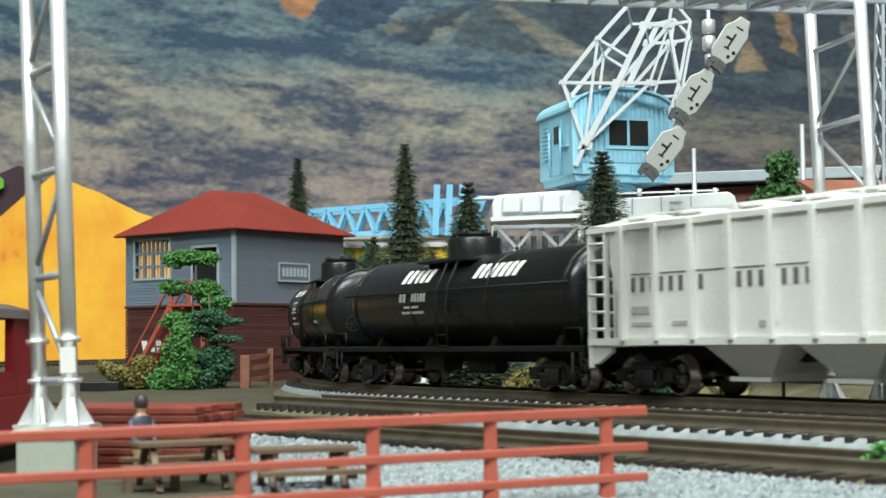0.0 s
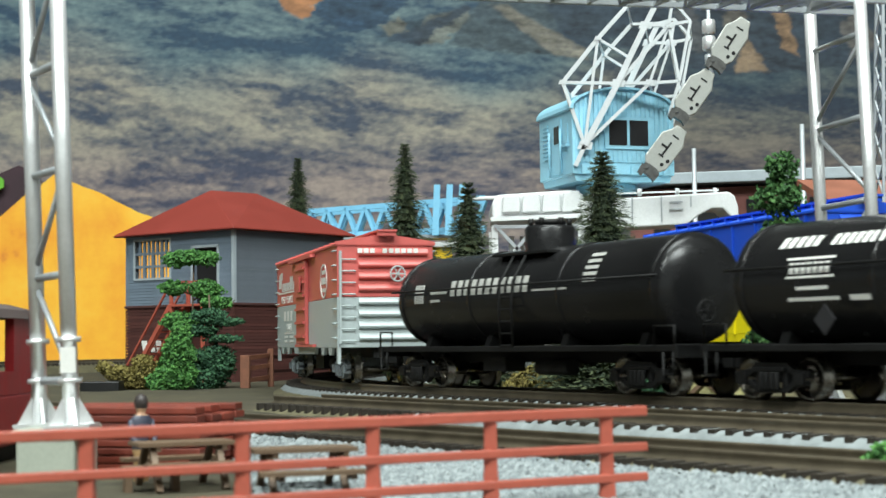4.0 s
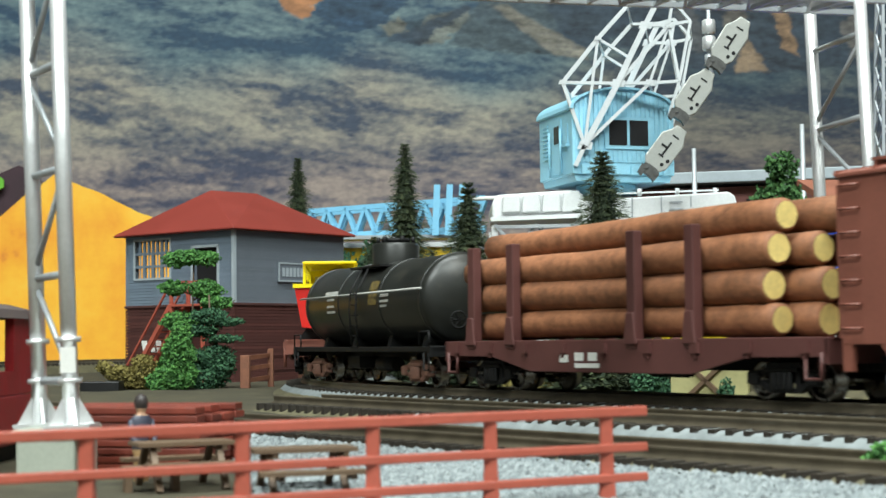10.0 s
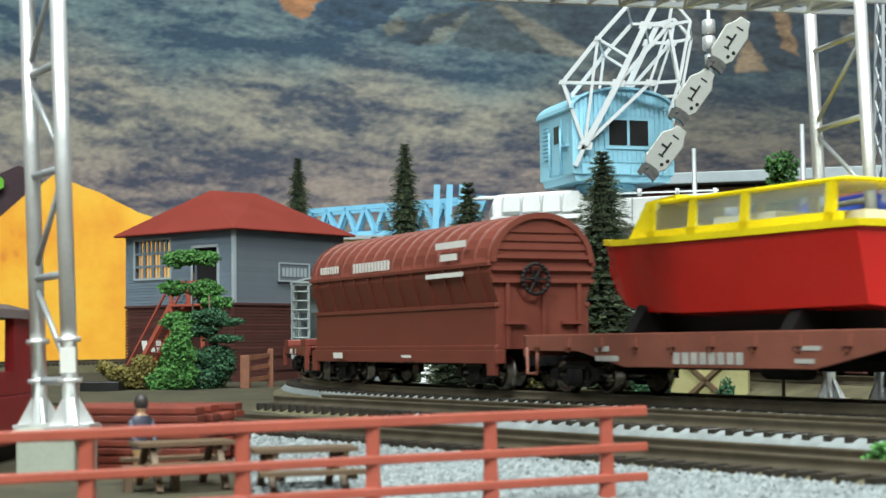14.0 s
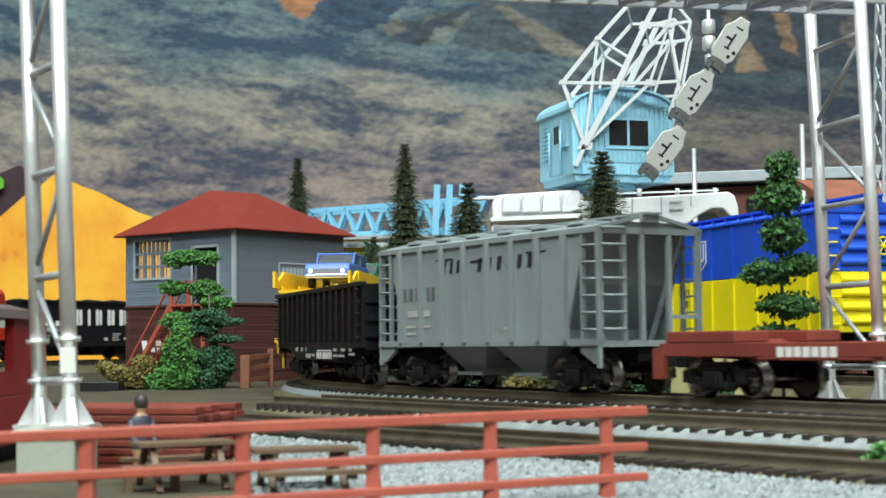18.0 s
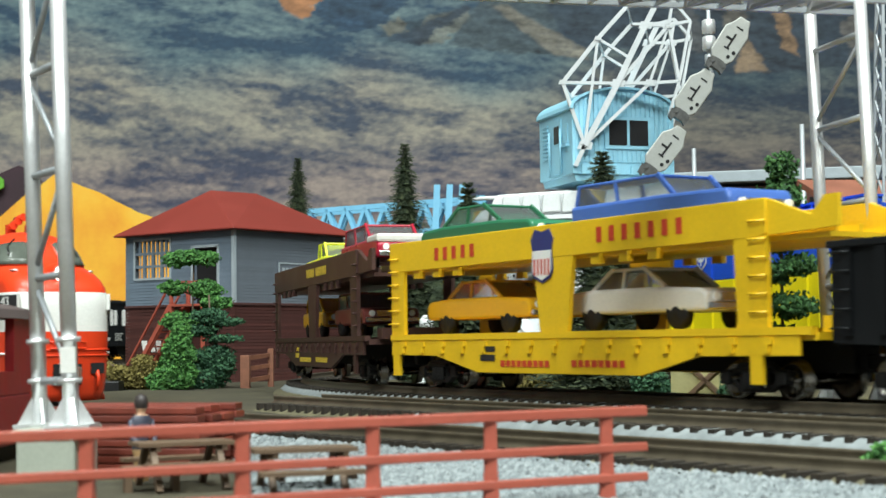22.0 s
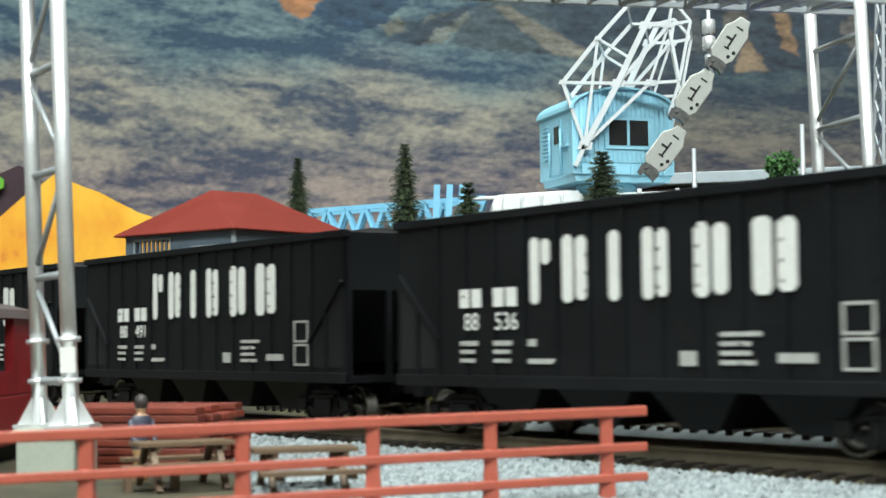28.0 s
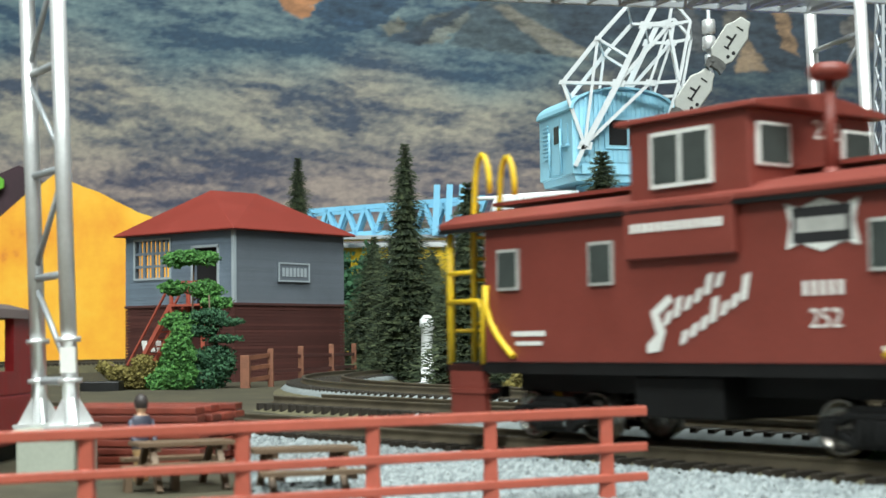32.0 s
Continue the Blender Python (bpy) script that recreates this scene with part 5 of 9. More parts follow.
def signal_box():
    hs = thing("signal_box", "two-storey signal box, blue-grey boards over dark brick, red hipped roof", "building", at=(-115, 860, -10), rz=52)
    LX, LY, ZB, ZE = 91.0, 90.0, 47.0, 88.0
    holes = [(52.0, 81.5, 63.0, 84.5), (13.0, 32.5, 47.5, 78.5)]     # along the boarded front: window, door

    def wall(name, pieces, mat, label=""):
        bm = bm_()
        for b in pieces:
            box(bm, *b)
        return part(name, bm, M[mat], hs, label)

    wall("brick_front", [(1, 3, 1, LY - 1, 0, ZB)], "mortar")
    wall("brick_side", [(1, LX - 1, 1, 3, 0, ZB)], "mortar")
    wall("upper_front", [(1, 3, 1, 13, ZB, ZE), (1, 3, 13, 32.5, 78.5, ZE), (1, 3, 32.5, 52, ZB, ZE), (1, 3, 52, 81.5, ZB, 63), (1, 3, 52, 81.5, 84.5, ZE), (1, 3, 81.5, LY - 1, ZB, ZE)], "siding")
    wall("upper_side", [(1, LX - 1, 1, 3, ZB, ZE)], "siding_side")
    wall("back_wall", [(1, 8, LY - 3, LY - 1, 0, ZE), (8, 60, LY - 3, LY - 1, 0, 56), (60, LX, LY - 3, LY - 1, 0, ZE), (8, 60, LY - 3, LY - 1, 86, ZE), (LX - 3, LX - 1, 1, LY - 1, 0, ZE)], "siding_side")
    wall("upper_floor", [(2, LX - 2, 2, LY - 2, ZB - 2, ZB - 0.5)], "dark_void")
    # boards and courses, one by one
    n = 24
    st = (ZE - ZB) / n
    for i in range(n):
        z0, z1 = ZB + i * st, ZB + (i + 1) * st
        segs = [(0.0, LY)]
        for a, b, c, d in holes:
            if z1 > c + 0.3 and z0 < d - 0.3:
                segs = [q for s in segs for q in ((s[0], min(s[1], a)), (max(s[0], b), s[1])) if q[1] - q[0] > 0.4]
        for a, b in segs:
            bm = bm_()
            prism(bm, [(0.15, z0), (1.2, z0), (1.2, z1), (0.45, z1)], a, b, "y")
            part("board", bm, M["siding"], hs)
        # side boards take the siding colour with the shade painted in
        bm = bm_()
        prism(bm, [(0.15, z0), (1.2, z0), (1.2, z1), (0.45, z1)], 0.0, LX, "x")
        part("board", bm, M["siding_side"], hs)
    n = 26
    st = ZB / n
    for i in range(n):
        z0, z1 = i * st, (i + 1) * st - 0.28
        bm = bm_()
        box(bm, 0.1, 1.2, 0.0, LY, z0, z1)
        part("brick_course", bm, M["brick"], hs)
        bm = bm_()
        box(bm, 0.0, LX, 0.1, 1.2, z0, z1)
        part("brick_course", bm, M["brick"], hs)
    bm = bm_()
    box(bm, -0.5, 1.5, -0.5, 1.5, ZB, ZE)
    part("corner_post", bm, M["trim_grey"], hs, "pale corner post")
    bm = bm_()
    box(bm, -0.7, LX, -0.7, 0.6, ZB - 1.0, ZB + 0.3)
    box(bm, -0.7, 0.6, 0.6, LY, ZB - 1.0, ZB + 0.3)
    part("belt_course", bm, M["mortar"], hs)
    # roof: hipped, slightly bellied
    o = 5.0
    bm = bm_()
    e = [(-o, -o), (LX + o, -o), (LX + o, LY + o), (-o, LY + o)]
    low = [bm.verts.new((x, y, ZE - 0.6)) for x, y in e]
    top = [bm.verts.new((x, y, ZE + 0.4)) for x, y in e]
    ra, rb = bm.verts.new((32, 52, ZE + 27)), bm.verts.new((58, 40, ZE + 26))
    for i in range(4):
        bm.faces.new((low[i], low[(i + 1) % 4], top[(i + 1) % 4], top[i]))
    bm.faces.new(low[::-1])
    bm.faces.new((top[0], top[1], rb, ra))
    bm.faces.new((top[1], top[2], rb))
    bm.faces.new((top[2], top[3], ra, rb))
    bm.faces.new((top[3], top[0], ra))
    bmesh.ops.recalc_face_normals(bm, faces=bm.faces)
    part("roof", bm, M["roof_red"], hs, "plain red card roof", bevel=0.5)
    # window grid
    win = part("window", _frame_bm(52.0, 81.5, 63.0, 84.5), M["trim_grey"], hs, "many-paned window with empty panes")
    for i in range(1, 4):
        y = 52 + 29.5 * i / 4
        bm = bm_()
        box(bm, 0.4, 1.6, y - 1.1, y + 1.1, 63, 76.5)
        part("mullion", bm, M["siding"], win)
    for i in range(1, 8):
        y = 52 + 29.5 * i / 8
        bm = bm_()
        box(bm, 0.5, 1.5, y - 0.95, y + 0.95, 77.5, 84.5)
        part("mullion", bm, M["siding"], win)
        if i % 2:
            bm = bm_()
            box(bm, 0.6, 1.4, y - 0.25, y + 0.25, 63, 76.5)
            part("glazing_bar", bm, M["trim_grey"], win)
    for z in (69.6, 77.0):
        bm = bm_()
        box(bm, 0.3, 1.6, 52, 81.5, z - 0.7, z + 0.7)
        part("transom", bm, M["siding"], win)
    bm = bm_()
    # dark sheet behind the doorway paints the unlit inside
    box(bm, 3.5, 5, 12, 33.5, 47.5, 79)
    part("door", bm, M["dark_void"], hs, "open dark doorway")
    bm = bm_()
    for b in ((-0.6, 0.5, 11.6, 13, 47.5, 79.5), (-0.6, 0.5, 32.5, 33.9, 47.5, 79.5), (-0.6, 0.5, 11.6, 33.9, 78.5, 80)):
        box(bm, *b)
    part("door_frame", bm, M["trim_grey"], hs)
    # sign with unreadable print
    bm = bm_()
    box(bm, 34, 60, -0.9, 0.1, 59.5, 70.5)
    sg = part("sign", bm, M["siding_side"], hs, "small grey name sign with pale border")
    bm = bm_()
    for b in ((34, 60, -1.3, -0.9, 59.5, 60.4), (34, 60, -1.3, -0.9, 69.6, 70.5), (34, 35, -1.3, -0.9, 60.4, 69.6), (59, 60, -1.3, -0.9, 60.4, 69.6)):
        box(bm, *b)
    part("sign_border", bm, M["trim_grey"], sg)
    for i in range(7):
        bm = bm_()
        box(bm, 37.2 + 3 * i, 39.2 + 3 * i, -1.2, -0.9, 62.5, 67.5)
        part("lettering_bar", bm, M["trim_grey"], sg)
    for i, (a, b, c, d) in enumerate(((58, 62, 20, 27), (64, 68, 20.5, 27), (70, 74, 21, 27))):
        bm = bm_()
        prism(bm, [(a, c), (b, c), (b + 1.4, d), (a + 1.4, d)], -0.5, 0.1, "x")
        part("wall_lettering_bar", bm, M["letter_white"], hs, "white lettering on the brick")
    # red outside stair
    stv = part("stair_landing", _box_bm(-15, 0, 9, 36, 45.6, 46.8), M["fence_red"], hs, "red wooden landing")
    for (x, y) in ((-14, 10), (-14, 35), (-1.5, 35)):
        part("post", _box_bm(x - 0.8, x + 0.8, y - 0.8, y + 0.8, 0, 59), M["fence_red"], stv)
    for z in (53.0, 59.0):
        bm = bm_()
        bar(bm, (-14, 10, z), (-14, 35, z), 1.0)
        part("rail", bm, M["fence_red"], stv)
    for x in (-14.0, -3.0):
        bm = bm_()
        bar(bm, (x, 36, 46), (x, 72, 1), 1.4, 2.6)
        part("stringer", bm, M["fence_red"], stv)
        bm = bm_()
        bar(bm, (x, 36, 58), (x, 72, 13), 1.0, 1.0)
        part("handrail", bm, M["fence_red"], stv)
    for i in range(11):
        u = (i + 0.5) / 11
        part("tread", _box_bm(-14, -3, 36 + 36 * u - 1.4, 36 + 36 * u + 1.4, 46 - 45 * u - 0.4, 46 - 45 * u + 0.4), M["fence_red"], stv)
    return hs


def _frame_bm(a, b, c, d):
    bm = bm_()
    for q in ((-0.3, 1.4, a - 1.2, a, c - 1, d + 1), (-0.3, 1.4, b, b + 1.2, c - 1, d + 1), (-0.3, 1.4, a, b, c - 1.2, c), (-0.3, 1.4, a, b, d, d + 1.2)):
        box(bm, *q)
    return bm


def _box_bm(*b):
    bm = bm_()
    box(bm, *b)
    return bm


signal_box()

# rail fence and trough beside the signal box
fb = thing("wooden_fence", "brown wooden post fence below the signal box", "fence", at=(0, 0, -8))
for i, (x, y, hh, r) in enumerate(((-94, 742, 17, 2.2), (-84, 760, 20, 1.4), (-73, 800, 21, 1.4), (-61, 850, 22, 1.4), (-52, 905, 22, 1.4))):
    bm = bm_()
    box(bm, x - r, x + r, y - r, y + r, -1, hh)
    part("post", bm, paint("post_wood", (0.20, 0.078, 0.042), 0.7, 0.25, 4) if i == 0 else bpy.data.materials["post_wood"], fb, bevel=0.3)
for z in (5, 10.5, 15.5):
    bm = bm_()
    bar(bm, (-94, 742, z), (-84, 760, z + 1.5), 1.0, 2.0)
    part("rail", bm, bpy.data.materials["post_wood"], fb)
for a, b in (((-84, 760), (-73, 800)), ((-73, 800), (-61, 850)), ((-61, 850), (-52, 905))):
    for z in (9, 16):
        bm = bm_()
        bar(bm, (*a, z), (*b, z), 1.0, 1.6)
        part("rail", bm, M["oxide_dark"], fb)
tr = thing("black_trough", "low black plastic trough lying on the ground", "trough", at=(-158, 730, -7))
part("trough", _box_bm(-10, 8, -6, 6, -1, 5), M["black"], tr, bevel=0.6)

# ---- the signal bridge: two lattice towers and the beam over the tracks ----


def lattice_tower(at, a, b, top, label, lean):
    """Two round legs a and b (plan offsets) tied by rungs and diagonals, on a pale block."""
    t = thing("signal_bridge_tower", label, "tower", "signal bridge", at=at)
    t.rotation_euler = (0, radians(lean), 0)
    legs = []
    for p in (a, b):
        bm = bm_()
        rod(bm, (*p, 0), (*p, top), 1.5, n=20)
        part("leg", bm, M["silver"], t)
        bm = bm_()
        for k in range(4):
            an = k * math.pi / 2 + 0.4
            d = Vector((math.cos(an), math.sin(an), 0))
            prism_pts = [Vector((*p, 0)) + d * 1.4, Vector((*p, 0)) + d * 4.2, Vector((*p, 5.0)) + d * 1.4]
            n = Vector((-d.y, d.x, 0)) * 0.3
            vs = [bm.verts.new(q + s * n) for s in (-1, 1) for q in prism_pts]
            for f in ((0, 1, 2), (5, 4, 3), (0, 3, 4, 1), (1, 4, 5, 2), (2, 5, 3, 0)):
                bm.faces.new([vs[i] for i in f])
        box(bm, p[0] - 4.2, p[0] + 4.2, p[1] - 4.2, p[1] + 4.2, -0.8, 0)
        part("foot", bm, M["silver"], t)
        for z in (8.0, 15.6):
            bm = bm_()
            lathe(bm, [(1.5, -0.5), (2.2, -0.5), (2.2, 0.5), (1.5, 0.5)], (*p, z), "z", 16)
            part("collar", bm, M["silver"], t)
    bm = bm_()
    box(bm, b[0] - 1.2, b[0] + 1.6, b[1] - 2.3, b[1] - 1.2, 9.5, 14.2)
    part("junction_box", bm, M["letter_white"], t)
    z = 8.0
    k = 0
    while z < top - 4:
        bm = bm_()
        rod(bm, (*a, z), (*b, z), 0.75, n=8)
        part("rung", bm, M["silver_dim"], t)
        if z + 19.8 < top:
            bm = bm_()
            p, q = (a, b) if k % 2 else (b, a)
            rod(bm, (*p, z + 1.5), (*q, z + 18.5), 0.55, n=8)
            part("brace", bm, M["silver_dim"], t)
        z += 19.8
        k += 1
    return t


lattice_tower((-73.3, 296.5, -0.3), (-4.6, 6.5), (4.5, -6.5), 94.5, "slender silver lattice tower of a signal bridge on a pale block", -2.0)
blk = thing("tower_base", "pale cream plastic foundation block under the silver tower", "base block", at=(-74.2, 296.5, -10.8))
part("block", _box_bm(-4.2, 6.6, -9, 10, 0, 9.0), M["block"], blk, bevel=0.5)
part("cap", _box_bm(-4.9, 7.3, -9.8, 10.8, 9.0, 9.8), M["block"], blk, bevel=0.2)
lattice_tower((99.2, 380, -1.0), (-3.0, 12.0), (3.1, -12.0), 97, "slender silver lattice tower of a signal bridge beyond the tracks", -1.6)
blk = thing("tower_base", "low pale foundation under the far silver tower", "base block", at=(99, 380, -6.5))
part("block", _box_bm(-8, 9, -18, 18, -1.5, 4.8), M["block"], blk, bevel=0.5)

bridge = thing("signal_bridge_beam", "grey lattice beam with walkway carried across the tracks", "bridge beam", at=(0, 0, 0))
P, Q = Vector((-76.5, 297, 85.5)), Vector((101, 377.5, 94.0))
dv = (Q - P).normalized()
sv = Vector((-dv.y, dv.x, 0))
for o in (-7.0, 7.0):
    for z in (0.6, 9.0):
        bm = bm_()
        bar(bm, P + sv * o + Vector((0, 0, z)) - dv * 5, Q + sv * o + Vector((0, 0, z)) + dv * 5, 1.3)
        part("chord", bm, M["silver_dim"], bridge)
nb = 22
for i in range(nb):
    a, b = P.lerp(Q, i / nb), P.lerp(Q, (i + 1) / nb)
    for o in (-7.0, 7.0):
        bm = bm_()
        bar(bm, a + sv * o + Vector((0, 0, 0.6 if i % 2 else 9)), b + sv * o + Vector((0, 0, 9 if i % 2 else 0.6)), 0.7)
        part("brace", bm, M["silver_dim"], bridge)
    bm = bm_()
    bar(bm, a + sv * (7.0 if i % 2 else -7.0) + Vector((0, 0, 0.5)), b + sv * (-7.0 if i % 2 else 7.0) + Vector((0, 0, 0.5)), 0.7)
    part("cross_brace", bm, M["silver_dim"], bridge)
    bm = bm_()
    bar(bm, a + sv * -7.0 + Vector((0, 0, 0.5)), a + sv * 7.0 + Vector((0, 0, 0.5)), 0.9)
    part("cross_tie", bm, M["silver_dim"], bridge)
for o in (-4, -2, 0, 2, 4):
    bm = bm_()
    bar(bm, P + sv * o + Vector((0, 0, 1.4)), Q + sv * o + Vector((0, 0, 1.4)), 1.5, 0.4)
    part("walkway_plank", bm, M["silver_dim"], bridge)

# ---- the near fence, lumber, tables, figure ----
nf = thing("rail_fence", "red plastic three-rail fence along the layout edge", "fence", at=(0, 0, 0))
fx = lambda x: 203.5 + (x + 62.0) * 0.40
for x in (-66.5, -47.6, -27.9, -10.3, 6.6, 24.3):
    bm = bm_()
    y = fx(x)
    loft(bm, [[(x - r, y - r, z), (x + r, y - r, z), (x + r, y + r, z), (x - r, y + r, z)] for z, r in ((-11.5, 1.35), (-4, 1.0), (2.6, 0.95))], smooth=False)
    part("post", bm, M["fence_red"], nf, bevel=0.2)
for z, hh in ((3.0, 1.5), (-2.4, 1.3), (-6.9, 1.3)):
    bm = bm_()
    bar(bm, (-80, fx(-80) - 0.9, z - 0.75), (30.6, fx(30.6) - 0.9, z + 0.35), 1.1, hh)
    part("rail", bm, M["fence_red"], nf, bevel=0.2)

lum = thing("lumber_stack", "stack of red-stained lumber planks", "lumber stack", at=(-63, 322, -10.6), rz=-14)
rl = random.Random(3)
for lv in range(8):
    for k in range(5):
        if lv == 7 and k in (1, 3):
            continue
        L = 17 + rl.uniform(-1.5, 2.5)
        y = -11 + 5.2 * k
        z = lv * 1.6
        bm = bm_()
        box(bm, -L + rl.uniform(-1, 1), L, y, y + 4.6 + rl.uniform(-0.4, 0.4), z, z + 1.42)
        part("plank", bm, M["lumber"], lum, bevel=0.25)


def picnic_table(at, rz):
    t = thing("picnic_table", "small brown wooden picnic table with benches", "table", "picnic tables", at=at, rz=rz)
    for k in range(4):
        part("table_plank", _box_bm(-8.5, 8.5, -4.2 + 2.15 * k, -2.3 + 2.15 * k, 7.4, 8.1), M["wood"], t)
    for s in (-1, 1):
        for k in range(2):
            part("bench_plank", _box_bm(-8.5, 8.5, *sorted((s * (7.0 + 2.0 * k), s * (8.8 + 2.0 * k))), 4.2, 4.9), M["wood"], t)
    for x in (-5.8, 5.8):
        for s in (-1, 1):
            bm = bm_()
            bar(bm, (x, s * 2.2, 7.4), (x, s * 8.0, 0), 1.1)
            part("leg", bm, M["wood"], t)
        bm = bm_()
        bar(bm, (x + 0.8, -10, 3.8), (x + 0.8, 10, 3.8), 0.9)
        bar(bm, (x + 0.8, -4, 7.0), (x + 0.8, 4, 7.0), 0.9)
        part("cross_bar", bm, M["wood"], t)
    return t


picnic_table((-23.5, 258, -10.8), 16)
picnic_table((-46, 275, -10.6), 24)


def doll(at, rz, top, trousers, hair):
    """Plain painted layout figurine, one mesh."""
    bm = bm_()
    loft(bm, [[(rx * math.cos(a), ry * math.sin(a), z) for a in [6.283 * i / 12 for i in range(12)]] for z, rx, ry in ((0, 1.3, 1.0), (0.4, 1.5, 1.2), (5.4, 1.5, 1.2), (6.4, 1.9, 1.4), (8.5, 1.5, 1.2), (11.4, 2.4, 1.3), (12.2, 1.6, 1.0), (12.5, 0.7, 0.7), (13.0, 0.9, 0.9), (13.4, 1.15, 1.2), (14.6, 1.35, 1.4), (15.5, 1.0, 1.1), (15.9, 0.3, 0.3))])
    for s in (-1, 1):
        rod(bm, (s * 2.2, 0, 11.4), (s * 2.6, -0.8, 8.4), 0.55, 0.5)
        rod(bm, (s * 2.6, -0.8, 8.4), (s * 1.6, -2.2, 7.6), 0.5, 0.45)
    for f in bm.faces:
        z = f.calc_center_median().z
        f.material_index = 0 if z < 6.2 else (1 if z < 12.3 else (2 if z < 14.0 else 3))
    ob = part("figurine", bm, [trousers, top, paint("figurine_face", (0.55, 0.33, 0.2), 0.5, 0.1, 3), hair])
    ob.location = Vector(at) * K
    ob.rotation_euler = (0, 0, radians(rz))
    ob.scale = (0.95, 0.95, 1.06)
    return tagged(ob, "small painted standing layout figurine by the fence", "figurine")


doll((-55.6, 288, -11.5), 40, paint("grey_blue_shirt", (0.045, 0.05, 0.075), 0.5, 0.2, 3), paint("tan_trousers", (0.42, 0.26, 0.12), 0.5, 0.2, 3), paint("dark_hair", (0.03, 0.022, 0.02), 0.5, 0.2, 3))
bn = thing("bench", "low tan wooden bench beside the figurine", "bench", at=(-50, 268, -10.6), rz=20)
part("seat", _box_bm(-5, 5, -1.8, 1.8, 3.6, 4.4), M["wood"], bn)
for x in (-4, 4):
    part("leg", _box_bm(x - 0.6, x + 0.6, -1.4, 1.4, 0, 3.6), M["wood"], bn)

# the dark red coach standing at the layout's edge
cc = thing("red_coach", "dark red model coach with grey roof and yellow window", "coach", at=(-111, 318, -10.6))
M["coach_red"] = paint("worn_coach_red", (0.30, 0.02, 0.024), 0.4, 0.2, 8, dirt=(0.3, 0.06, 0.07), dirt_at=0.66)
part("lower_body", _box_bm(-17, 17, -18, 40, 3.5, 14.5), M["coach_red"], cc, bevel=0.6)
for b in ((-15, 15, 14, 16, 14.5, 31), (-15, 15, -18, -16, 27, 31), (-17, -15, -18, 40, 14.5, 31), (15, 17, -4, 11, 14.5, 31), (15, 17, 25, 40, 14.5, 31), (15, 17, 11, 25, 14.5, 19.5), (15, 17, -18, -4, 27, 31), (8, 17, -18, -16, 14.5, 27)):
    part("wall_panel", _box_bm(*b), M["coach_red"], cc)
# added dark sheet: shade of the coach inside, seen beside the blind
part("interior_shade_sheet", _box_bm(13.0, 13.6, 11, 25, 19.5, 31), M["dark_void"], cc)
part("window_blind", _box_bm(13.8, 14.6, 11, 19, 19.5, 31), M["yellow"], cc, "yellow blind behind the window")
bm = bm_()
prism(bm, [(-18, 31), (18, 31), (17, 33), (11, 34.5), (0, 35.2), (-11, 34.5), (-17, 33)], -19.5, 42, "y")
part("roof", bm, paint("coach_roof_grey", (0.10, 0.075, 0.07), 0.6, 0.15, 8), cc)
part("underframe", _box_bm(-14, 14, -15, 38, 0.0, 3.5), M["soot"], cc)

# ---- standing cars and yard things behind the far track ----
LINE_U = ((90.0, 575.0), radians(-72.4), [])
_rz = rail_z


def rail_z(line, s):
    return 3.0 if line is LINE_U else _rz(line, s)


TRACK_U = lay_track("track_siding", LINE_U, -150, 160, "short siding behind the far track", False)
car, h, w = boxcar("blue and yellow boxcar with a yellow trident shield, standing", LINE_U, 118, 0, "ukr_yellow", "ukr_blue", 30.5, door=False)
RIDERS.pop()
while WHEELS and WHEELS[-1][1] is LINE_U:
    WHEELS.pop()
car.matrix_basis = ride(LINE_U, 59, 78)
car["group"] = ""
bm = bm_()
prism(bm, [(-18, 44), (-18, 36.5), (-14.5, 34), (-11, 36.5), (-11, 44)], -w - 0.1, -w - 0.3)
part("shield_emblem", bm, M["letter_white"], car, "pale-edged shield")
bm = bm_()
prism(bm, [(-17.4, 43.5), (-17.4, 36.8), (-14.5, 34.7), (-11.6, 36.8), (-11.6, 43.5)], -w - 0.3, -w - 0.45)
part("shield_field", bm, M["ukr_blue"], car)
bars([(-17, -16.2, 37.6, 43), (-14.9, -14.1, 35.6, 43), (-12.8, -12.0, 37.6, 43), (-16.2, -14.9, 37, 37.9), (-14.1, -12.8, 37, 37.9)], M["letter_white"], car, -w - 0.5)
words("UKR", 2.7, M["letter_black"], car, (-27.2, -w - 0.08, 26.5))
words("1991", 2.5, M["letter_black"], car, (-27.2, -w - 0.08, 22.9))

dr = thing("silver_drum", "large ribbed silver drum with hollow end, on a cradle", "drum", at=(35.6, 630, 28.6))
dr.rotation_euler = (0, 0, radians(-52))
dr.scale = (0.97, 0.97, 0.97)
bm = bm_()
lathe(bm, [(0, 9.0), (7.5, 9.0), (8.0, 8.0), (10.6, 6.0), (11.0, 2.6), (12.2, 2.6), (12.5, 1.0), (13.2, 1.0), (13.5, 2.2), (14.6, 2.2), (15.0, 0.0), (18.4, 0.0), (19.4, 0.8), (19.4, 2.5), (18.6, 3.0)] + [v for i in range(9) for v in ((18.6, 3.0 + 4.2 * i), (17.9, 4.2 + 4.2 * i), (18.6, 6.2 + 4.2 * i))] + [(19.4, 42), (19.4, 44), (0, 44.5)], (0, 0, 0), "y", 48)
part("drum", bm, M["drum_silver"], dr)
for i in range(12):
    a = 6.283 * i / 12 + 0.2
    bm = bm_()
    rod(bm, (16.8 * math.cos(a), 0.1, 16.8 * math.sin(a)), (16.8 * math.cos(a), -0.4, 16.8 * math.sin(a)), 0.6, n=10)
    part("bolt_hole", bm, M["dark_void"], dr)
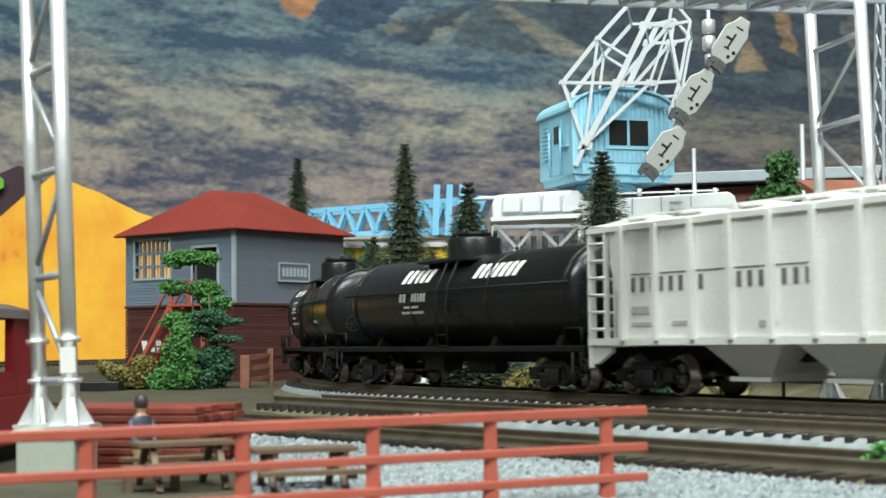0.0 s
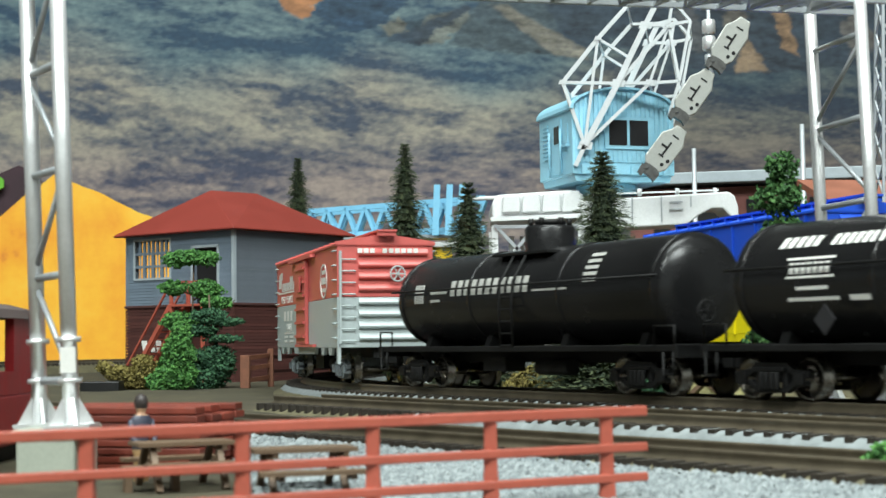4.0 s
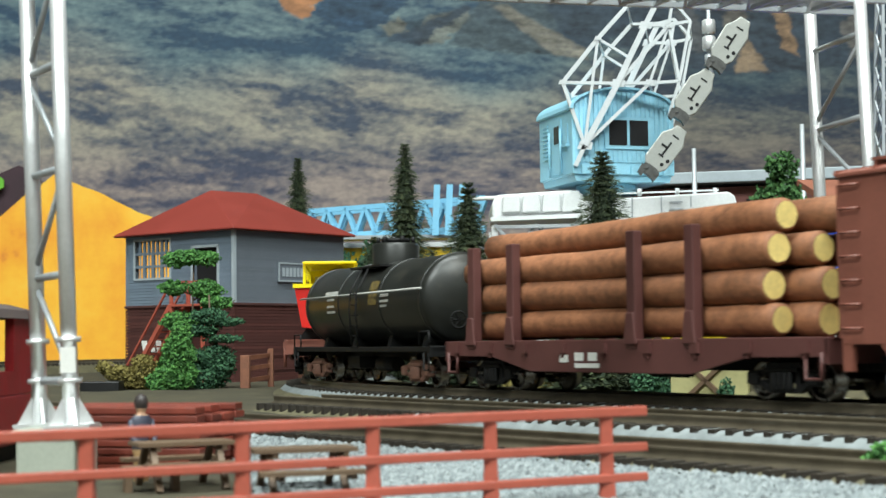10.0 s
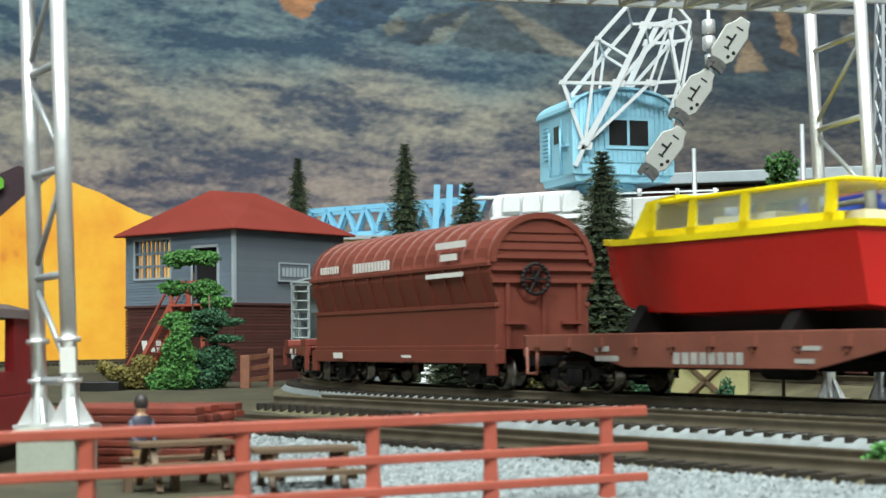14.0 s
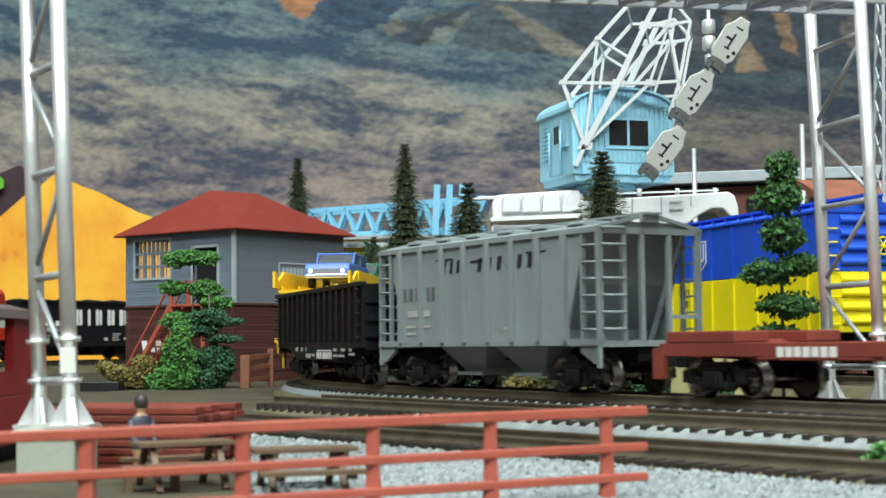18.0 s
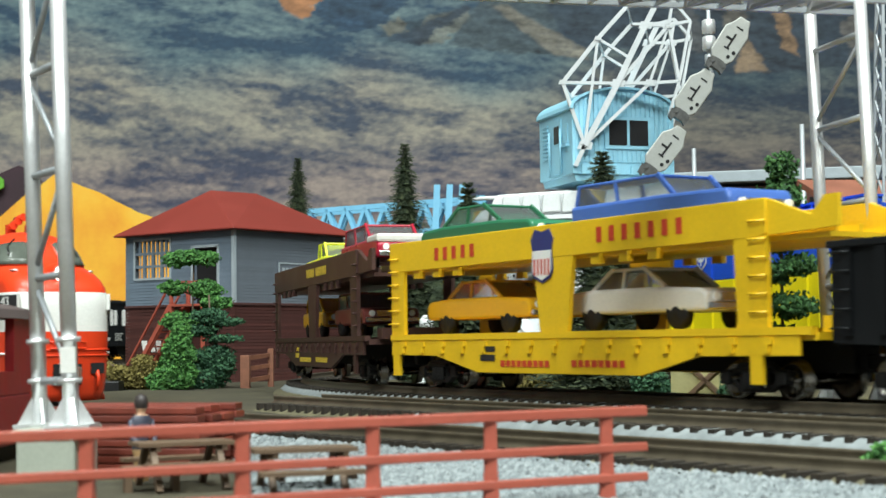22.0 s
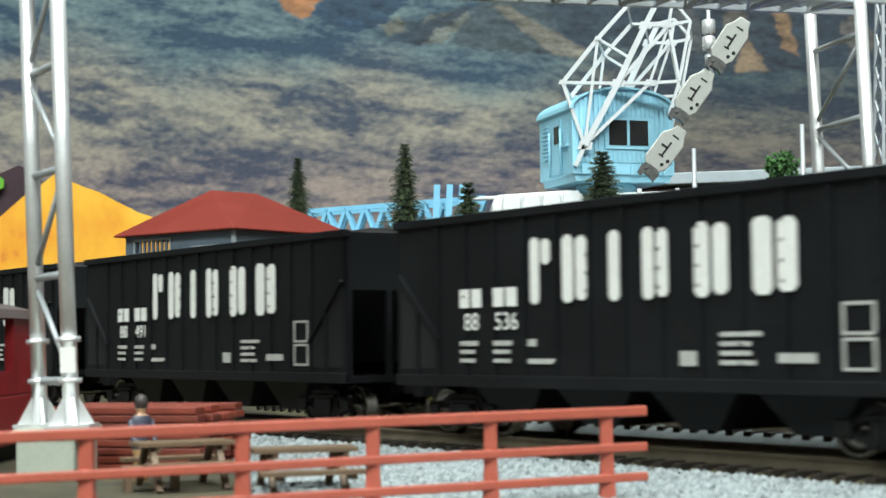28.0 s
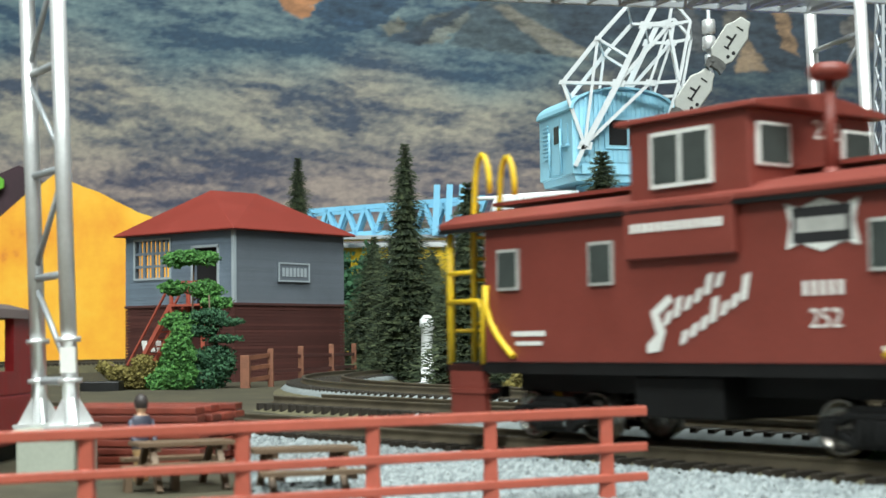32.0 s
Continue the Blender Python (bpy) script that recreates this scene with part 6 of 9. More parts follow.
part("cradle", _box_bm(-15, 15, 4, 40, -31, -14), M["silver_dim"], dr)

gt = thing("crane_portal", "white and silver portal of a yard crane with braced legs", "crane portal", at=(0, 0, 0.78))
gt.scale = (0.945, 0.945, 0.945)
bm = bm_()
prism(bm, [(66, 66.5), (66, 80.5), (136, 84), (139, 82), (140.5, 77), (141, 67), (138, 67), (137, 72), (133, 76), (128, 76), (122, 73), (116, 68.5)], 742, 766, "y")
part("front_beam", bm, M["crane_white"], gt, "white cross beam with rounded end", bevel=0.8)
for x in (78, 90, 104, 118):
    part("beam_rib", _box_bm(x - 0.3, x + 0.3, 741.5, 742, 70 if x < 110 else 77, 82), M["silver_dim"], gt)
for z in (75.5, 79):
    part("grab_rail", _box_bm(108, 114, 740.8, 741.4, z, z + 0.6), M["silver_dim"], gt)
bm = bm_()
bar(bm, (70, 752, 84.2), (134, 757, 86.2), 0.8)
part("top_rail", bm, M["crane_white"], gt)
for x in (94, 112, 130):
    bm = bm_()
    rod(bm, (x, 744, 82.5), (x, 744, 86), 1.1, n=10)
    part("lifting_eye", bm, M["crane_white"], gt)
bm = bm_()
prism(bm, [(24, 72), (23.5, 80), (26, 84.5), (62, 86.5), (68, 84.5), (68, 74)], 750, 800, "y")
part("left_beam", bm, M["crane_white"], gt, bevel=1.5)
for i in range(4):
    x = 28.5 + 9.6 * i
    bm = bm_()
    prism(bm, [(x, 75.5), (x + 8.9, 76.0), (x + 8.4, 84.6 + 0.5 * i), (x + 0.6, 83.8 + 0.5 * i)], 747.6, 749.9, "y")
    part("beam_panel", bm, M["crane_white"], gt, bevel=0.6)
bm = bm_()
bar(bm, (23, 748.6, 72.6), (68, 746.6, 73.8), 1.6, 2.0)
part("beam_rail", bm, M["crane_white"], gt)
bm = bm_()
rod(bm, (14, 760, 83.5), (40, 760, 84.5), 1.0, n=10)
part("pipe", bm, M["crane_white"], gt)
for x, y in ((25, 752), (66, 745), (25, 798), (66, 798), (137, 745), (137, 766)):
    bm = bm_()
    box(bm, x - 1.5, x + 1.5, y - 1.5, y + 1.5, -7, 70)
    part("leg", bm, M["crane_white"], gt)
for a, b in (((25, 750, 70), (45, 750, 48)), ((45, 750, 48), (66, 746, 70)), ((25, 750, 46), (45, 750, 70)), ((66, 746, 46), (45, 750, 70)), ((25, 750, 46), (66, 746, 46)), ((25, 750, 69), (66, 746, 69)), ((25, 750, 46), (45, 750, 20)), ((66, 746, 46), (45, 750, 20)), ((25, 750, 20), (66, 746, 20))):
    bm = bm_()
    bar(bm, a, b, 1.6)
    part("brace", bm, M["silver_dim"], gt)
for i in range(6):
    bm = bm_()
    rod(bm, (34 + 5.5 * i, 775, -7), (34 + 5.5 * i, 775, 66), 1.4, n=8)
    part("pipe_post", bm, M["crane_white"], gt)
part("deck", _box_bm(70, 138, 768, 802, 81.0, 82.2), M["silver_dim"], gt)

# crane cab
cb = thing("crane_cab", "sky-blue grooved crane cab with arched roof and dark window", "crane cab", at=(76.5, 727.6, 86.5), rz=17)
W2, D2, Zb, Ze = 25.0, 21.0, 2.5, 32.0
bm = bm_()
prism(bm, [(-W2, Zb), (W2, Zb), (W2, Ze)] + [(W2 * math.cos(a), Ze + 9.5 * math.sin(a)) for a in np.linspace(0.12, math.pi - 0.12, 13)] + [(-W2, Ze)], -D2, D2, "y")
part("body", bm, M["crane_blue"], cb, bevel=0.3)
bm = bm_()
prism(bm, [((W2 + 1.3) * math.cos(a), Ze + 10.4 * math.sin(a)) for a in np.linspace(0.0, math.pi, 17)] + [((W2 + 0.2) * math.cos(a), Ze - 0.4 + 9.8 * math.sin(a)) for a in np.linspace(math.pi, 0.0, 17)], -D2 - 1.6, D2 + 1, "y")
part("roof", bm, M["crane_blue"], cb)
for i in range(21):
    x = -23 + 2.3 * i
    top = Ze + 9.5 * math.sqrt(max(0.0, 1 - (x / W2) ** 2)) - 1.2
    for za, zb in (((Zb + 5.5, 13.5) if -10 < x < 14 else (Zb + 5.5, top)), ((29.0, top) if -10 < x < 14 else (0, 0))):
        if zb > za:
            part("groove_strip", _box_bm(x - 0.75, x + 0.75, -D2 - 0.5, -D2, za, zb), M["crane_blue"], cb)
fr = part("window_frame", _box_bm(-9.5, 13.5, -D2 - 1.0, -D2 - 0.02, 14, 28.8), M["crane_blue"], cb)
for a, b in ((-7.5, 1.2), (2.6, 11.6)):
    part("pane", _box_bm(a, b, -D2 - 1.25, -D2 - 1.0, 15.8, 27.2), M["dark_void"], fr, "dark window pane")
for i in range(6):
    x = -20 + 8 * i
    part("base_rib", _box_bm(x - 1, x + 1, -D2 - 1.4, -D2, 2.5, 6.5), M["crane_blue"], cb)
bm = bm_()
prism(bm, [(-W2 + 1, 2.5), (W2 - 1, 2.5), (W2 - 2, -0.6), (-W2 + 2, -0.6)], -D2 + 1, D2 - 1, "y")
part("skirt", bm, M["crane_blue"], cb)
bm = bm_()
rod(bm, (0, 0, -5), (0, 0, 0), 14, n=32)
part("turntable", bm, M["crane_blue"], cb)
for i in range(9):
    part("louvre", _box_bm(-W2 - 0.6, -W2, 9, 16, 12 + 1.9 * i, 13.1 + 1.9 * i), M["crane_blue"], cb)
dd = part("door", _box_bm(-W2 - 0.7, -W2, -8, 2, 4, 29), M["crane_blue"], cb)
part("door_window", _box_bm(-W2 - 0.9, -W2 - 0.7, -6, 0, 18, 26), M["tint"], dd)
for y in (-10, 4):
    bm = bm_()
    rod(bm, (-W2 - 1.6, y, 3), (-W2 - 1.6, y, 24), 0.5, n=6)
    part("grab_rail", bm, M["crane_blue"], cb)
part("side_window", _box_bm(-W2 - 0.5, -W2, -16, -11, 17, 26), M["crane_blue"], cb, "closed sky-blue shutter", bevel=0.3)
part("side_sill", _box_bm(-W2 - 1.6, -W2, -17, -10, 15.6, 16.6), M["crane_blue"], cb)

# crane boom: two plane frames, tied
bo = thing("crane_boom", "silver riveted lattice boom of the yard crane", "crane boom")
N = {"foot": (60.8, 92.3), "plate": (65.2, 101.5), "knee": (55.7, 130.2), "up": (71.9, 150), "top": (85.5, 164.8), "apex": (98.2, 165), "g1": (80.5, 129.5), "g2": (93.4, 155.7), "mid": (86.0, 141.0),
     "m1": (95, 129.5), "m2": (104, 155.7), "r1": (108.3, 130.2), "r2": (103.5, 115), "r3": (113.8, 157.4), "t2": (106, 167), "low": (66.5, 103)}
EDGES = [("foot", "plate", 2.6), ("plate", "g1", 3.5), ("g1", "mid", 3.5), ("mid", "g2", 3.4), ("g2", "apex", 3.2), ("knee", "up", 2.5), ("up", "top", 2.4), ("top", "apex", 1.8), ("knee", "plate", 2.1), ("plate", "up", 1.7), ("knee", "g1", 1.8),
         ("g1", "m1", 1.8), ("m1", "r1", 1.8), ("g2", "m2", 1.7), ("m2", "r3", 1.8), ("up", "mid", 1.6), ("low", "m1", 2.0), ("g1", "m2", 2.2), ("m1", "m2", 1.5), ("m2", "r1", 1.8), ("r1", "r2", 1.8), ("r1", "r3", 1.7), ("m2", "t2", 1.7), ("r3", "t2", 1.6), ("apex", "t2", 1.8)]
for dy, dx in ((700.0, -1.0), (742.0, 6.0)):
    for n_, (a, b, wd) in enumerate(EDGES):
        bm = bm_()
        yb = dy + 0.07 * (n_ % 7)
        bar(bm, (N[a][0] + dx, yb, N[a][1]), (N[b][0] + dx, yb, N[b][1]), wd * (1 + 0.012 * n_), wd * 0.75)
        part("lattice_bar", bm, M["boom_silver"], bo)
    for g, gw in (("g1", 3.4), ("g2", 3.2), ("m1", 2.8), ("m2", 3.0), ("plate", 3.6), ("up", 1.8), ("knee", 2.0)):
        bm = bm_()
        x, z = N[g]
        prism(bm, [(x + dx - gw, z - gw * 0.45), (x + dx + gw * 0.8, z - gw * 0.55), (x + dx + gw, z + gw * 0.35), (x + dx - gw * 0.6, z + gw * 0.55)], dy - 1.3, dy - 0.9)
        gu = part("gusset", bm, M["boom_silver"], bo, "riveted gusset plate")
        if gw > 2.5:
            for i in range(3):
                for jj in range(2):
                    bm = bm_()
                    rod(bm, (x + dx - 1.6 + 1.6 * i, dy - 1.3, z - 0.6 + 1.2 * jj), (x + dx - 1.6 + 1.6 * i, dy - 1.55, z - 0.6 + 1.2 * jj), 0.28, n=6)
                    part("rivet", bm, M["boom_silver"], gu)
for g in ("foot", "knee", "up", "top", "g1", "g2", "m1", "m2", "r3"):
    bm = bm_()
    bar(bm, (N[g][0] - 1, 700.5, N[g][1]), (N[g][0] + 6, 741.5, N[g][1]), 0.8)
    part("cross_tie", bm, M["boom_silver"], bo)

cw = thing("hoist_block", "pair of silver hoist cylinders hung from the boom", "hoist", at=(120, 694, 0))
for z, r in ((153.5, 3.0), (146, 3.0)):
    bm = bm_()
    lathe(bm, [(0, -3.2), (r - 0.5, -3.2), (r, -2.6), (r, 2.6), (r - 0.5, 3.2), (0, 3.2)], (0, 0, z), "z", 20)
    part("cylinder", bm, M["silver"], cw)
bm = bm_()
path_rod(bm, [(0, 0, 172), (0, 0, 140), (1, 0, 132), (-3, 0, 120)], 0.9, 8)
rod(bm, (0, 0, 136), (0, 0, 141), 2.0, n=12)
part("hoist_chain", bm, M["silver_dim"], cw)

M["knuckle"] = paint("dark_knuckle_metal", (0.10, 0.10, 0.095), 0.45, 0.3, 3, metal=0.4)
for i, (x, z, an) in enumerate(((127.6, 144.8, -56), (111.2, 122.2, -55), (98.0, 97.4, -52))):
    gp = thing("grapple_plate", "grey etched metal grapple plate with dark slots, hung in a chain", "grapple", "grapple chain", at=(x, 684, z))
    gp.rotation_euler = (0, radians(an), 0)
    gp.scale = (0.9, 0.9, 0.86)
    bm = bm_()
    prism(bm, [(-11, -4.5), (-8, -6.6), (6, -6.8), (10, -4.5), (13.2, -3.5), (13.2, 2.5), (9.5, 4.0), (6, 6.6), (-8, 6.4), (-11, 4.2)], -1.3, 1.3)
    pl = part("plate", bm, M["grapple"], gp, bevel=0.5)
    # slots and holes are dark pieces laid on the plate, their shade painted
    for b in ((-3.4, 4.4, -0.9, 0.1), (0.4, 1.5, 0.1, 3.2), (-4.2, -3.4, -1.6, 1.4), (7.4, 8.1, -2.4, 1.4)):
        part("slot", _box_bm(b[0], b[1], -1.5, -1.28, b[2], b[3]), M["dark_void"], pl)
    for hx, hz in ((-7.2, -3.2), (-4.2, -4.6)):
        bm = bm_()
        rod(bm, (hx, -1.25, hz), (hx, -1.5, hz), 0.95, n=14)
        part("hole", bm, M["dark_void"], pl)
    bm = bm_()
    box(bm, -15.5, -10.5, -2.2, 2.2, -3.0, 2.4)
    prism(bm, [(-16.5, -5.0), (-12.6, -5.4), (-11.4, -2.6), (-15.0, -1.6)], -2.8, 1.4)
    prism(bm, [(-17.5, 1.8), (-13.0, 2.0), (-12.4, 5.2), (-16.8, 4.4)], -2.8, 1.4)
    rod(bm, (-12.5, -3, -3.6), (-12.5, 3, -3.6), 1.5, n=12)
    rod(bm, (-12.5, -3, 3.0), (-12.5, 3, 3.0), 1.5, n=12)
    part("knuckle", bm, M["knuckle"], gp)

# far side: pale blue truss, yellow shed, brick works, masts
tb = thing("truss_bridge", "pale blue deck truss bridge on piers in the distance", "bridge")
a0, b0 = Vector((-112, 1310, 104)), Vector((34, 1240, 104))
for o in (0, 30):
    off = Vector((0, o, 0))
    for z in (0, 22):
        bm = bm_()
        bar(bm, a0 + off + Vector((0, 0, z * 0.95)), b0 + off + Vector((0, 0, z * 1.1)), 3.2, 4.0)
        part("chord", bm, M["truss_blue"], tb)
    nv = 9
    for i in range(nv):
        p, q = a0.lerp(b0, i / nv) + off, a0.lerp(b0, (i + 1) / nv) + off
        m = (p + q) / 2
        for s, e in ((p + Vector((0, 0, 22)), m), (m, q + Vector((0, 0, 22)))):
            bm = bm_()
            bar(bm, s, e, 4.4, 3.0)
            part("web", bm, M["truss_blue"], tb)
for x, y in ((-100, 1320), (-40, 1295), (26, 1262)):
    part("pier", _box_bm(x - 5, x + 5, y - 8, y + 24, -8, 104), M["silver_dim"], tb)
part("bridge_deck", _box_bm(-112, 34, 1262, 1290, 98, 101), M["silver_dim"], tb)
for x in (-6, 4, 14):
    bm = bm_()
    bar(bm, (x, 1230, 98), (x + 2, 1230, 138), 5.0, 4.0)
    part("post", bm, M["truss_blue"], tb)
sh = thing("yellow_shed", "orange-yellow shed with pale roof below the truss bridge", "building", at=(-42, 1365, -8))
part("wall", _box_bm(-48, 50, -20, 20, 0, 104), M["yellow"], sh)
part("roof", _box_bm(-52, 54, -24, 24, 104, 108), M["crane_white"], sh)
for i in range(4):
    part("window", _box_bm(-30 + 18 * i, -20 + 18 * i, -20.8, -20, 82, 94), M["dark_void"], sh)

bw = thing("brick_works", "low red-brown brick works with pale flat roof", "building", at=(205, 980, -8), rz=-14)
M["works_brick"] = paint("works_brick", (0.16, 0.055, 0.045), 0.7, 0.2, 12)
part("wall", _box_bm(-85, 95, -20, 40, 0, 116), M["works_brick"], bw)
part("roof", _box_bm(-92, 102, -30, 46, 118, 125), M["trim_grey"], bw, bevel=0.6)
for i in range(8):
    wn = part("window", _box_bm(-70 + 19 * i, -60 + 19 * i, -20.9, -20, 84, 108), M["dark_void"], bw)
    part("sill", _box_bm(-71 + 19 * i, -59 + 19 * i, -22, -20, 82.4, 84), M["crane_white"], wn)
part("doorway", _box_bm(-48, -30, -21.2, -20, 60, 110), M["dark_void"], bw)
or_ = thing("orange_shed", "low shed with faded orange roof and white gutter", "building", at=(205, 690, -8), rz=10)
part("wall", _box_bm(-32, 70, -20, 30, 0, 72), M["works_brick"], or_)
bm = bm_()
prism(bm, [(-26, 70), (36, 92), (36, 95), (-26, 73)], -36, 75, "x")
part("roof", bm, paint("faded_orange_roof", (0.27, 0.10, 0.06), 0.6, 0.15, 14), or_)
part("gutter", _box_bm(-37, 76, -30, -26, 69, 73), M["crane_white"], or_)
for x, y, z1, r in ((111.5, 900, 132, 2.2), (199, 860, 140, 2.2), (190, 865, 122, 1.5)):
    ms = thing("mast", "plain pale grey tapering mast behind the yard", "mast", "masts", at=(x * 1.0 + (34 if x < 120 else 0), y, -8))
    bm = bm_()
    rod(bm, (0, 0, 0), (0, 0, z1), r, r * 0.55, n=12)
    part("pole", bm, M["silver_dim"], ms)
lt = thing("lattice_mast", "grey steel lattice mast at the back of the yard", "mast", at=(163, 560, -8))
for x, y in ((-9, -9), (9, -9), (9, 9), (-9, 9)):
    bm = bm_()
    bar(bm, (x, y, 0), (x * 0.35, y * 0.35, 175), 1.0)
    part("leg", bm, M["silver_dim"], lt)
for i in range(14):
    za, zb = 12.0 * i, 12.0 * (i + 1)
    ka, kb = 1 - 0.65 * za / 175, 1 - 0.65 * zb / 175
    for (p, q) in (((-9, -9), (9, -9)), ((-9, -9), (-9, 9)), ((9, -9), (9, 9))):
        bm = bm_()
        bar(bm, (p[0] * ka, p[1] * ka, za), (q[0] * kb, q[1] * kb, zb), 0.6)
        bar(bm, (q[0] * ka, q[1] * ka, za), (p[0] * kb, p[1] * kb, zb), 0.6)
        part("brace", bm, M["silver_dim"], lt)
wp = thing("white_post", "white post on a plate beside the curve", "post", at=(-8, 742, -6))
bm = bm_()
loft(bm, [[(r * math.cos(a), r * math.sin(a), z) for a in [6.283 * i / 12 for i in range(12)]] for z, r in ((0, 5), (1, 4.6), (1.4, 3.2), (26, 2.8), (27, 3.6), (31, 3.4), (33, 1.5))])
part("post", bm, M["crane_white"], wp)
gp = thing("braced_panel", "pale yellow wooden panel with crossed braces", "panel", at=(84, 500, -6.5), rz=-40)
part("panel", _box_bm(-14, 14, 0, 1.2, 0, 15), paint("pale_yellow_wood", (0.45, 0.42, 0.2), 0.6, 0.15, 6), gp)
for a, b in (((-9, 1), (7, 14)), ((-9, 14), (7, 1))):
    bm = bm_()
    bar(bm, (a[0], -0.5, a[1]), (b[0], -0.5, b[1]), 1.0, 1.4)
    part("brace", bm, M["wood"], gp)

# ---- the far freight train, front to rear ----


car, h, w = covered_hopper("white two-bay covered hopper car with worn black lettering", LINE_A, 244, 104, "white_car", 9, 44.0)
bars(row_of(-52, -22, 26.0, 29.6, 8, 0.42) + row_of(-16, 14, 26.0, 29.6, 8, 0.42) + [(-52, 14, 30.3, 30.6)], M["letter_grey"], car, -w - 0.12)
bars([(-52, -45, 20.6, 22.4), (-52, -44, 17.6, 18.4), (-36, -30, 17.6, 18.6), (-5, 1, 16.8, 18.2), (40, 52, 21.5, 22.6), (40, 52, 19.0, 20.0)], M["letter_dim"], car, -w - 0.15)
bm = bm_()
rod(bm, (45, -w - 0.1, 33), (45, -w - 0.4, 33), 5.2, n=28)
part("round_emblem", bm, M["letter_blue"], car, "navy round emblem")
bm = bm_()
rod(bm, (45, -w - 0.4, 33), (45, -w - 0.5, 33), 3.7, n=24)
part("emblem_field", bm, M["letter_dim"], car)
bars([(39.5, 50.5, 31.6, 34.4)], M["letter_blue"], car, -w - 0.55)

car, h = tank_car("glossy black tank car with slanted white lettering", LINE_A, 101, -53, "black_tank", 14.2, 27.0, 8.6, 5.6, dome_x=-6.5)
curved_bars(row_of(-32, -12, 33.0, 37.2, 5, 0.68, 0.35) + row_of(14, 40, 33.0, 37.2, 7, 0.68, 0.35), car, 14.2, 27.0, "letter_white", "slanted white lettering blocks")
curved_bars(row_of(-31, -26, 27.0, 29.6, 2, 0.7) + row_of(-23, -13, 27.0, 29.6, 5, 0.7) + [(-28, -18, 25.0, 25.7), (-30, -15, 23.2, 24.0)], car, 14.2, 27.0, "letter_dim")
car, h = tank_car("black tank car with small white lettering", LINE_A, -56, -209, "black_tank", 14.1, 26.8, 7.6, 5.8)
curved_bars(row_of(-53, -40, 34.2, 36.6, 5, 0.7, 0.3) + row_of(-37, -21, 34.2, 36.6, 7, 0.7, 0.3) + [(-49, -34, 31.3, 31.8), (-49, -34, 27.2, 27.7)] + row_of(-48, -35, 28.2, 30.7, 7, 0.7) + [(-46, -36, 24.6, 25.4), (-49, -33, 22.2, 23.0), (-30, -24, 22.0, 23.2), (22, 32, 22.0, 23.0)], car, 14.1, 26.8, "letter_white", "small white lettering")
bm = bm_()
prism(bm, [(-35, 14.6), (-31.8, 18.0), (-35, 21.4), (-38.2, 18.0)], -16.3, -16.0)
part("placard", bm, M["letter_black"], car, "dark diamond placard")
car, h = tank_car("black tank car with pale stencilled lettering", LINE_A, -218, -372, "black_tank", 14.0, 27.1, 7.4, 6.2)
curved_bars(row_of(-34, 10, 28.0, 32.6, 11, 0.66), car, 14.0, 27.1, "letter_dim", "pale stencilled lettering blocks")
curved_bars(row_of(-56, -50, 29.5, 32.0, 4, 0.8) + row_of(-56, -50, 26.2, 28.7, 4, 0.8) + [(-46, -36, 28.8, 29.6), (-46, -40, 26.4, 27.2), (11, 28, 28.0, 28.6)] + [(35, 41, 36.5 - 1.7 * i, 37.4 - 1.7 * i) for i in range(5)], car, 14.0, 27.1, "letter_dim")

car, h, w = boxcar("salmon-red and pale grey boxcar with white script", LINE_A, -397.6, -540.1, "pm_grey", "pm_red", 30.0, "truck_grey", 1.0)
bars([(-65, -58, 37.5, 43.5, 0.3), (-61, -55, 41, 44, 0.3)] + [(-56 + 4.1 * i, -53.0 + 4.1 * i, 36.0, 39.4 + (2.2 if i in (5, 6) else 0), 0.3) for i in range(8)] + [(-66, -24, 35.0, 35.7, 0.06)], M["letter_white"], car, -w - 0.1, label="flowing white script")
words("FREIGHT SERVICE", 3.1, M["letter_white"], car, (-43, -w - 0.08, 32.3), stretch=0.95)
bars(row_of(-51, -25, 23.6, 27.6, 3, 0.55), M["letter_white"], car, -w - 0.1)
words("174475", 3.4, M["letter_white"], car, (-38, -w - 0.08, 20.6))
bars([(-50, -26, 18.3, 18.8), (-50, -41, 16.6, 17.6), (-36, -26, 16.6, 17.6), (-50, -43, 14.8, 15.8), (-36, -26, 14.8, 15.8)], M["letter_white"], car, -w - 0.1)
bm = bm_()
for i in range(28):
    a, b = 6.283 * i / 28, 6.283 * (i + 1) / 28
    bar(bm, (45 + 6.4 * math.cos(a), -w - 0.15, 36.5 + 5.9 * math.sin(a)), (45 + 6.4 * math.cos(b), -w - 0.15, 36.5 + 5.9 * math.sin(b)), 0.3, 0.6)
part("oval_emblem", bm, M["letter_white"], car, "white oval ring emblem")
bars([(41.5, 48.5, 39.0, 40.4), (40.6, 49.4, 35.4, 37.8), (41.5, 48.5, 32.6, 34.0)], M["letter_white"], car, -w - 0.1)
for i in range(10):
    if i != 3:
        part("end_number_bar", _box_bm(h + 1.25, h + 1.35, -10 + 2.2 * i, -8.4 + 2.2 * i, 45.2, 46.8), M["letter_white"], car)

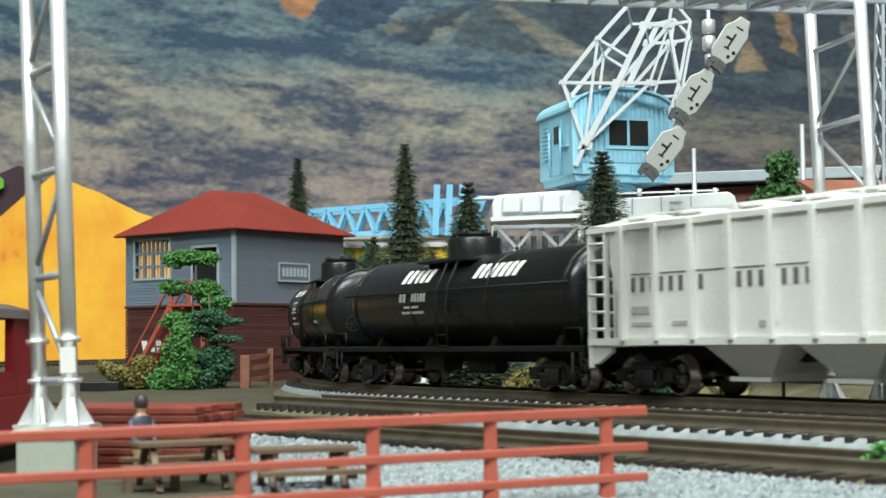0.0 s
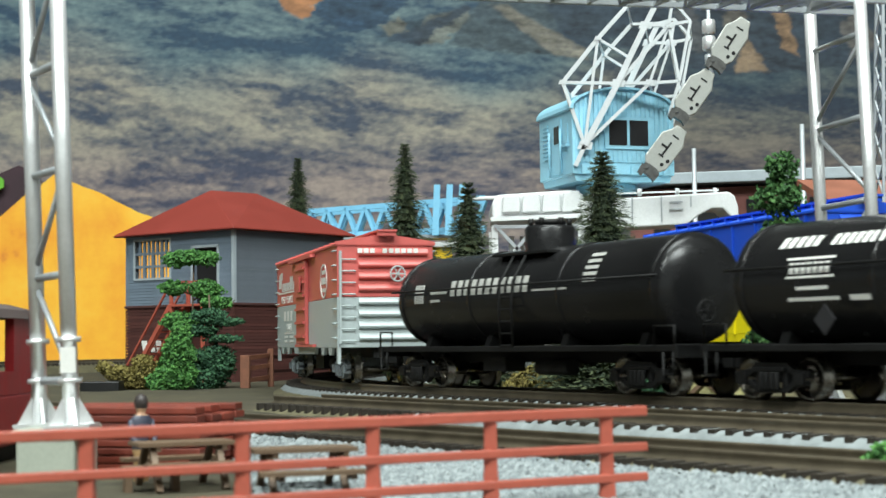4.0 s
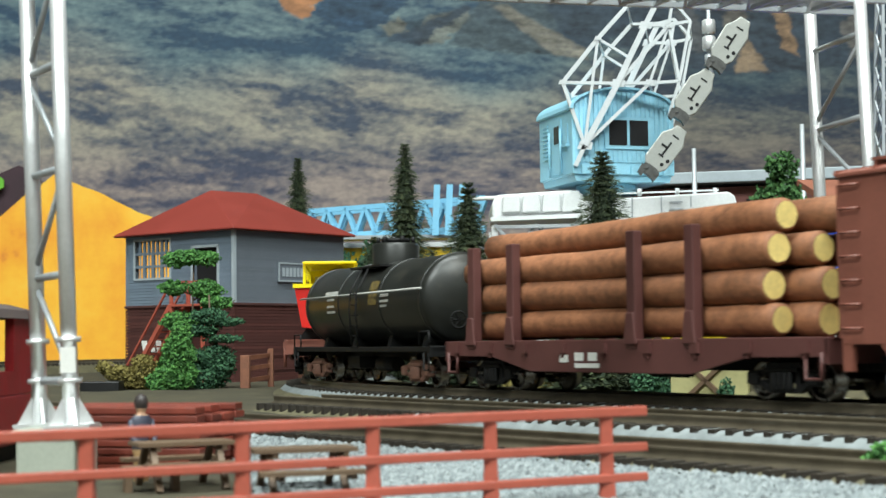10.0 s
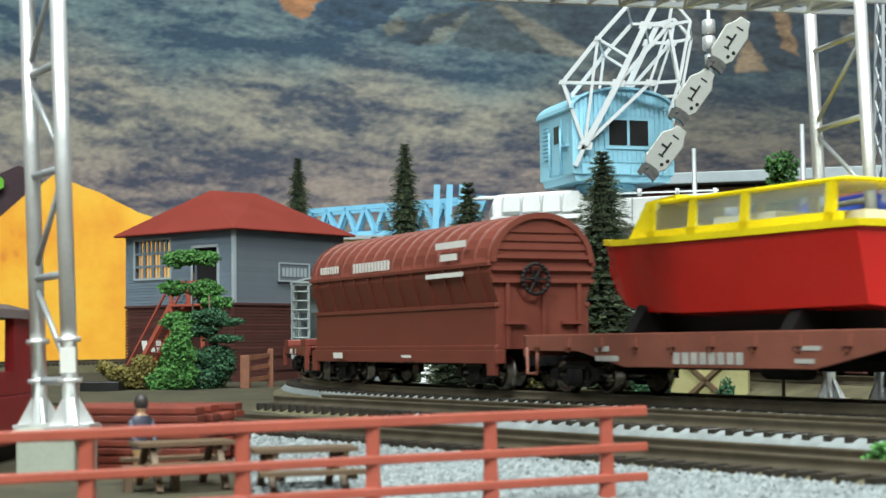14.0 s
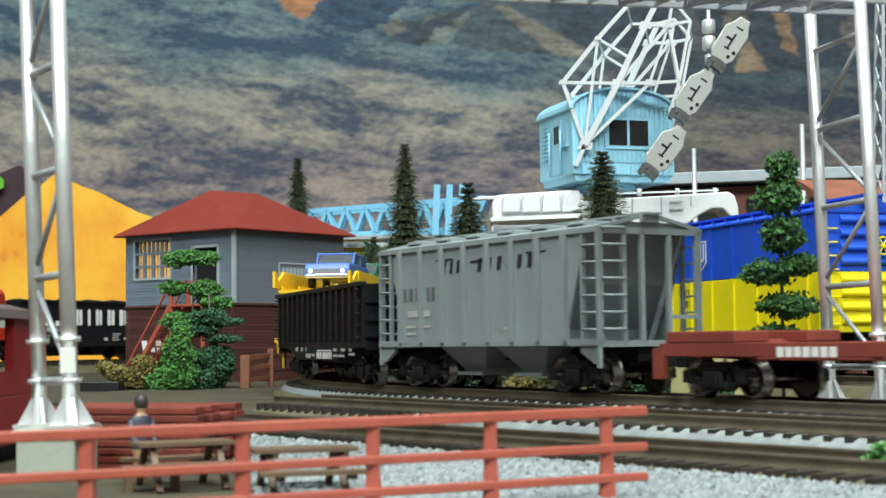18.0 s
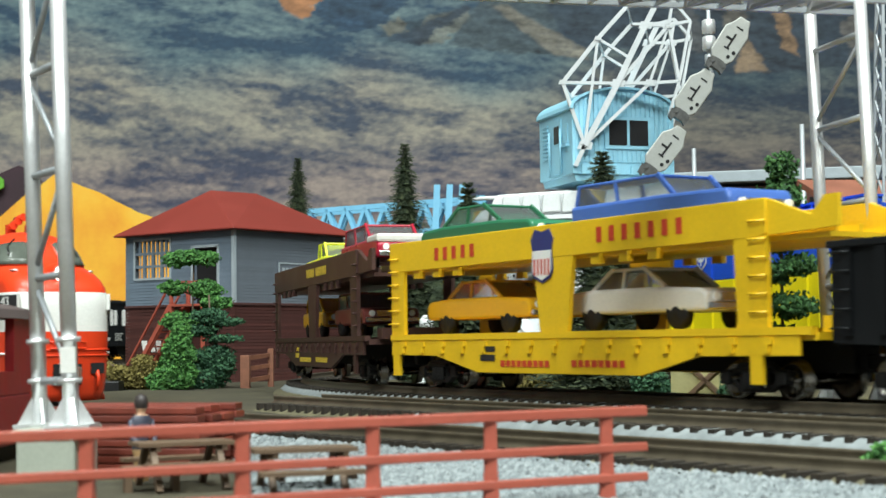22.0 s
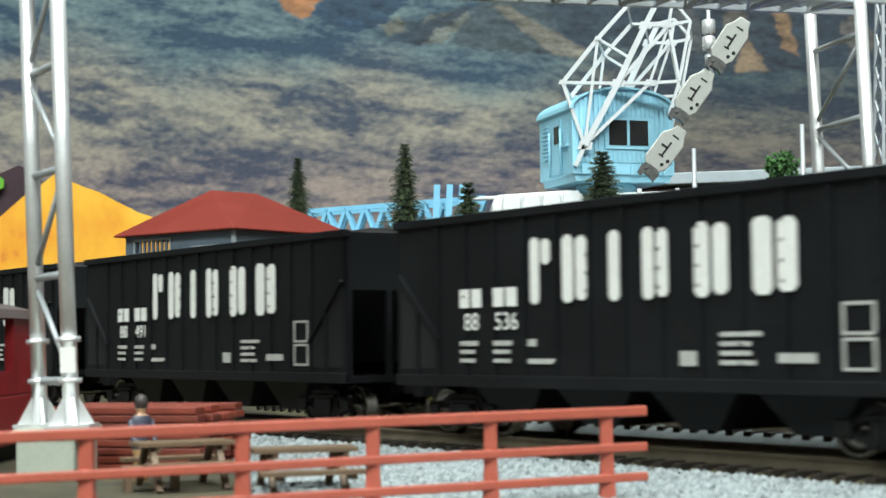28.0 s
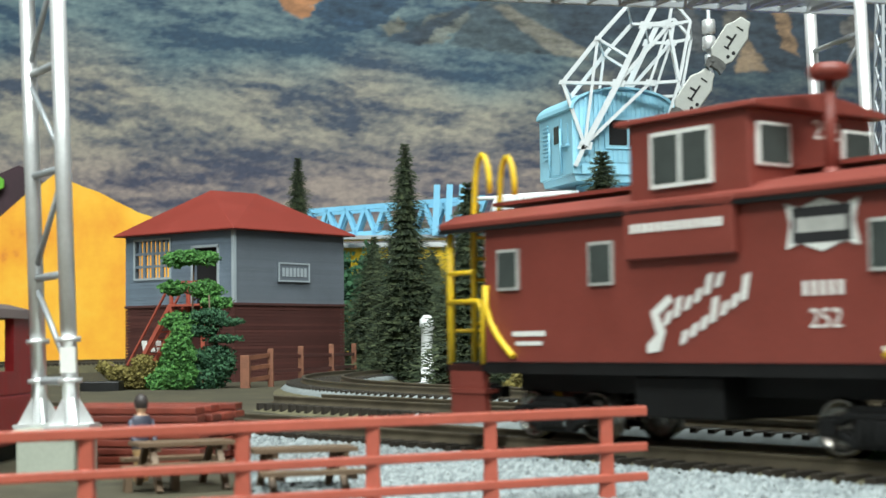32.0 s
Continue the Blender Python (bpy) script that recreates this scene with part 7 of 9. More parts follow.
car, h, w = boxcar("oxide-red boxcar with louvred door and white lettering", LINE_A, -553.8, -697.0, "oxide", None, 30.0, "truck_grey", 0.0, True)
bars(row_of(-44, -23, 38.4, 41.2, 7, 0.5) + row_of(-37, -30, 34.8, 36.8, 3, 0.5) + row_of(-52, -36, 30.6, 33.2, 5, 0.5) + row_of(-33, -12, 30.6, 33.2, 7, 0.5), M["letter_white"], car, -w - 0.1, label="white serif lettering blocks")
bars([(-40, -29, 20.0, 22.4), (-41, -37, 17.4, 18.2), (-34, -29, 17.4, 18.2), (-41, -29, 15.6, 16.4), (-41, -21, 14.0, 14.7), (58 - 10, 62 - 8, 21.4, 22.2), (48, 53, 19.4, 20.2), (48, 53, 17.4, 18.2), (40, 56, 15.2, 15.8)], M["letter_dim"], car, -w - 0.1)
bars(row_of(16, 25, 40.6, 42.6, 5, 0.5) + row_of(27, 30, 40.6, 42.6, 2, 0.5) + row_of(32, 37, 40.8, 42.8, 3, 0.5) + row_of(12, 20, 34.6, 36.4, 6, 0.45, 0.2) + [(23, 24.0, 26, 36.5, 0.35), (19.5, 23, 24.8, 25.7), (18.2, 19.4, 25.7, 28.4)] + [(32, 58, 33.0, 33.4)] + row_of(28, 57, 28.8, 31.4, 10, 0.45, 0.3), M["letter_white"], car, -w - 0.1, label="white script lettering")
bm = bm_()
prism(bm, [(41, 36.4), (44, 35.6), (51, 35.6), (53.5, 36.6), (53.5, 42.0), (51, 43), (44, 43), (41, 42.2)], -w - 0.1, -w - 0.25)
part("shield_emblem", bm, M["letter_dim"], car, "pale shield emblem")
bars([(43, 51.5, 37.6, 41.0)], M["oxide_dark"], car, -w - 0.3)
# ---- logs on a staked flat car ----
car, h, w, s0 = flat_car("log_car", "dark oxide flat car with tall stakes carrying logs", LINE_A, -701, -862, "oxide_dark", 14.0, 4.0, 9)
for s in (-1, 1):
    for x in (-65, -44, 12, 35):
        bm = bm_()
        box(bm, x - 1.7, x + 1.7, *sorted((s * 14.6, s * 17.4)), 12, 41.5)
        prism(bm, [(x - 2.6, 13), (x + 2.6, 13), (x + 1.4, 21), (x - 1.4, 21)], *sorted((s * 17.2, s * 18.0)))
        part("stake", bm, M["oxide_dark"], car, bevel=0.3)
bars([(-20, -16, 8.4, 10.4), (-13, -9, 8.8, 11), (-7, -3, 8.8, 11), (-13, -2, 7.0, 8.2)], M["letter_white"], car, -w - 0.1)
rl = random.Random(9)
for z, cols in ((18.6, (-9.6, -0.8, 8.4)), (26.6, (-9.8, -0.6, 8.8)), (34.4, (-9.4, -0.4, 8.4)), (42.0, (-6.4, 3.0))):
    for y in cols:
        bm = bm_()
        L0, L1 = -72 + rl.uniform(-5, 5), 56 + 1.05 * (y + 9.8) + rl.uniform(-3, 4)
        R = rl.uniform(3.8, 4.4)
        rings = []
        for i in range(15):
            u = i / 14
            x = L0 + (L1 - L0) * u
            cy, cz = 0.5 * math.sin(u * 5 + y), 0.45 * math.sin(u * 4 + z)
            rings.append([(x, cy + R * (1 + 0.07 * noise.noise(Vector((x * 0.12, math.cos(a) * 2, math.sin(a) * 2 + z)))) * math.cos(a), cz + R * (1 + 0.07 * noise.noise(Vector((x * 0.12, math.cos(a) * 2 + 9, math.sin(a) * 2)))) * math.sin(a)) for a in [6.283 * k / 14 for k in range(14)]])
        ex, cyz = rings[-1][0][0], (sum(p[1] for p in rings[-1]) / 14, sum(p[2] for p in rings[-1]) / 14)
        rings.append([(ex + 0.9, cyz[0] + 0.8 * (p[1] - cyz[0]), cyz[1] + 0.8 * (p[2] - cyz[1])) for p in rings[-1]])
        loft(bm, rings)
        bm.faces.ensure_lookup_table()
        for f in bm.faces:
            if len(f.verts) > 4:
                f.material_index = 1
                f.smooth = False
        lg = tagged(part("log", bm, [M["log"], M["log_end"]]), "brown bark log with pale yellow sawn ends", "log", "log load")
        rides(lg, LINE_A, s0, 161 - 38, Matrix.Translation(Vector((rl.uniform(-2, 2), y, z)) * K))

M["worn_crest"] = paint("worn_yellow_print", (0.20, 0.14, 0.035), 0.55, 0.4, 2.5, dirt=(0.03, 0.03, 0.025), dirt_at=0.5)
car, h = tank_car("dusty black tank car with pale line and worn crest", LINE_A, -867, -1006, "grey_tank", 14.4, 28.0, 8.2, 6.4, "truck_rust", "letter_dim")
curved_bars([(-36, -22, 31.5, 32.8), (-33, -25, 29.4, 30.2), (-33, -25, 27.0, 27.8), (-33, -24, 25.0, 25.8), (22, 30, 29.4, 30.4), (22, 30, 27.6, 28.4), (22, 28, 26.0, 26.8)], car, 14.4, 28.0, "letter_dim")
curved_bars([(10.5, 18.5, 27.0, 35.0)], car, 14.4, 28.0, "worn_crest", "worn yellow crest")

# ---- boat on a flat car ----
car, h, w, s0 = flat_car("flat_car", "oxide-red flat car carrying a cabin boat", LINE_A, -1016, -1176, "oxide", 15.5, 4.0, 11)
bars(row_of(-14, 12, 8.2, 11.0, 8, 0.75), M["letter_dim"], car, -w - 0.1, label="pale lettering blocks")
bars([(-46, -40, 11.2, 12.6), (-46, -36, 8.8, 10.2), (28, 34, 8.6, 9.6), (28, 36, 11.4, 12.4)], M["letter_dim"], car, -w - 0.1)
bt = thing("cabin_boat", "glossy red boat with bright yellow deck and cabin on chocks", "boat")
bm = bm_()
rings = []
for x, wt, wb, zt, zb in ((-62, 0.3, 0.2, 40.2, 33.0), (-57, 5.0, 1.5, 39.6, 27.0), (-48, 9.5, 5.0, 38.8, 23.0), (-36, 13.2, 8.5, 38.2, 21.2), (-18, 15.0, 11.0, 37.8, 20.6), (10, 15.2, 11.8, 37.6, 20.6), (45, 14.6, 11.6, 37.6, 21.0)):
    rings.append([(x, -wt, zt), (x, -wb, zb), (x, 0, zb - 1.0), (x, wb, zb), (x, wt, zt)])
loft(bm, rings, smooth=False)
part("hull", bm, M["boat_red"], bt, "glossy red hull", bevel=0.4)
bm = bm_()
rings = []
for x, wt, zt in ((-63.5, 0.8, 40.2), (-57, 5.8, 39.6), (-48, 10.2, 38.8), (-36, 13.9, 38.2), (-18, 15.7, 37.8), (10, 15.9, 37.6), (46, 15.2, 37.6)):
    rings.append([(x, -wt, zt), (x, wt, zt), (x, wt, zt + 1.6), (x, -wt, zt + 1.6)])
loft(bm, rings, smooth=False)
part("deck", bm, M["boat_yellow"], bt, "yellow deck with rubbing strake")
part("cabin_roof", _box_bm(-26, 39, -11.5, 11.5, 47.8, 49.0), M["boat_yellow"], bt, bevel=0.6)
bm = bm_()
prism(bm, [(-40, 39.5), (-32, 49.0), (-20, 50.0), (-20, 48.4), (-26, 48.0), (-33, 39.5)], -10.5, 10.5)
part("windscreen_frame", bm, M["boat_yellow"], bt)
for y in (-11.4, 10.2):
    for x in (-30, -14, 5, 33):
        bm = bm_()
        prism(bm, [(x - 1.2, 39), (x + 1.8, 39), (x + 2.6, 48.4), (x + 0.2, 48.4)], y, y + 1.2)
        part("cabin_post", bm, M["boat_yellow"], bt)
    part("coaming", _box_bm(-36, 37, y, y + 1.2, 39, 41.5), M["boat_yellow"], bt)
    for a, b in ((-28.5, -14), (-12.5, 4.5), (7, 32.5)):
        g = part("side_window", _box_bm(a, b, y + 0.4, y + 0.7, 41, 48.4), M["glass"], bt)
        g.visible_shadow = False
part("seat", _box_bm(-10, 12, -7, 7, 38.5, 43.5), M["white_auto"], bt)
part("engine_box", _box_bm(26, 38, -5, 5, 38, 42), M["white_auto"], bt)
for x in (-36, 22):
    bm = bm_()
    prism(bm, [(-14, 15.9), (14, 15.9), (9, 23.0), (6, 20.6), (-6, 20.6), (-9, 23.0)], x - 2, x + 2, "x")
    part("chock", bm, M["black"], bt)
part("keel_beam", _box_bm(-46, 40, -2, 2, 15.9, 20.2), M["black"], bt)
rides(bt, LINE_A, s0, 160 - 38)

# ---- hooded car ----


def hooded_car():
    car, s0, L = new_car("hooded_car", "red-brown freight car with rounded ribbed hood and white lettering", LINE_A, -1190, -1325)
    h = L / 2
    prof = [(-15.5, 12.0), (-15.5, 24.5), (-14.6, 25.0), (-17.4, 34.0), (-17.4, 37.0)] + [(-16.8 * math.cos(a), 37.0 + 14.0 * math.sin(a)) for a in np.linspace(0.1, math.pi - 0.1, 15)] + [(17.4, 37.0), (17.4, 34.0), (14.6, 25.0), (15.5, 24.5), (15.5, 12.0)]
    bm = bm_()
    prism(bm, prof, -h, h, "x")
    part("hood", bm, M["coil_red"], car)
    for i in range(17):
        x = -h + 2 + (L - 4) * i / 16
        bm = bm_()
        rings = []
        for dx, k in ((-0.6, 0.0), (-0.4, 0.5), (0.4, 0.5), (0.6, 0.0)):
            rings.append([((x + dx), -(16.8 + k) * math.cos(a), 37.0 + (14.0 + k) * math.sin(a)) for a in np.linspace(0.0, math.pi, 15)] + [(x + dx, 15, 36.5), (x + dx, -15, 36.5)])
        loft(bm, rings, smooth=False)
        part("hood_rib", bm, M["coil_red"], car)
    for s in (-1, 1):
        for z, o in ((24.6, 16.0), (36.4, 18.2), (12.4, 16.4)):
            bm = bm_()
            box(bm, -h - 0.4, h + 0.4, *sorted((s * (o - 1.6), s * o)), z - 0.6, z + 0.7)
            part("ledge", bm, M["coil_red"], car, bevel=0.2)
        for i in range(12):
            x = -h + 6 + (L - 12) * i / 11
            bm = bm_()
            prism(bm, [(s * 14.7, 25.2), (s * 15.4, 25.2), (s * 18.0, 34.0), (s * 18.0, 36.0), (s * 17.3, 36.0)], x - 0.35, x + 0.35, "x")
            part("side_rib", bm, M["coil_red"], car)
        part("side_sill", _box_bm(-h - 2, h + 2, *sorted((s * 13.5, s * 16.6)), 7.8, 11.8), M["coil_red"], car, bevel=0.2)
        for k in (-1, 1):
            part("step", _box_bm(*sorted((k * (h - 3), k * (h + 1))), *sorted((s * 15.5, s * 17)), 4.5, 8.5), M["coil_red"], car)
    for s in (-1, 1):
        for z in (31.5, 35.0, 38.5):
            part("end_ledge", _box_bm(*sorted((s * h, s * (h + 1.3))), -17 if z < 38 else -15.5, 17 if z < 38 else 15.5, z - 0.5, z + 0.6), M["coil_red"], car)
        for z in (41.5, 44.0, 46.5):
            wz = 16.8 * math.sqrt(max(0.05, 1 - ((z - 37) / 14.0) ** 2)) - 1
            part("end_slat", _box_bm(*sorted((s * h, s * (h + 0.5))), -wz, wz, z - 0.9, z + 0.9), M["coil_red"], car)
        bm = bm_()
        rings = []
        for dx, k in ((0, 0.5), (1.0, 0.5), (1.0, -1.2), (0, -1.2)):
            rings.append([(s * (h + dx), -(16.8 + k) * math.cos(a), 37.0 + (14.0 + k) * math.sin(a)) for a in np.linspace(0.0, math.pi, 19)])
        for a, b in zip(rings, rings[1:] + rings[:1]):
            va, vb = [bm.verts.new(p) for p in a], [bm.verts.new(p) for p in b]
            for i in range(18):
                bm.faces.new((va[i], va[i + 1], vb[i + 1], vb[i]))
        bmesh.ops.remove_doubles(bm, verts=bm.verts, dist=0.001)
        bmesh.ops.recalc_face_normals(bm, faces=bm.faces)
        part("end_rim", bm, M["coil_red"], car)
        for y in (-12, 0, 12):
            part("end_post", _box_bm(*sorted((s * h, s * (h + 1.1))), y - 0.6, y + 0.6, 12, 31), M["coil_red"], car)
        part("end_step", _box_bm(*sorted((s * h, s * (h + 1.6))), -13, -6, 19, 20), M["coil_red"], car)
        part("end_step", _box_bm(*sorted((s * h, s * (h + 1.6))), 6, 13, 19, 20), M["coil_red"], car)
        coupler(car, s * (h + 2), s)
    brake_wheel(car, h, -3.5, 32.0, 2.4, "soot", 4.4)
    part("centre_sill", _box_bm(-h - 1, h + 1, -4, 4, 7, 12), M["soot"], car)
    bars([q for q in row_of(-h + 9, -h + 26, 38.5, 41.0, 8, 0.7, -0.05)] + row_of(-h + 38, -h + 68, 37.8, 41.0, 12, 0.72), M["letter_white"], car, -17.5, label="white lettering blocks")
    bars([(35, 55, 42.0, 44.0), (38, 49, 38.4, 40.4), (28, 53, 33.4, 34.8), (-h + 22, -h + 30, 9, 11), (10, 17, 9.4, 10.2)], M["letter_white"], car, -18.3)
    for tx in (-h + 18, h - 18):
        truck(car, tx, LINE_A, s0)
    rides(car, LINE_A, s0, L - 36)


hooded_car()


def spine_car():
    car, s0, L = new_car("skeleton_flat_car", "empty brick-red skeleton flat car with raised ends", LINE_A, -1330, -1476)
    h = L / 2
    bm = bm_()
    prism(bm, [(-h, 14), (-h, 10), (-h + 26, 9.0), (h - 26, 9.0), (h, 10), (h, 14), (h - 22, 14), (h - 26, 12.8), (-h + 26, 12.8), (-h + 22, 14)], -8, 8)
    part("spine", bm, M["flat_red"], car, bevel=0.3)
    for s in (-1, 1):
        part("side_beam", _box_bm(-h + 3, h - 3, *sorted((s * 14.5, s * 16.5)), 10.0, 13.2), M["flat_red"], car, bevel=0.2)
        for k in (-1, 1):
            part("end_platform", _box_bm(*sorted((k * (h - 6), k * (h - 31))), *sorted((s * 6, s * 16.6)), 13.2, 16.0), M["flat_red"], car, bevel=0.4)
            part("step", _box_bm(*sorted((k * (h - 1), k * (h - 5))), *sorted((s * 15.5, s * 17)), 4.6, 12), M["flat_red"], car)
        for i in range(7):
            x = -h + 16 + (L - 32) * i / 6
            part("outrigger", _box_bm(x - 1.2, x + 1.2, *sorted((s * 7, s * 15)), 9.5, 12.6), M["flat_red"], car)
    for k in (-1, 1):
        part("end_sill", _box_bm(*sorted((k * (h - 2), k * h)), -12, 12, 10.4, 14.0), M["flat_red"], car)
        coupler(car, k * h, k)
    bars(row_of(-28, -9, 10.0, 12.2, 7, 0.78) + row_of(8, 14, 10.0, 12.2, 3, 0.8), M["letter_white"], car, -16.6)
    for tx in (-h + 19, h - 19):
        truck(car, tx, LINE_A, s0, r=4.6)
    rides(car, LINE_A, s0, L - 38)


spine_car()

car, h, w = covered_hopper("grey two-bay covered hopper with open end cage and black lettering", LINE_A, -1497, -1618, "grey_car", 8, 44.6)
bars(row_of(-20, -8, 34.6, 38.4, 3, 0.38, 0.2) + row_of(0, 32, 34.6, 38.4, 6, 0.38, 0.2) + [(-24, -14, 38.6, 39.2), (-4, 8, 37.2, 37.9), (26, 36, 38.4, 38.9)], M["letter_black"], car, -w - 0.15, label="black lettering blocks")
bars(row_of(-45, -33, 27.0, 31.0, 3, 0.55) + row_of(-30, -24, 27.0, 31.0, 2, 0.55), M["letter_grey"], car, -w - 0.15)
bars([(-42, -36, 22.0, 24.0), (-33, -28, 22.0, 24.0), (-43, -37, 18.6, 19.4), (-34, -28, 18.6, 19.4), (14, 20, 17.4, 18.2), (-43, -37, 16.4, 17.2)], M["letter_dim"], car, -w - 0.15)


def gondola():
    car, s0, L = new_car("gondola", "matt black high-sided gondola with white data lettering", LINE_A, -1624, -1770)
    h, w = L / 2, 17.0
    for s in (-1, 1):
        bm = bm_()
        prism(bm, [(-h, 33.6), (-h, 13), (-h + 24, 12), (-h + 40, 8), (h - 40, 8), (h - 24, 12), (h, 13), (h, 33.6)], *sorted((s * (w - 1), s * w)))
        part("side", bm, M["hopper_black"], car)
        for i in range(15):
            x = -h + 5 + (L - 10) * i / 14
            bm = bm_()
            prism(bm, [(x - 1.0, 14.5), (x + 1.0, 14.5), (x + 1.6, 33.2), (x - 1.6, 33.2)], *sorted((s * w, s * (w + 0.9))))
            part("side_stake", bm, M["hopper_black"], car)
        part("top_chord", _box_bm(-h - 0.3, h + 0.3, *sorted((s * (w - 1.4), s * (w + 1.2))), 33.0, 34.6), M["hopper_black"], car, bevel=0.2)
        for k in (-1, 1):
            rung_parts(car, M["hopper_black"], k * (h - 6), k * (h - 1), s * (w + 0.6), [16 + 4.0 * i for i in range(5)])
    for k in (-1, 1):
        part("end", _box_bm(*sorted((k * (h - 1), k * h)), -w + 1, w - 1, 12, 33.8), M["hopper_black"], car)
        for z in (16, 21.5, 27.5):
            part("end_rib", _box_bm(*sorted((k * h, k * (h + 1.1))), -w + 1, w - 1, z, z + 2.4), M["hopper_black"], car)
        coupler(car, k * h, k)
    part("floor", _box_bm(-h + 1, h - 1, -w + 1, w - 1, 12.5, 14), M["hopper_black"], car)
    brake_wheel(car, h + 1, 5, 25, 1.2, "hopper_black")
    bars(row_of(-36, -31, 11.2, 12.8, 2, 0.7) + row_of(-26, -22, 11.2, 12.8, 2, 0.7) + row_of(-17, -15, 11.2, 12.8, 1, 0.7) + [(-17, -8, 8.8, 10.4), (-6, -1, 9.4, 10.4), (30, 36, 11.4, 12.4), (30, 37, 9.4, 10.2), (42, 48, 11.4, 12.4), (38, 48, 9.4, 10.2), (54, 58, 11.4, 12.4), (54, 62, 10.0, 10.8)], M["letter_dim"], car, -w - 0.1)
    bars(row_of(2, 11, 8.6, 11.0, 3, 0.75, 0.2) + row_of(12, 28, 8.6, 11.0, 6, 0.75, 0.2) + [(3, 27, 11.3, 11.8)], M["letter_white"], car, -w - 0.1, label="white script blocks")
    part("centre_sill", _box_bm(-h + 2, h - 2, -4, 4, 6.5, 12.5), M["soot"], car)
    for tx in (-h + 19, h - 19):
        truck(car, tx, LINE_A, s0)
    rides(car, LINE_A, s0, L - 38)


gondola()


# ---- model automobiles ----
AUTO_SHAPES = {
    "sedan": ([(-27, 4.2), (-27.6, 8.2), (-26, 9.8), (-16, 10.4), (10, 10.4), (25.5, 9.6), (27.5, 8.2), (27.2, 4.2)], [(-17, 10.3), (-9, 15.2), (3, 15.4), (11, 10.3)]),
    "wagon": ([(-27, 4.2), (-27.8, 8.6), (-27, 10.4), (12, 10.6), (25.8, 9.8), (27.6, 8.2), (27.2, 4.2)], [(-26.5, 10.5), (-24.5, 16.0), (4, 16.2), (12, 10.5)]),
    "pickup": ([(-27, 4.2), (-27.4, 10.0), (-4, 10.4), (10, 10.6), (25.5, 10.0), (27.4, 8.2), (27.2, 4.2)], [(-7, 10.3), (-5, 16.0), (6, 16.2), (11, 10.4)]),
    "truck": ([(-26, 5.0), (-26, 10.5), (5, 10.7), (25.4, 10.3), (26.4, 8.2), (26.2, 5.0)], [(-25.5, 10.6), (-24.0, 15.4), (3, 15.6), (8, 10.6)]),
}


def automobile(label, shape, mat, s0, base, x, y, z, length=56.0):
    """Body, cabin glass, roof, four wheels, bumpers and lights; rides with its rack car."""
    t = thing("automobile", label, "car", "cars on the rack cars")
    body, cab = AUTO_SHAPES[shape]
    W, kx = 10.2, length / 56.0
    body, cab = [(p * kx, q * (0.5 + 0.5 * kx)) for p, q in body], [(p * kx, q * (0.5 + 0.5 * kx)) for p, q in cab]
    bm = bm_()
    prism(bm, body, -W, W)
    part("body", bm, M[mat], t, bevel=0.9)
    bm = bm_()
    (xa, za), (xb, zb), (xc, zc), (xd, zd) = cab
    prism(bm, [(xa + 0.6, za - 0.4), (xb + 0.5, zb - 0.5), (xc - 0.5, zc - 0.5), (xd - 0.6, zd - 0.4)], -W + 1.6, W - 1.6)
    part("glasshouse", bm, M["cabin_glass"], t, "clear plastic windows")
    if "white hood" in label:
        part("hood", _box_bm(xd + 1.0, 27.4 * kx, -W - 0.1, W + 0.1, 8.4 * kx, 10.9 * kx), M["white_auto"], t, "white hood", bevel=0.8)
    part("roof", _box_bm(xb, xc, -W + 1.4, W - 1.4, zb - 0.6, zb + 0.3), M[mat], t, bevel=0.4)
    for s in (-1, 1):
        for p, q in ((cab[0], cab[1]), (cab[2], cab[3]), (((xa + xd) / 2 - 2, za), ((xb + xc) / 2 - 1, zb))):
            bm = bm_()
            bar(bm, (p[0], s * (W - 1.7), p[1]), (q[0], s * (W - 1.7), q[1]), 0.8, 1.1)
            part("pillar", bm, M[mat], t)
        for wx in (-16.5 * kx, 16.5 * kx):
            bm = bm_()
            lathe(bm, [(0, s * 10.2), (1.6, s * 10.3), (2.2, s * 9.9), (3.7, s * 10.2), (4.0, s * 9.7), (4.0, s * 7.6), (0, s * 7.4)], (wx, 0, 4.0), "y", 18)
            part("wheel", bm, M["tyre"], t)
    for k in (-1, 1):
        part("bumper", _box_bm(*sorted((k * 27.0 * kx, k * (27.0 * kx + 1.8))), -W + 0.6, W - 0.6, 4.8, 6.6), M["chrome"], t, "chrome bumper", bevel=0.3)
        for s in (-1, 1):
            bm = bm_()
            rod(bm, (k * 27.0 * kx, s * 7.2, 8.0), (k * (27.0 * kx + 1.0), s * 7.2, 8.0), 1.1, n=12)
            part("headlight" if k > 0 else "tail_light", bm, M["lamp"] if k > 0 else M["letter_red"], t)
    part("grille", _box_bm(27.0 * kx, 27.0 * kx + 0.9, -5.6, 5.6, 6.9, 9.0), M["chrome"], t)
    off = Matrix.Translation(Vector((x, y, z)) * K) 
    rides(t, LINE_A, s0, base, off)
    return t


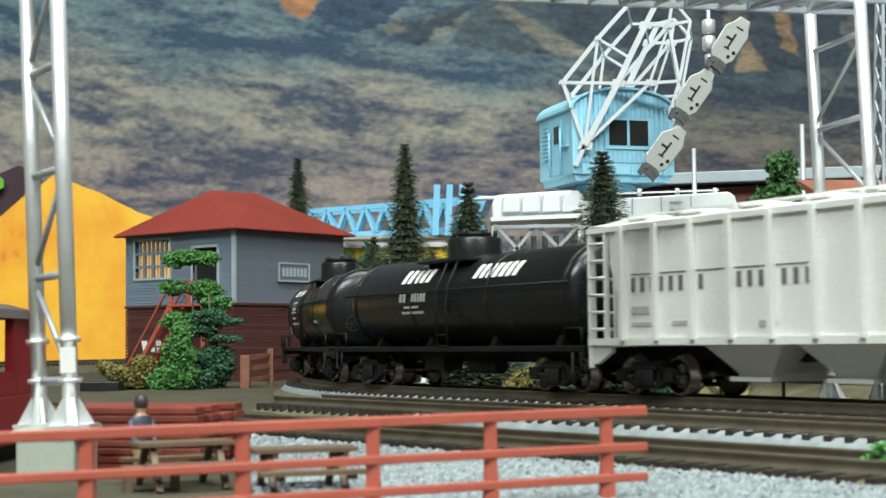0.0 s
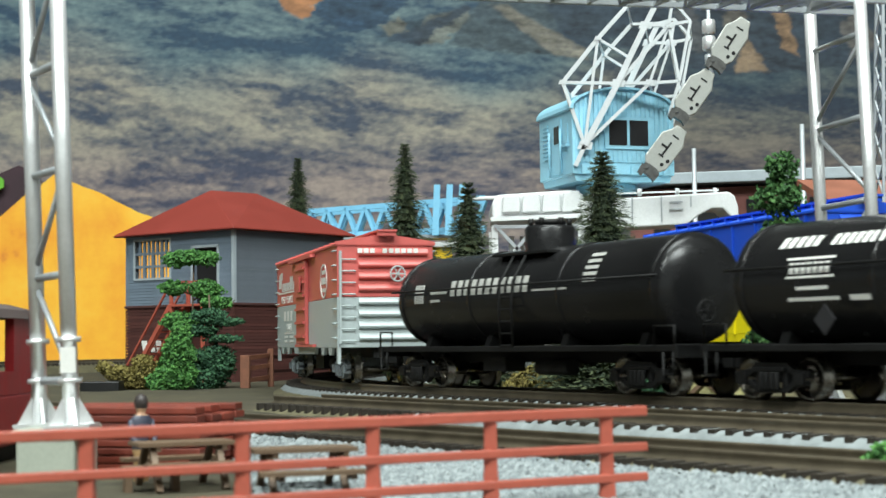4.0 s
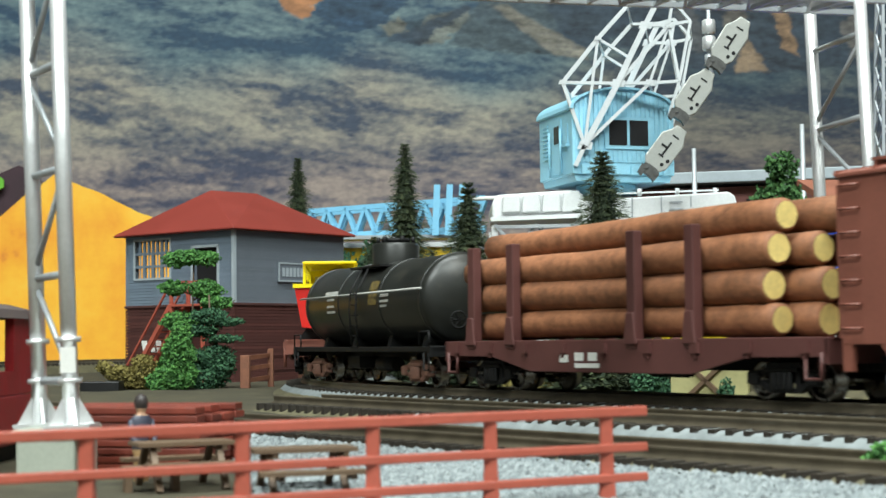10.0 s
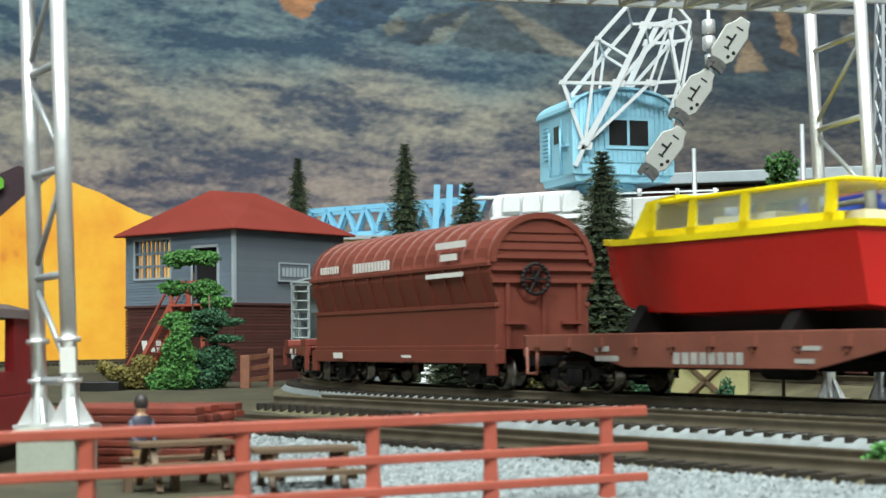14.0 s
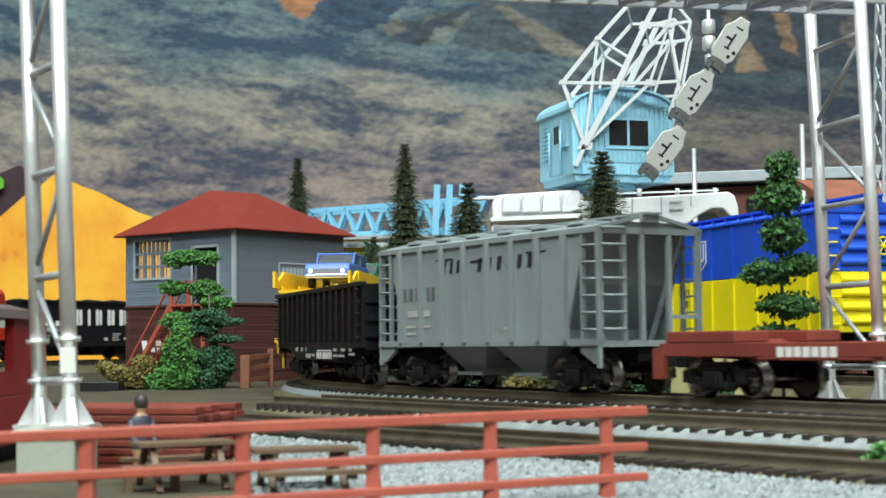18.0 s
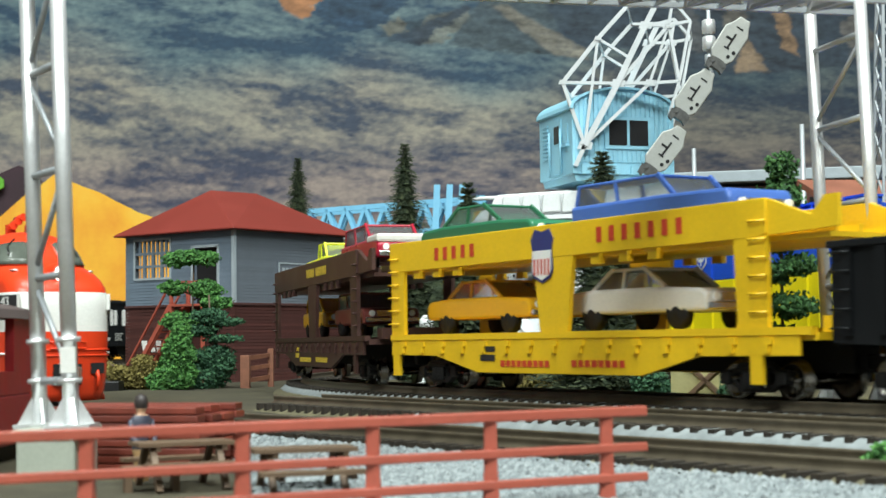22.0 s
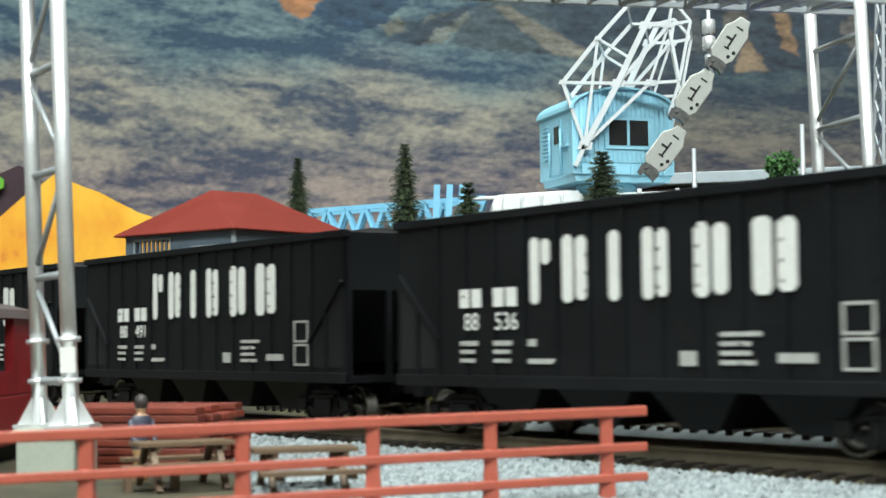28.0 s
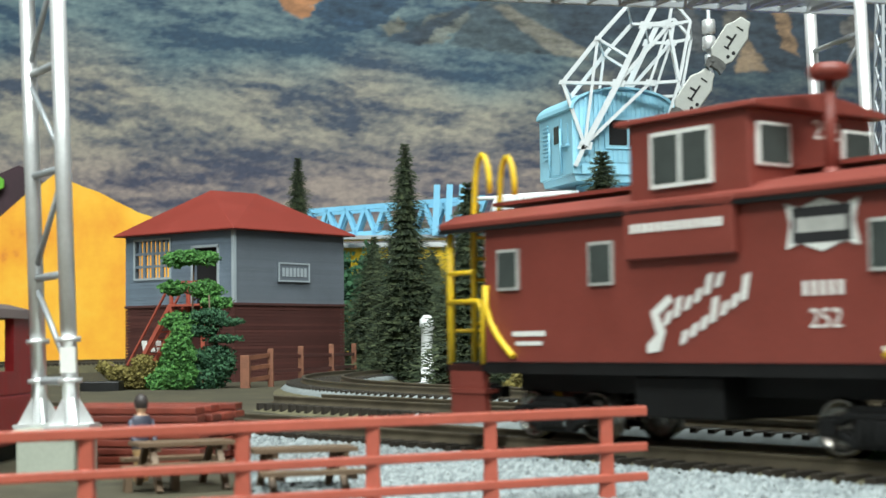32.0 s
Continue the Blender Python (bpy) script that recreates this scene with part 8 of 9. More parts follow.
def autorack(label, front, rear, mat, letter):
    car, s0, L = new_car("auto_rack_car", label, LINE_A, front, rear)
    h, w = L / 2, 17.2
    base = L - 44
    for s in (-1, 1):
        bm = bm_()
        prism(bm, [(-h, 14.8), (-h, 10.2), (-h + 28, 10.0), (-h + 52, 5.2), (h - 62, 5.2), (h - 40, 10.0), (h - 6, 10.2), (h - 6, 14.8)], *sorted((s * (w - 1), s * w)))
        part("side_sill", bm, M[mat], car, bevel=0.2)
        for i in range(15):
            x = -h + 8 + (L - 24) * i / 14
            bm = bm_()
            box(bm, x - 1.7, x + 1.7, *sorted((s * w, s * (w + 0.7))), 12.8, 14.2)
            box(bm, x - 0.8, x + 0.8, *sorted((s * w, s * (w + 0.9))), 10.8, 12.8)
            part("tie_down", bm, M[mat], car)
        part("deck_edge", _box_bm(-h, h - 2, *sorted((s * (w - 1.6), s * (w + 0.3))), 14.8, 16.6), M[mat], car)
        bm = bm_()
        prism(bm, [(-h - 1, 45.6), (-h - 1, 37.4), (-h + 3, 36.4), (h - 19, 36.8), (h - 16, 37.6), (h - 16, 45.6)], *sorted((s * (w - 1.2), s * w)))
        part("upper_beam", bm, M[mat], car, bevel=0.2)
        for x0, x1, t0, t1 in ((-h, -h + 8, -h, -h + 8), (-14, 5, -11, 2), (h - 27, h - 16, h - 26, h - 16)):
            bm = bm_()
            prism(bm, [(t0, 16.5), (t1, 16.5), (x1, 37.2), (x0, 37.2)], *sorted((s * (w - 1.4), s * (w - 0.1))))
            part("post", bm, M[mat], car)
        for i in range(6):
            x = (-h + 13 + 12 * i) if i < 3 else (12 + 12 * (i - 3))
            part("deck_bracket", _box_bm(x, x + 3.5, *sorted((s * (w - 3), s * (w - 1))), 34.0, 37.0), M[mat], car)
        for k, xx in ((-1, -h + 2), (1, h - 18.5)):
            rung_parts(car, M[mat], xx - 2.6, xx + 2.6, s * w, [20 + 4.1 * i for i in range(6)], 0.3, 0.7)
        part("step", _box_bm(-h + 1, -h + 5, *sorted((s * (w - 1), s * w)), 3.8, 10.5), M[mat], car)
        part("step", _box_bm(h - 22, h - 18, *sorted((s * (w - 1), s * w)), 3.8, 10.5), M[mat], car)
    part("lower_deck", _box_bm(-h, h - 1, -w + 1, w - 1, 13.6, 15.4), M[mat], car)
    part("upper_deck", _box_bm(-h, h + 2, -w + 2.2, w - 2.2, 35.8, 37.0), M[mat], car)
    for y in (-9.5, 9.5):
        part("wheel_track", _box_bm(-h, h + 2, y - 4, y - 3.2, 37.0, 38.6), M[mat], car)
        part("wheel_track", _box_bm(-h, h + 2, y + 3.2, y + 4, 37.0, 38.6), M[mat], car)
    for y in (-16, 16):
        bm = bm_()
        prism(bm, [(h - 16, 45.4), (h - 16, 37.2), (h + 6, 37.8), (h + 6, 44.8), (h + 2, 44.8), (h - 2, 40.7)], y - 0.6, y + 0.6)
        part("end_flap", bm, M[mat], car)
    part("bridge_plate", _box_bm(h - 3, h + 4, -13, 13, 15.4, 19.0), M[mat], car)
    for y in (-15, 15):
        bm = bm_()
        prism(bm, [(h - 28, 16.5), (h - 20, 16.5), (h - 22, 22), (h - 25, 24)], y - 1, y + 1)
        part("wheel_stop", bm, M[mat], car)
    part("centre_sill", _box_bm(-h + 2, h - 3, -4, 4, 6.2, 13.6), M["soot"], car)
    for k in (-1, 1):
        coupler(car, k * (h - 1), k)
    for tx in (-h + 22, h - 26):
        truck(car, tx, LINE_A, s0, r=4.4)
    bars(row_of(-68, -42, 39.0, 42.8, 5, 0.45) + row_of(16, 54, 39.4, 43.4, 7, 0.42) if letter == "letter_red" else row_of(-15, 2, 39.8, 43.0, 5, 0.7) + row_of(5, 27, 39.8, 43.0, 7, 0.7), M[letter], car, -w - 0.1, label="lettering blocks on the upper beam")
    bars([(-40, -34, 11.2, 12.8), (-42, -34, 8.6, 10.4)], M["letter_black"] if letter == "letter_red" else M[letter], car, -w - 0.1)
    bars(row_of(-31, -6, 7.0, 8.8, 9, 0.75) + row_of(4, 28, 7.2, 9.0, 8, 0.75), M[letter], car, -w - 0.1)
    rides(car, LINE_A, s0, base)
    return car, s0, base, w


car, s0, base, w = autorack("bright yellow two-deck auto rack car with red lettering", -1774, -1966, "rack_yellow", "letter_red")
bm = bm_()
prism(bm, [(-11, 44.5), (-10.2, 42), (-10.6, 36), (-9.6, 34.2), (-5.5, 32.6), (-1.4, 34.2), (-0.4, 36), (-0.8, 42), (0, 44.5), (-2, 47.4), (-5.5, 46.6), (-9, 47.4)], -w - 0.1, -w - 0.35)
part("shield", bm, M["letter_blue"], car, "navy, white and red shield", at=(-3.5, 0, -2.8))
bm = bm_()
prism(bm, [(-9.9, 41.5), (-10.0, 36.2), (-9.2, 34.8), (-5.5, 33.4), (-1.8, 34.8), (-1.0, 36.2), (-1.1, 41.5)], -w - 0.35, -w - 0.5)
part("shield_field", bm, M["letter_white"], car, at=(-3.5, 0, -2.8))
bars([(-12.8 + 1.7 * i, -12.0 + 1.7 * i, 32.0, 36.4) for i in range(5)], M["letter_red"], car, -w - 0.52)
for lab, shp, mt, x, z, ln in (("orange-yellow toy coupe on the lower deck", "sedan", "yellow_auto", -56, 16.6, 60), ("cream-white toy coupe on the lower deck", "sedan", "white_auto", 21, 16.6, 61),
                               ("green toy sedan on the upper deck", "sedan", "green_auto", -57, 38.6, 66), ("blue toy off-roader on the upper deck", "truck", "blue_auto", 27, 38.6, 70)):
    automobile(lab, shp, mt, s0, base, x, 0, z, ln)
car, s0, base, w = autorack("dark brown two-deck auto rack car with yellow lettering", -1973, -2165, "rack_brown", "letter_yellow")
for lab, shp, mt, x, z, ln in (("orange-yellow toy wagon on the lower deck", "wagon", "yellow_auto", -38, 16.6, 54), ("brown-red toy wagon on the lower deck", "wagon", "brown_auto", 32, 16.6, 54),
                               ("lime toy pickup on the upper deck", "pickup", "lime_auto", -29, 38.2, 56), ("crimson toy station wagon with white hood on the upper deck", "wagon", "red_auto", 50, 38.6, 64)):
    automobile(lab, shp, mt, s0, base, x, 0, z, ln)
# ---- the near train: red and white cab unit, four coal hoppers, caboose ----


def cab_unit():
    car, s0, L = new_car("diesel_locomotive", "bright red and white streamlined diesel cab unit", LINE_B, -2965.5, -3173.5, "locomotive", "near coal train")
    h, w = L / 2, 18.2
    RED, WHT = 24.8, 38.2
    hn = h - 5.4     # front of the blunt nose

    # rounded shell drawn level by level: half width, front, where the level begins behind, roundness in plan
    LV = [(1.2, 16.8, 200.6, 195.5, 3.2), (4.0, 17.3, 201.4, 193.0, 3.2), (8.5, 17.8, 202.0, 188.5, 3.2), (12.0, 18.0, 202.3, 184.0, 3.2), (14.4, 18.1, 202.5, 180.5, 3.2), (15.6, w, 202.6, 0.0, 3.2),
          (20.0, w, 202.7, 0.0, 3.2), (RED, w, 202.7, 0.0, 3.2), (28.5, w, 202.6, 0.0, 3.2), (33.0, w, 202.4, 0.0, 3.2), (WHT, w, 201.8, 0.0, 3.1), (40.2, w, 200.6, 0.0, 3.1), (42.6, w, 198.6, 0.0, 3.0), (44.8, 18.0, 195.4, 0.0, 2.9),
          (46.4, 17.9, 191.6, 0.0, 2.8), (47.6, 17.7, 187.8, 0.0, 2.8), (49.6, 17.4, 184.6, 0.0, 3.0), (52.3, 16.7, 182.0, 0.0, 3.1), (55.0, 15.3, 179.4, 0.0, 3.1), (57.3, 13.2, 176.4, 0.0, 3.0), (59.3, 9.8, 172.6, 0.0, 2.6), (60.5, 5.0, 168.6, 0.0, 2.2), (60.9, 0.4, 164.6, 0.0, 2.2)]
    NA = 28

    def shell(z, t, out=0.0):
        """Point of the shell at a height; t runs from -1 (one side) over 0 (front) to 1 (other side)."""
        q = next((n for n in range(len(LV) - 1) if LV[n + 1][0] >= z), len(LV) - 2)
        g = min(1.0, max(0.0, (z - LV[q][0]) / (LV[q + 1][0] - LV[q][0])))
        hw, xf, n_ = [LV[q][m] + g * (LV[q + 1][m] - LV[q][m]) for m in (1, 2, 4)]
        x0 = xf - 14.0 if z < 40 else max(165.0, xf - 14.0 - 1.25 * (z - 40))
        a = abs(t) * math.pi / 2
        x = x0 + (xf - x0 + out) * max(0.0, math.cos(a)) ** (2 / n_)
        return (x - h, math.copysign((hw + out) * math.sin(a) ** (2 / n_), t), z)

    def shell_y(x, z):
        """Half width of the shell at a station and height."""
        lo_, hi_ = 0.0, 1.0
        for _ in range(24):
            mid = (lo_ + hi_) / 2
            lo_, hi_ = (mid, hi_) if shell(z, mid)[0] > x else (lo_, mid)
        return shell(z, hi_)[1]

    bm = bm_()
    rows_ = []
    for z, hw, xf, xs, n_ in LV:
        pts = [shell(z, -1 + 2 * i / NA) for i in range(NA + 1)]
        if xs > 0:
            pts = [(max(p[0], xs - h), p[1], z) for p in pts]
            yy = shell_y(xs - h, z)
            ends = [(xs - h, yy, z), (xs - h, -yy, z)]
        else:
            dz = 5.0 * max(0.0, z - 50.0) / 11.0      # the roof falls a little towards the rear
            ends = [(60.0, hw, z), (1.2 - h, hw, z - dz), (-h, hw * 0.985, z - 1.3 * dz), (-h, -hw * 0.985, z - 1.3 * dz), (1.2 - h, -hw, z - dz), (60.0, -hw, z)]
        rows_.append([bm.verts.new(p) for p in pts + ends])
    for ra, rb, la in zip(rows_, rows_[1:], LV):
        na, nb = len(ra), len(rb)
        if na == nb:
            prs = [(q, (q + 1) % na) for q in range(na)]
        else:
            prs = [(q, q + 1) for q in range(NA)]
        for q, q2 in prs:
            fc = bm.faces.new((ra[q], ra[q2], rb[q2], rb[q]))
            fc.smooth = q < NA or q in (NA, na - 1)
            fc.material_index = 1 if RED - 0.1 < la[0] < WHT - 0.1 else 0
    bm.faces.new(rows_[-1])
    bm.faces.new(rows_[0][::-1])
    up5, up6 = rows_[4], rows_[5]
    bm.faces.new((up5[NA], up5[NA + 1], up6[NA + 1], up6[NA]))
    bm.faces.new((up5[NA + 2], up5[0], up6[0], up6[-1]))
    bm.faces.new((up5[NA + 1], up5[NA + 2], up6[-1], up6[NA + 1]))
    bm.faces.new([up6[n] for n in (NA + 1, NA + 2, NA + 3, NA + 4, NA + 5, NA + 6)])
    bmesh.ops.recalc_face_normals(bm, faces=bm.faces)
    part("body", bm, [M["loco_red"], M["loco_white"]], car, "red shell with broad white stripe")
    for s in (-1, 1):
        y = s * w
        # backing and slats in the darkened red stand in for shade in the grille
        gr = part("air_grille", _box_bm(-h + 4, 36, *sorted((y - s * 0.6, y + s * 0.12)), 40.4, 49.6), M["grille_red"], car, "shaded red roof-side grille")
        for i in range(5):
            z = 40.6 + 2.2 * i
            bm = bm_()
            bar(bm, (-h + 3, y - s * (0.0 if i < 3 else 0.15), z), (38, y - s * (0.0 if i < 3 else 0.15), z), 0.9, 0.55)
            part("grille_bar", bm, M["loco_red"], gr)
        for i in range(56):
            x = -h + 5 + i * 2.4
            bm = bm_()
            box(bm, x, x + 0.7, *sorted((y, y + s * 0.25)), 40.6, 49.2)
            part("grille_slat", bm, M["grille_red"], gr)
        for x in (-63, 30):
            bm = bm_()
            lathe(bm, [(0, s * (w - 0.1)), (3.0, s * (w + 0.05)), (3.1, s * (w + 0.3)), (3.5, s * (w + 0.3)), (3.6, s * (w - 0.2))], (x, 0, 35.2), "y", 24)
            pt = part("porthole", bm, M["letter_dim"], car)
            bm = bm_()
            rod(bm, (x, s * (w - 0.3), 35.2), (x, s * (w + 0.15), 35.2), 3.2, n=24)
            part("porthole_glass", bm, M["tint"], pt)
        for x in (-54, -45, -30, -15):
            for k in range(6):
                part("louvre", _box_bm(x, x + 5.6, *sorted((y, y + s * 0.3)), 31.6 + k * 1.05, 32.1 + k * 1.05), M["loco_white"], car)
        bm = bm_()
        bar(bm, (-h + 8, y + s * 0.1, 30.9), (45, y + s * 0.1, 30.9), 0.4, 0.6)
        part("belt_moulding", bm, M["loco_white"], car)
        for x0 in (-h + 21, 47.4):
            fwd_ = x0 > 0
            dr_ = part("door", _box_bm(x0, x0 + 8.4, *sorted((y - s * 0.1, y + s * 0.18)), 17.4, 50 if fwd_ else 37), M["loco_white"], car, "narrow door in the body side")
            part("door_red_foot", _box_bm(x0, x0 + 8.4, *sorted((y + s * 0.18, y + s * 0.24)), 17.4, 24.8), M["loco_red"], dr_)
            if fwd_:
                part("door_red_top", _box_bm(x0, x0 + 8.4, *sorted((y + s * 0.18, y + s * 0.24)), 38.2, 50), M["loco_red"], dr_)
                part("door_window", _box_bm(x0 + 2.4, x0 + 6.2, *sorted((y + s * 0.24, y + s * 0.34)), 43, 49), M["car_glass"], dr_)
                part("door_window", _box_bm(x0 + 2.4, x0 + 6.2, *sorted((y + s * 0.24, y + s * 0.34)), 19, 28), M["tint"], dr_)
            for hx in (x0 - 0.8, x0 + 9.2):
                for za, zb in ((17.6, 25.5), (34.0, 49.5)) if fwd_ else ((17.6, 34.0),):
                    bm = bm_()
                    path_rod(bm, [(hx, y, za), (hx, y + s * 1.2, za), (hx, y + s * 1.2, zb), (hx, y, zb)], 0.42)
                    part("handrail", bm, M["letter_white"], car)
        cwn = part("cab_window", _box_bm(58.4, 69, *sorted((y - s * 0.9, y + s * 0.14)), 43.6, 50.2), M["car_glass"], car, "side cab window with pale sash")
        part("window_post", _box_bm(63.2, 64.0, *sorted((y, y + s * 0.3)), 43.6, 50.2), M["loco_red"], cwn)
        bars([(58, 62, 33, 35.6)], M["letter_dim"], car, y)
        thing_part_board(car, 90.0, s, shell_y(90.0, 35.0) + 0.3)
        for pts in ([(69, 41.0), (70, 41.2), (79, 41.6), (80, 41.4)], [(80, 17.4), (81, 17.4), (90, 17.4), (91, 17.4)], [(72, 22.0), (73, 20.6), (77, 20.6), (78, 22.0)]):
            bm = bm_()
            path_rod(bm, [(px, s * shell_y(px, pz) + s * o, pz) for (px, pz), o in zip(pts, (-0.4, 0.9, 0.9, -0.4))], 0.4)
            part("nose_grab_iron", bm, M["letter_white"], car)
        for k in range(3):
            part("nose_rung", _box_bm(71, 76, *sorted((y - s * 0.1, y + s * 0.5)), 26.0 + 4.4 * k, 27.0 + 4.4 * k), M["loco_white"], car)
        # tall windscreens let into the rounded cab front
        for nm, grow, out, mat in (("windscreen_frame", 0.0, 0.35, "loco_red"), ("windscreen", 0.05, 0.55, "tint")):
            bm = bm_()
            cols_ = []
            for i in range(9):
                e = i / 8.0
                t = s * ((0.075 + grow * 0.3) + e * (0.66 - grow * 0.6))
                rnd = 0.9 * (max(0.0, abs(2 * e - 1) - 0.75) / 0.25) ** 2
                lo_, hi_ = 47.8 + grow * 8 + rnd, 57.2 - 1.8 * e * e - grow * 10 - rnd
                cols_.append([(lo_ + (hi_ - lo_) * q / 4.0, t) for q in range(5)])
            vo = [[bm.verts.new(shell(z, t, out)) for z, t in c_] for c_ in cols_]
            vi = [[bm.verts.new(shell(z, t, -0.5)) for z, t in c_] for c_ in cols_]
            for i in range(8):
                for q in range(4):
                    bm.faces.new((vo[i][q], vo[i + 1][q], vo[i + 1][q + 1], vo[i][q + 1])).smooth = True
                bm.faces.new((vo[i][0], vi[i][0], vi[i + 1][0], vo[i + 1][0]))
                bm.faces.new((vo[i][4], vo[i + 1][4], vi[i + 1][4], vi[i][4]))
            for q in range(4):
                bm.faces.new((vo[0][q], vo[0][q + 1], vi[0][q + 1], vi[0][q]))
                bm.faces.new((vo[8][q], vi[8][q], vi[8][q + 1], vo[8][q + 1]))
            bmesh.ops.recalc_face_normals(bm, faces=bm.faces)
            ws = part(nm, bm, M["windscreen" if mat == "tint" else mat], car if mat != "tint" else ws, "grey-green windscreen pane" if mat == "tint" else "")
        bm = bm_()
        path_rod(bm, [shell(57.6, s * 0.34, 0.6), shell(54.8, s * 0.42, 0.9), shell(51.4, s * 0.40, 0.8)], 0.28)
        part("wiper", bm, M["soot"], car)
        bm = bm_()
        path_rod(bm, [shell(45.6, s * 0.42, 0.2), shell(46.0, s * 0.42, 1.2), shell(46.0, s * 0.50, 1.2), shell(45.6, s * 0.50, 0.2)], 0.35)
        part("nose_grab_iron", bm, M["letter_white"], car)
    for i in range(6):
        x = -35 + 8.0 * i
        bm = bm_()
        for q in ((x, x + 5.4, 26.0, 26.6), (x, x + 5.4, 29.4, 30.0), (x, x + 0.7, 26.6, 29.4)):
            box(bm, q[0], q[1], -w - 0.12, -w, q[2], q[3])
        part("lettering_block", bm, M["letter_red"], car, "thin red outlined lettering block")
    part("side_tab", _box_bm(-5.4, -2.6, -w - 0.6, -w, 18.6, 22.6), M["loco_red"], car, bevel=0.3)
    words("43", 2.6, M["letter_red"], car, (-h + 14, -w - 0.1, 27.4))
    for x, za, zb in ((-h + 1.5, 17.6, 34.0), (-h + 5.0, 17.6, 25.0)):
        bm = bm_()
        path_rod(bm, [(x, -w, za), (x, -w - 1.2, za), (x, -w - 1.2, zb), (x, -w, zb)], 0.36)
        part("handrail", bm, M["letter_white"], car)
    bm = bm_()
    lathe(bm, [(4.0, -8.0), (4.0, 0.6), (3.6, 1.2), (3.1, 0.4), (0, 0.2)], (h - 9.8, 0, 44.4), "x", 28)
    hl_ = part("headlight", bm, M["loco_red"], car)
    bm = bm_()
    lathe(bm, [(3.15, 0.3), (2.6, 1.5), (0, 2.2)], (h - 9.8, 0, 44.4), "x", 24)
    part("headlight_lens", bm, M["headlamp_on"], hl_, "glowing headlight lens")
    bm = bm_()
    lathe(bm, [(0, 0), (1.2, -0.2), (1.2, 0.5), (0, 0.7)], (hn - 0.2, 0, 33.4), "x", 16)
    part("nose_medallion", bm, M["letter_yellow"], car)
    for q in range(2):
        bm = bm_()
        path_rod(bm, [shell(19.0 + 2.2 * q, -0.12, 0.0), shell(19.0 + 2.2 * q, -0.1, 0.7), shell(19.0 + 2.2 * q, 0.1, 0.7), shell(19.0 + 2.2 * q, 0.12, 0.0)], 0.3)
        part("nose_step", bm, M["loco_red"], car)
    part("nose_plate", _box_bm(hn - 1, hn + 0.35, -2.2, 2.2, 25.2, 26.9), M["loco_red"], car)
    for q in range(2):
        bm = bm_()
        path_rod(bm, [shell(16.6 + 1.9 * q, -0.9 + 1.8 * e / 16, 0.1) for e in range(17)], 0.38)
        part("nose_moulding", bm, M["loco_red"], car)
    # no recesses here: near-black boxes give the shade of pocket and step wells
    part("coupler_pocket", _box_bm(hn - 3, hn + 0.3, -5.0, 5.0, 6.6, 13.8), M["dark_void"], car, "dark box painting the shade of the coupler pocket")
    bm = bm_()
    box(bm, hn - 2, hn + 4, -1.8, 1.8, 8.4, 11.6)
    box(bm, hn + 2, hn + 6, -3.0, 2.8, 7.6, 12.8)
    part("coupler", bm, M["truck_rust"], car, bevel=0.5)
    for yy in (-11, 11):
        part("pilot_step_shade", _box_bm(hn - 7.0, hn - 0.2, yy - 2.4, yy + 2.4, 10.4, 14.0), M["dark_void"], car)
        bm = bm_()
        path_rod(bm, [(hn - 1, yy, 12), (hn + 0.6, yy, 9.0), (hn - 0.2, yy, 4.6)], 0.6)
        part("air_hose", bm, M["loco_red"], car)
    for x in (-90, -58, -46, -30):
        bm = bm_()
        lathe(bm, [(7.0, -2.0), (7.0, 0.4), (6.2, 0.9), (0, 1.1)], (x, 0, 55.6 + 0.031 * (x + 103)), "z", 28)
        fn = part("roof_fan", bm, M["loco_red"], car)
        bm = bm_()
        for k in range(6):
            a = k * math.pi / 6
            bar(bm, (x - 5.6 * math.cos(a), -5.6 * math.sin(a), 56.9 + 0.031 * (x + 103)), (x + 5.6 * math.cos(a), 5.6 * math.sin(a), 56.9 + 0.031 * (x + 103)), 0.5, 0.4)
        part("fan_grille", bm, M["loco_red"], fn)
    for x in (-46, -17):
        st_ = part("steam_vent", _box_bm(x - 5.5, x + 5.5, -3, 3, 56.5, 61.8), M["loco_red"], car, bevel=0.6)
        for q in (x - 4.4, x + 4.4):
            part("vent_mouth", _box_bm(q - 1.6, q + 1.6, -3.4, 3.4, 61.8, 63.6), M["loco_red"], st_)
    for s in (-1, 1):
        bm = bm_()
        for k in range(3):
            rod(bm, (54 + 0.8 * k, s * 4.0 - s * k * 0.9, 62.8 + k * 1.5), (61 + 1.0 * k, s * 4.4 - s * 1.4 * k, 63.1 + k * 1.5), 0.6, 1.45, n=12)
        box(bm, 54, 57, s * 3.6 - 1.4, s * 3.6 + 1.4, 59.0, 63.8)
        part("air_horn", bm, M["loco_red"], car)
    bm = bm_()
    rod(bm, (70, 0, 59.6), (70, 0, 67.6), 0.8, n=8)
    part("antenna", bm, M["loco_red"], car)
    part("underframe", _box_bm(-h + 4, h - 20, -11, 11, 7.5, 16.0), M["soot"], car)
    part("fuel_tank", _box_bm(-22, 16, -15, 15, 4.4, 15.0), M["soot"], car, bevel=1.2)
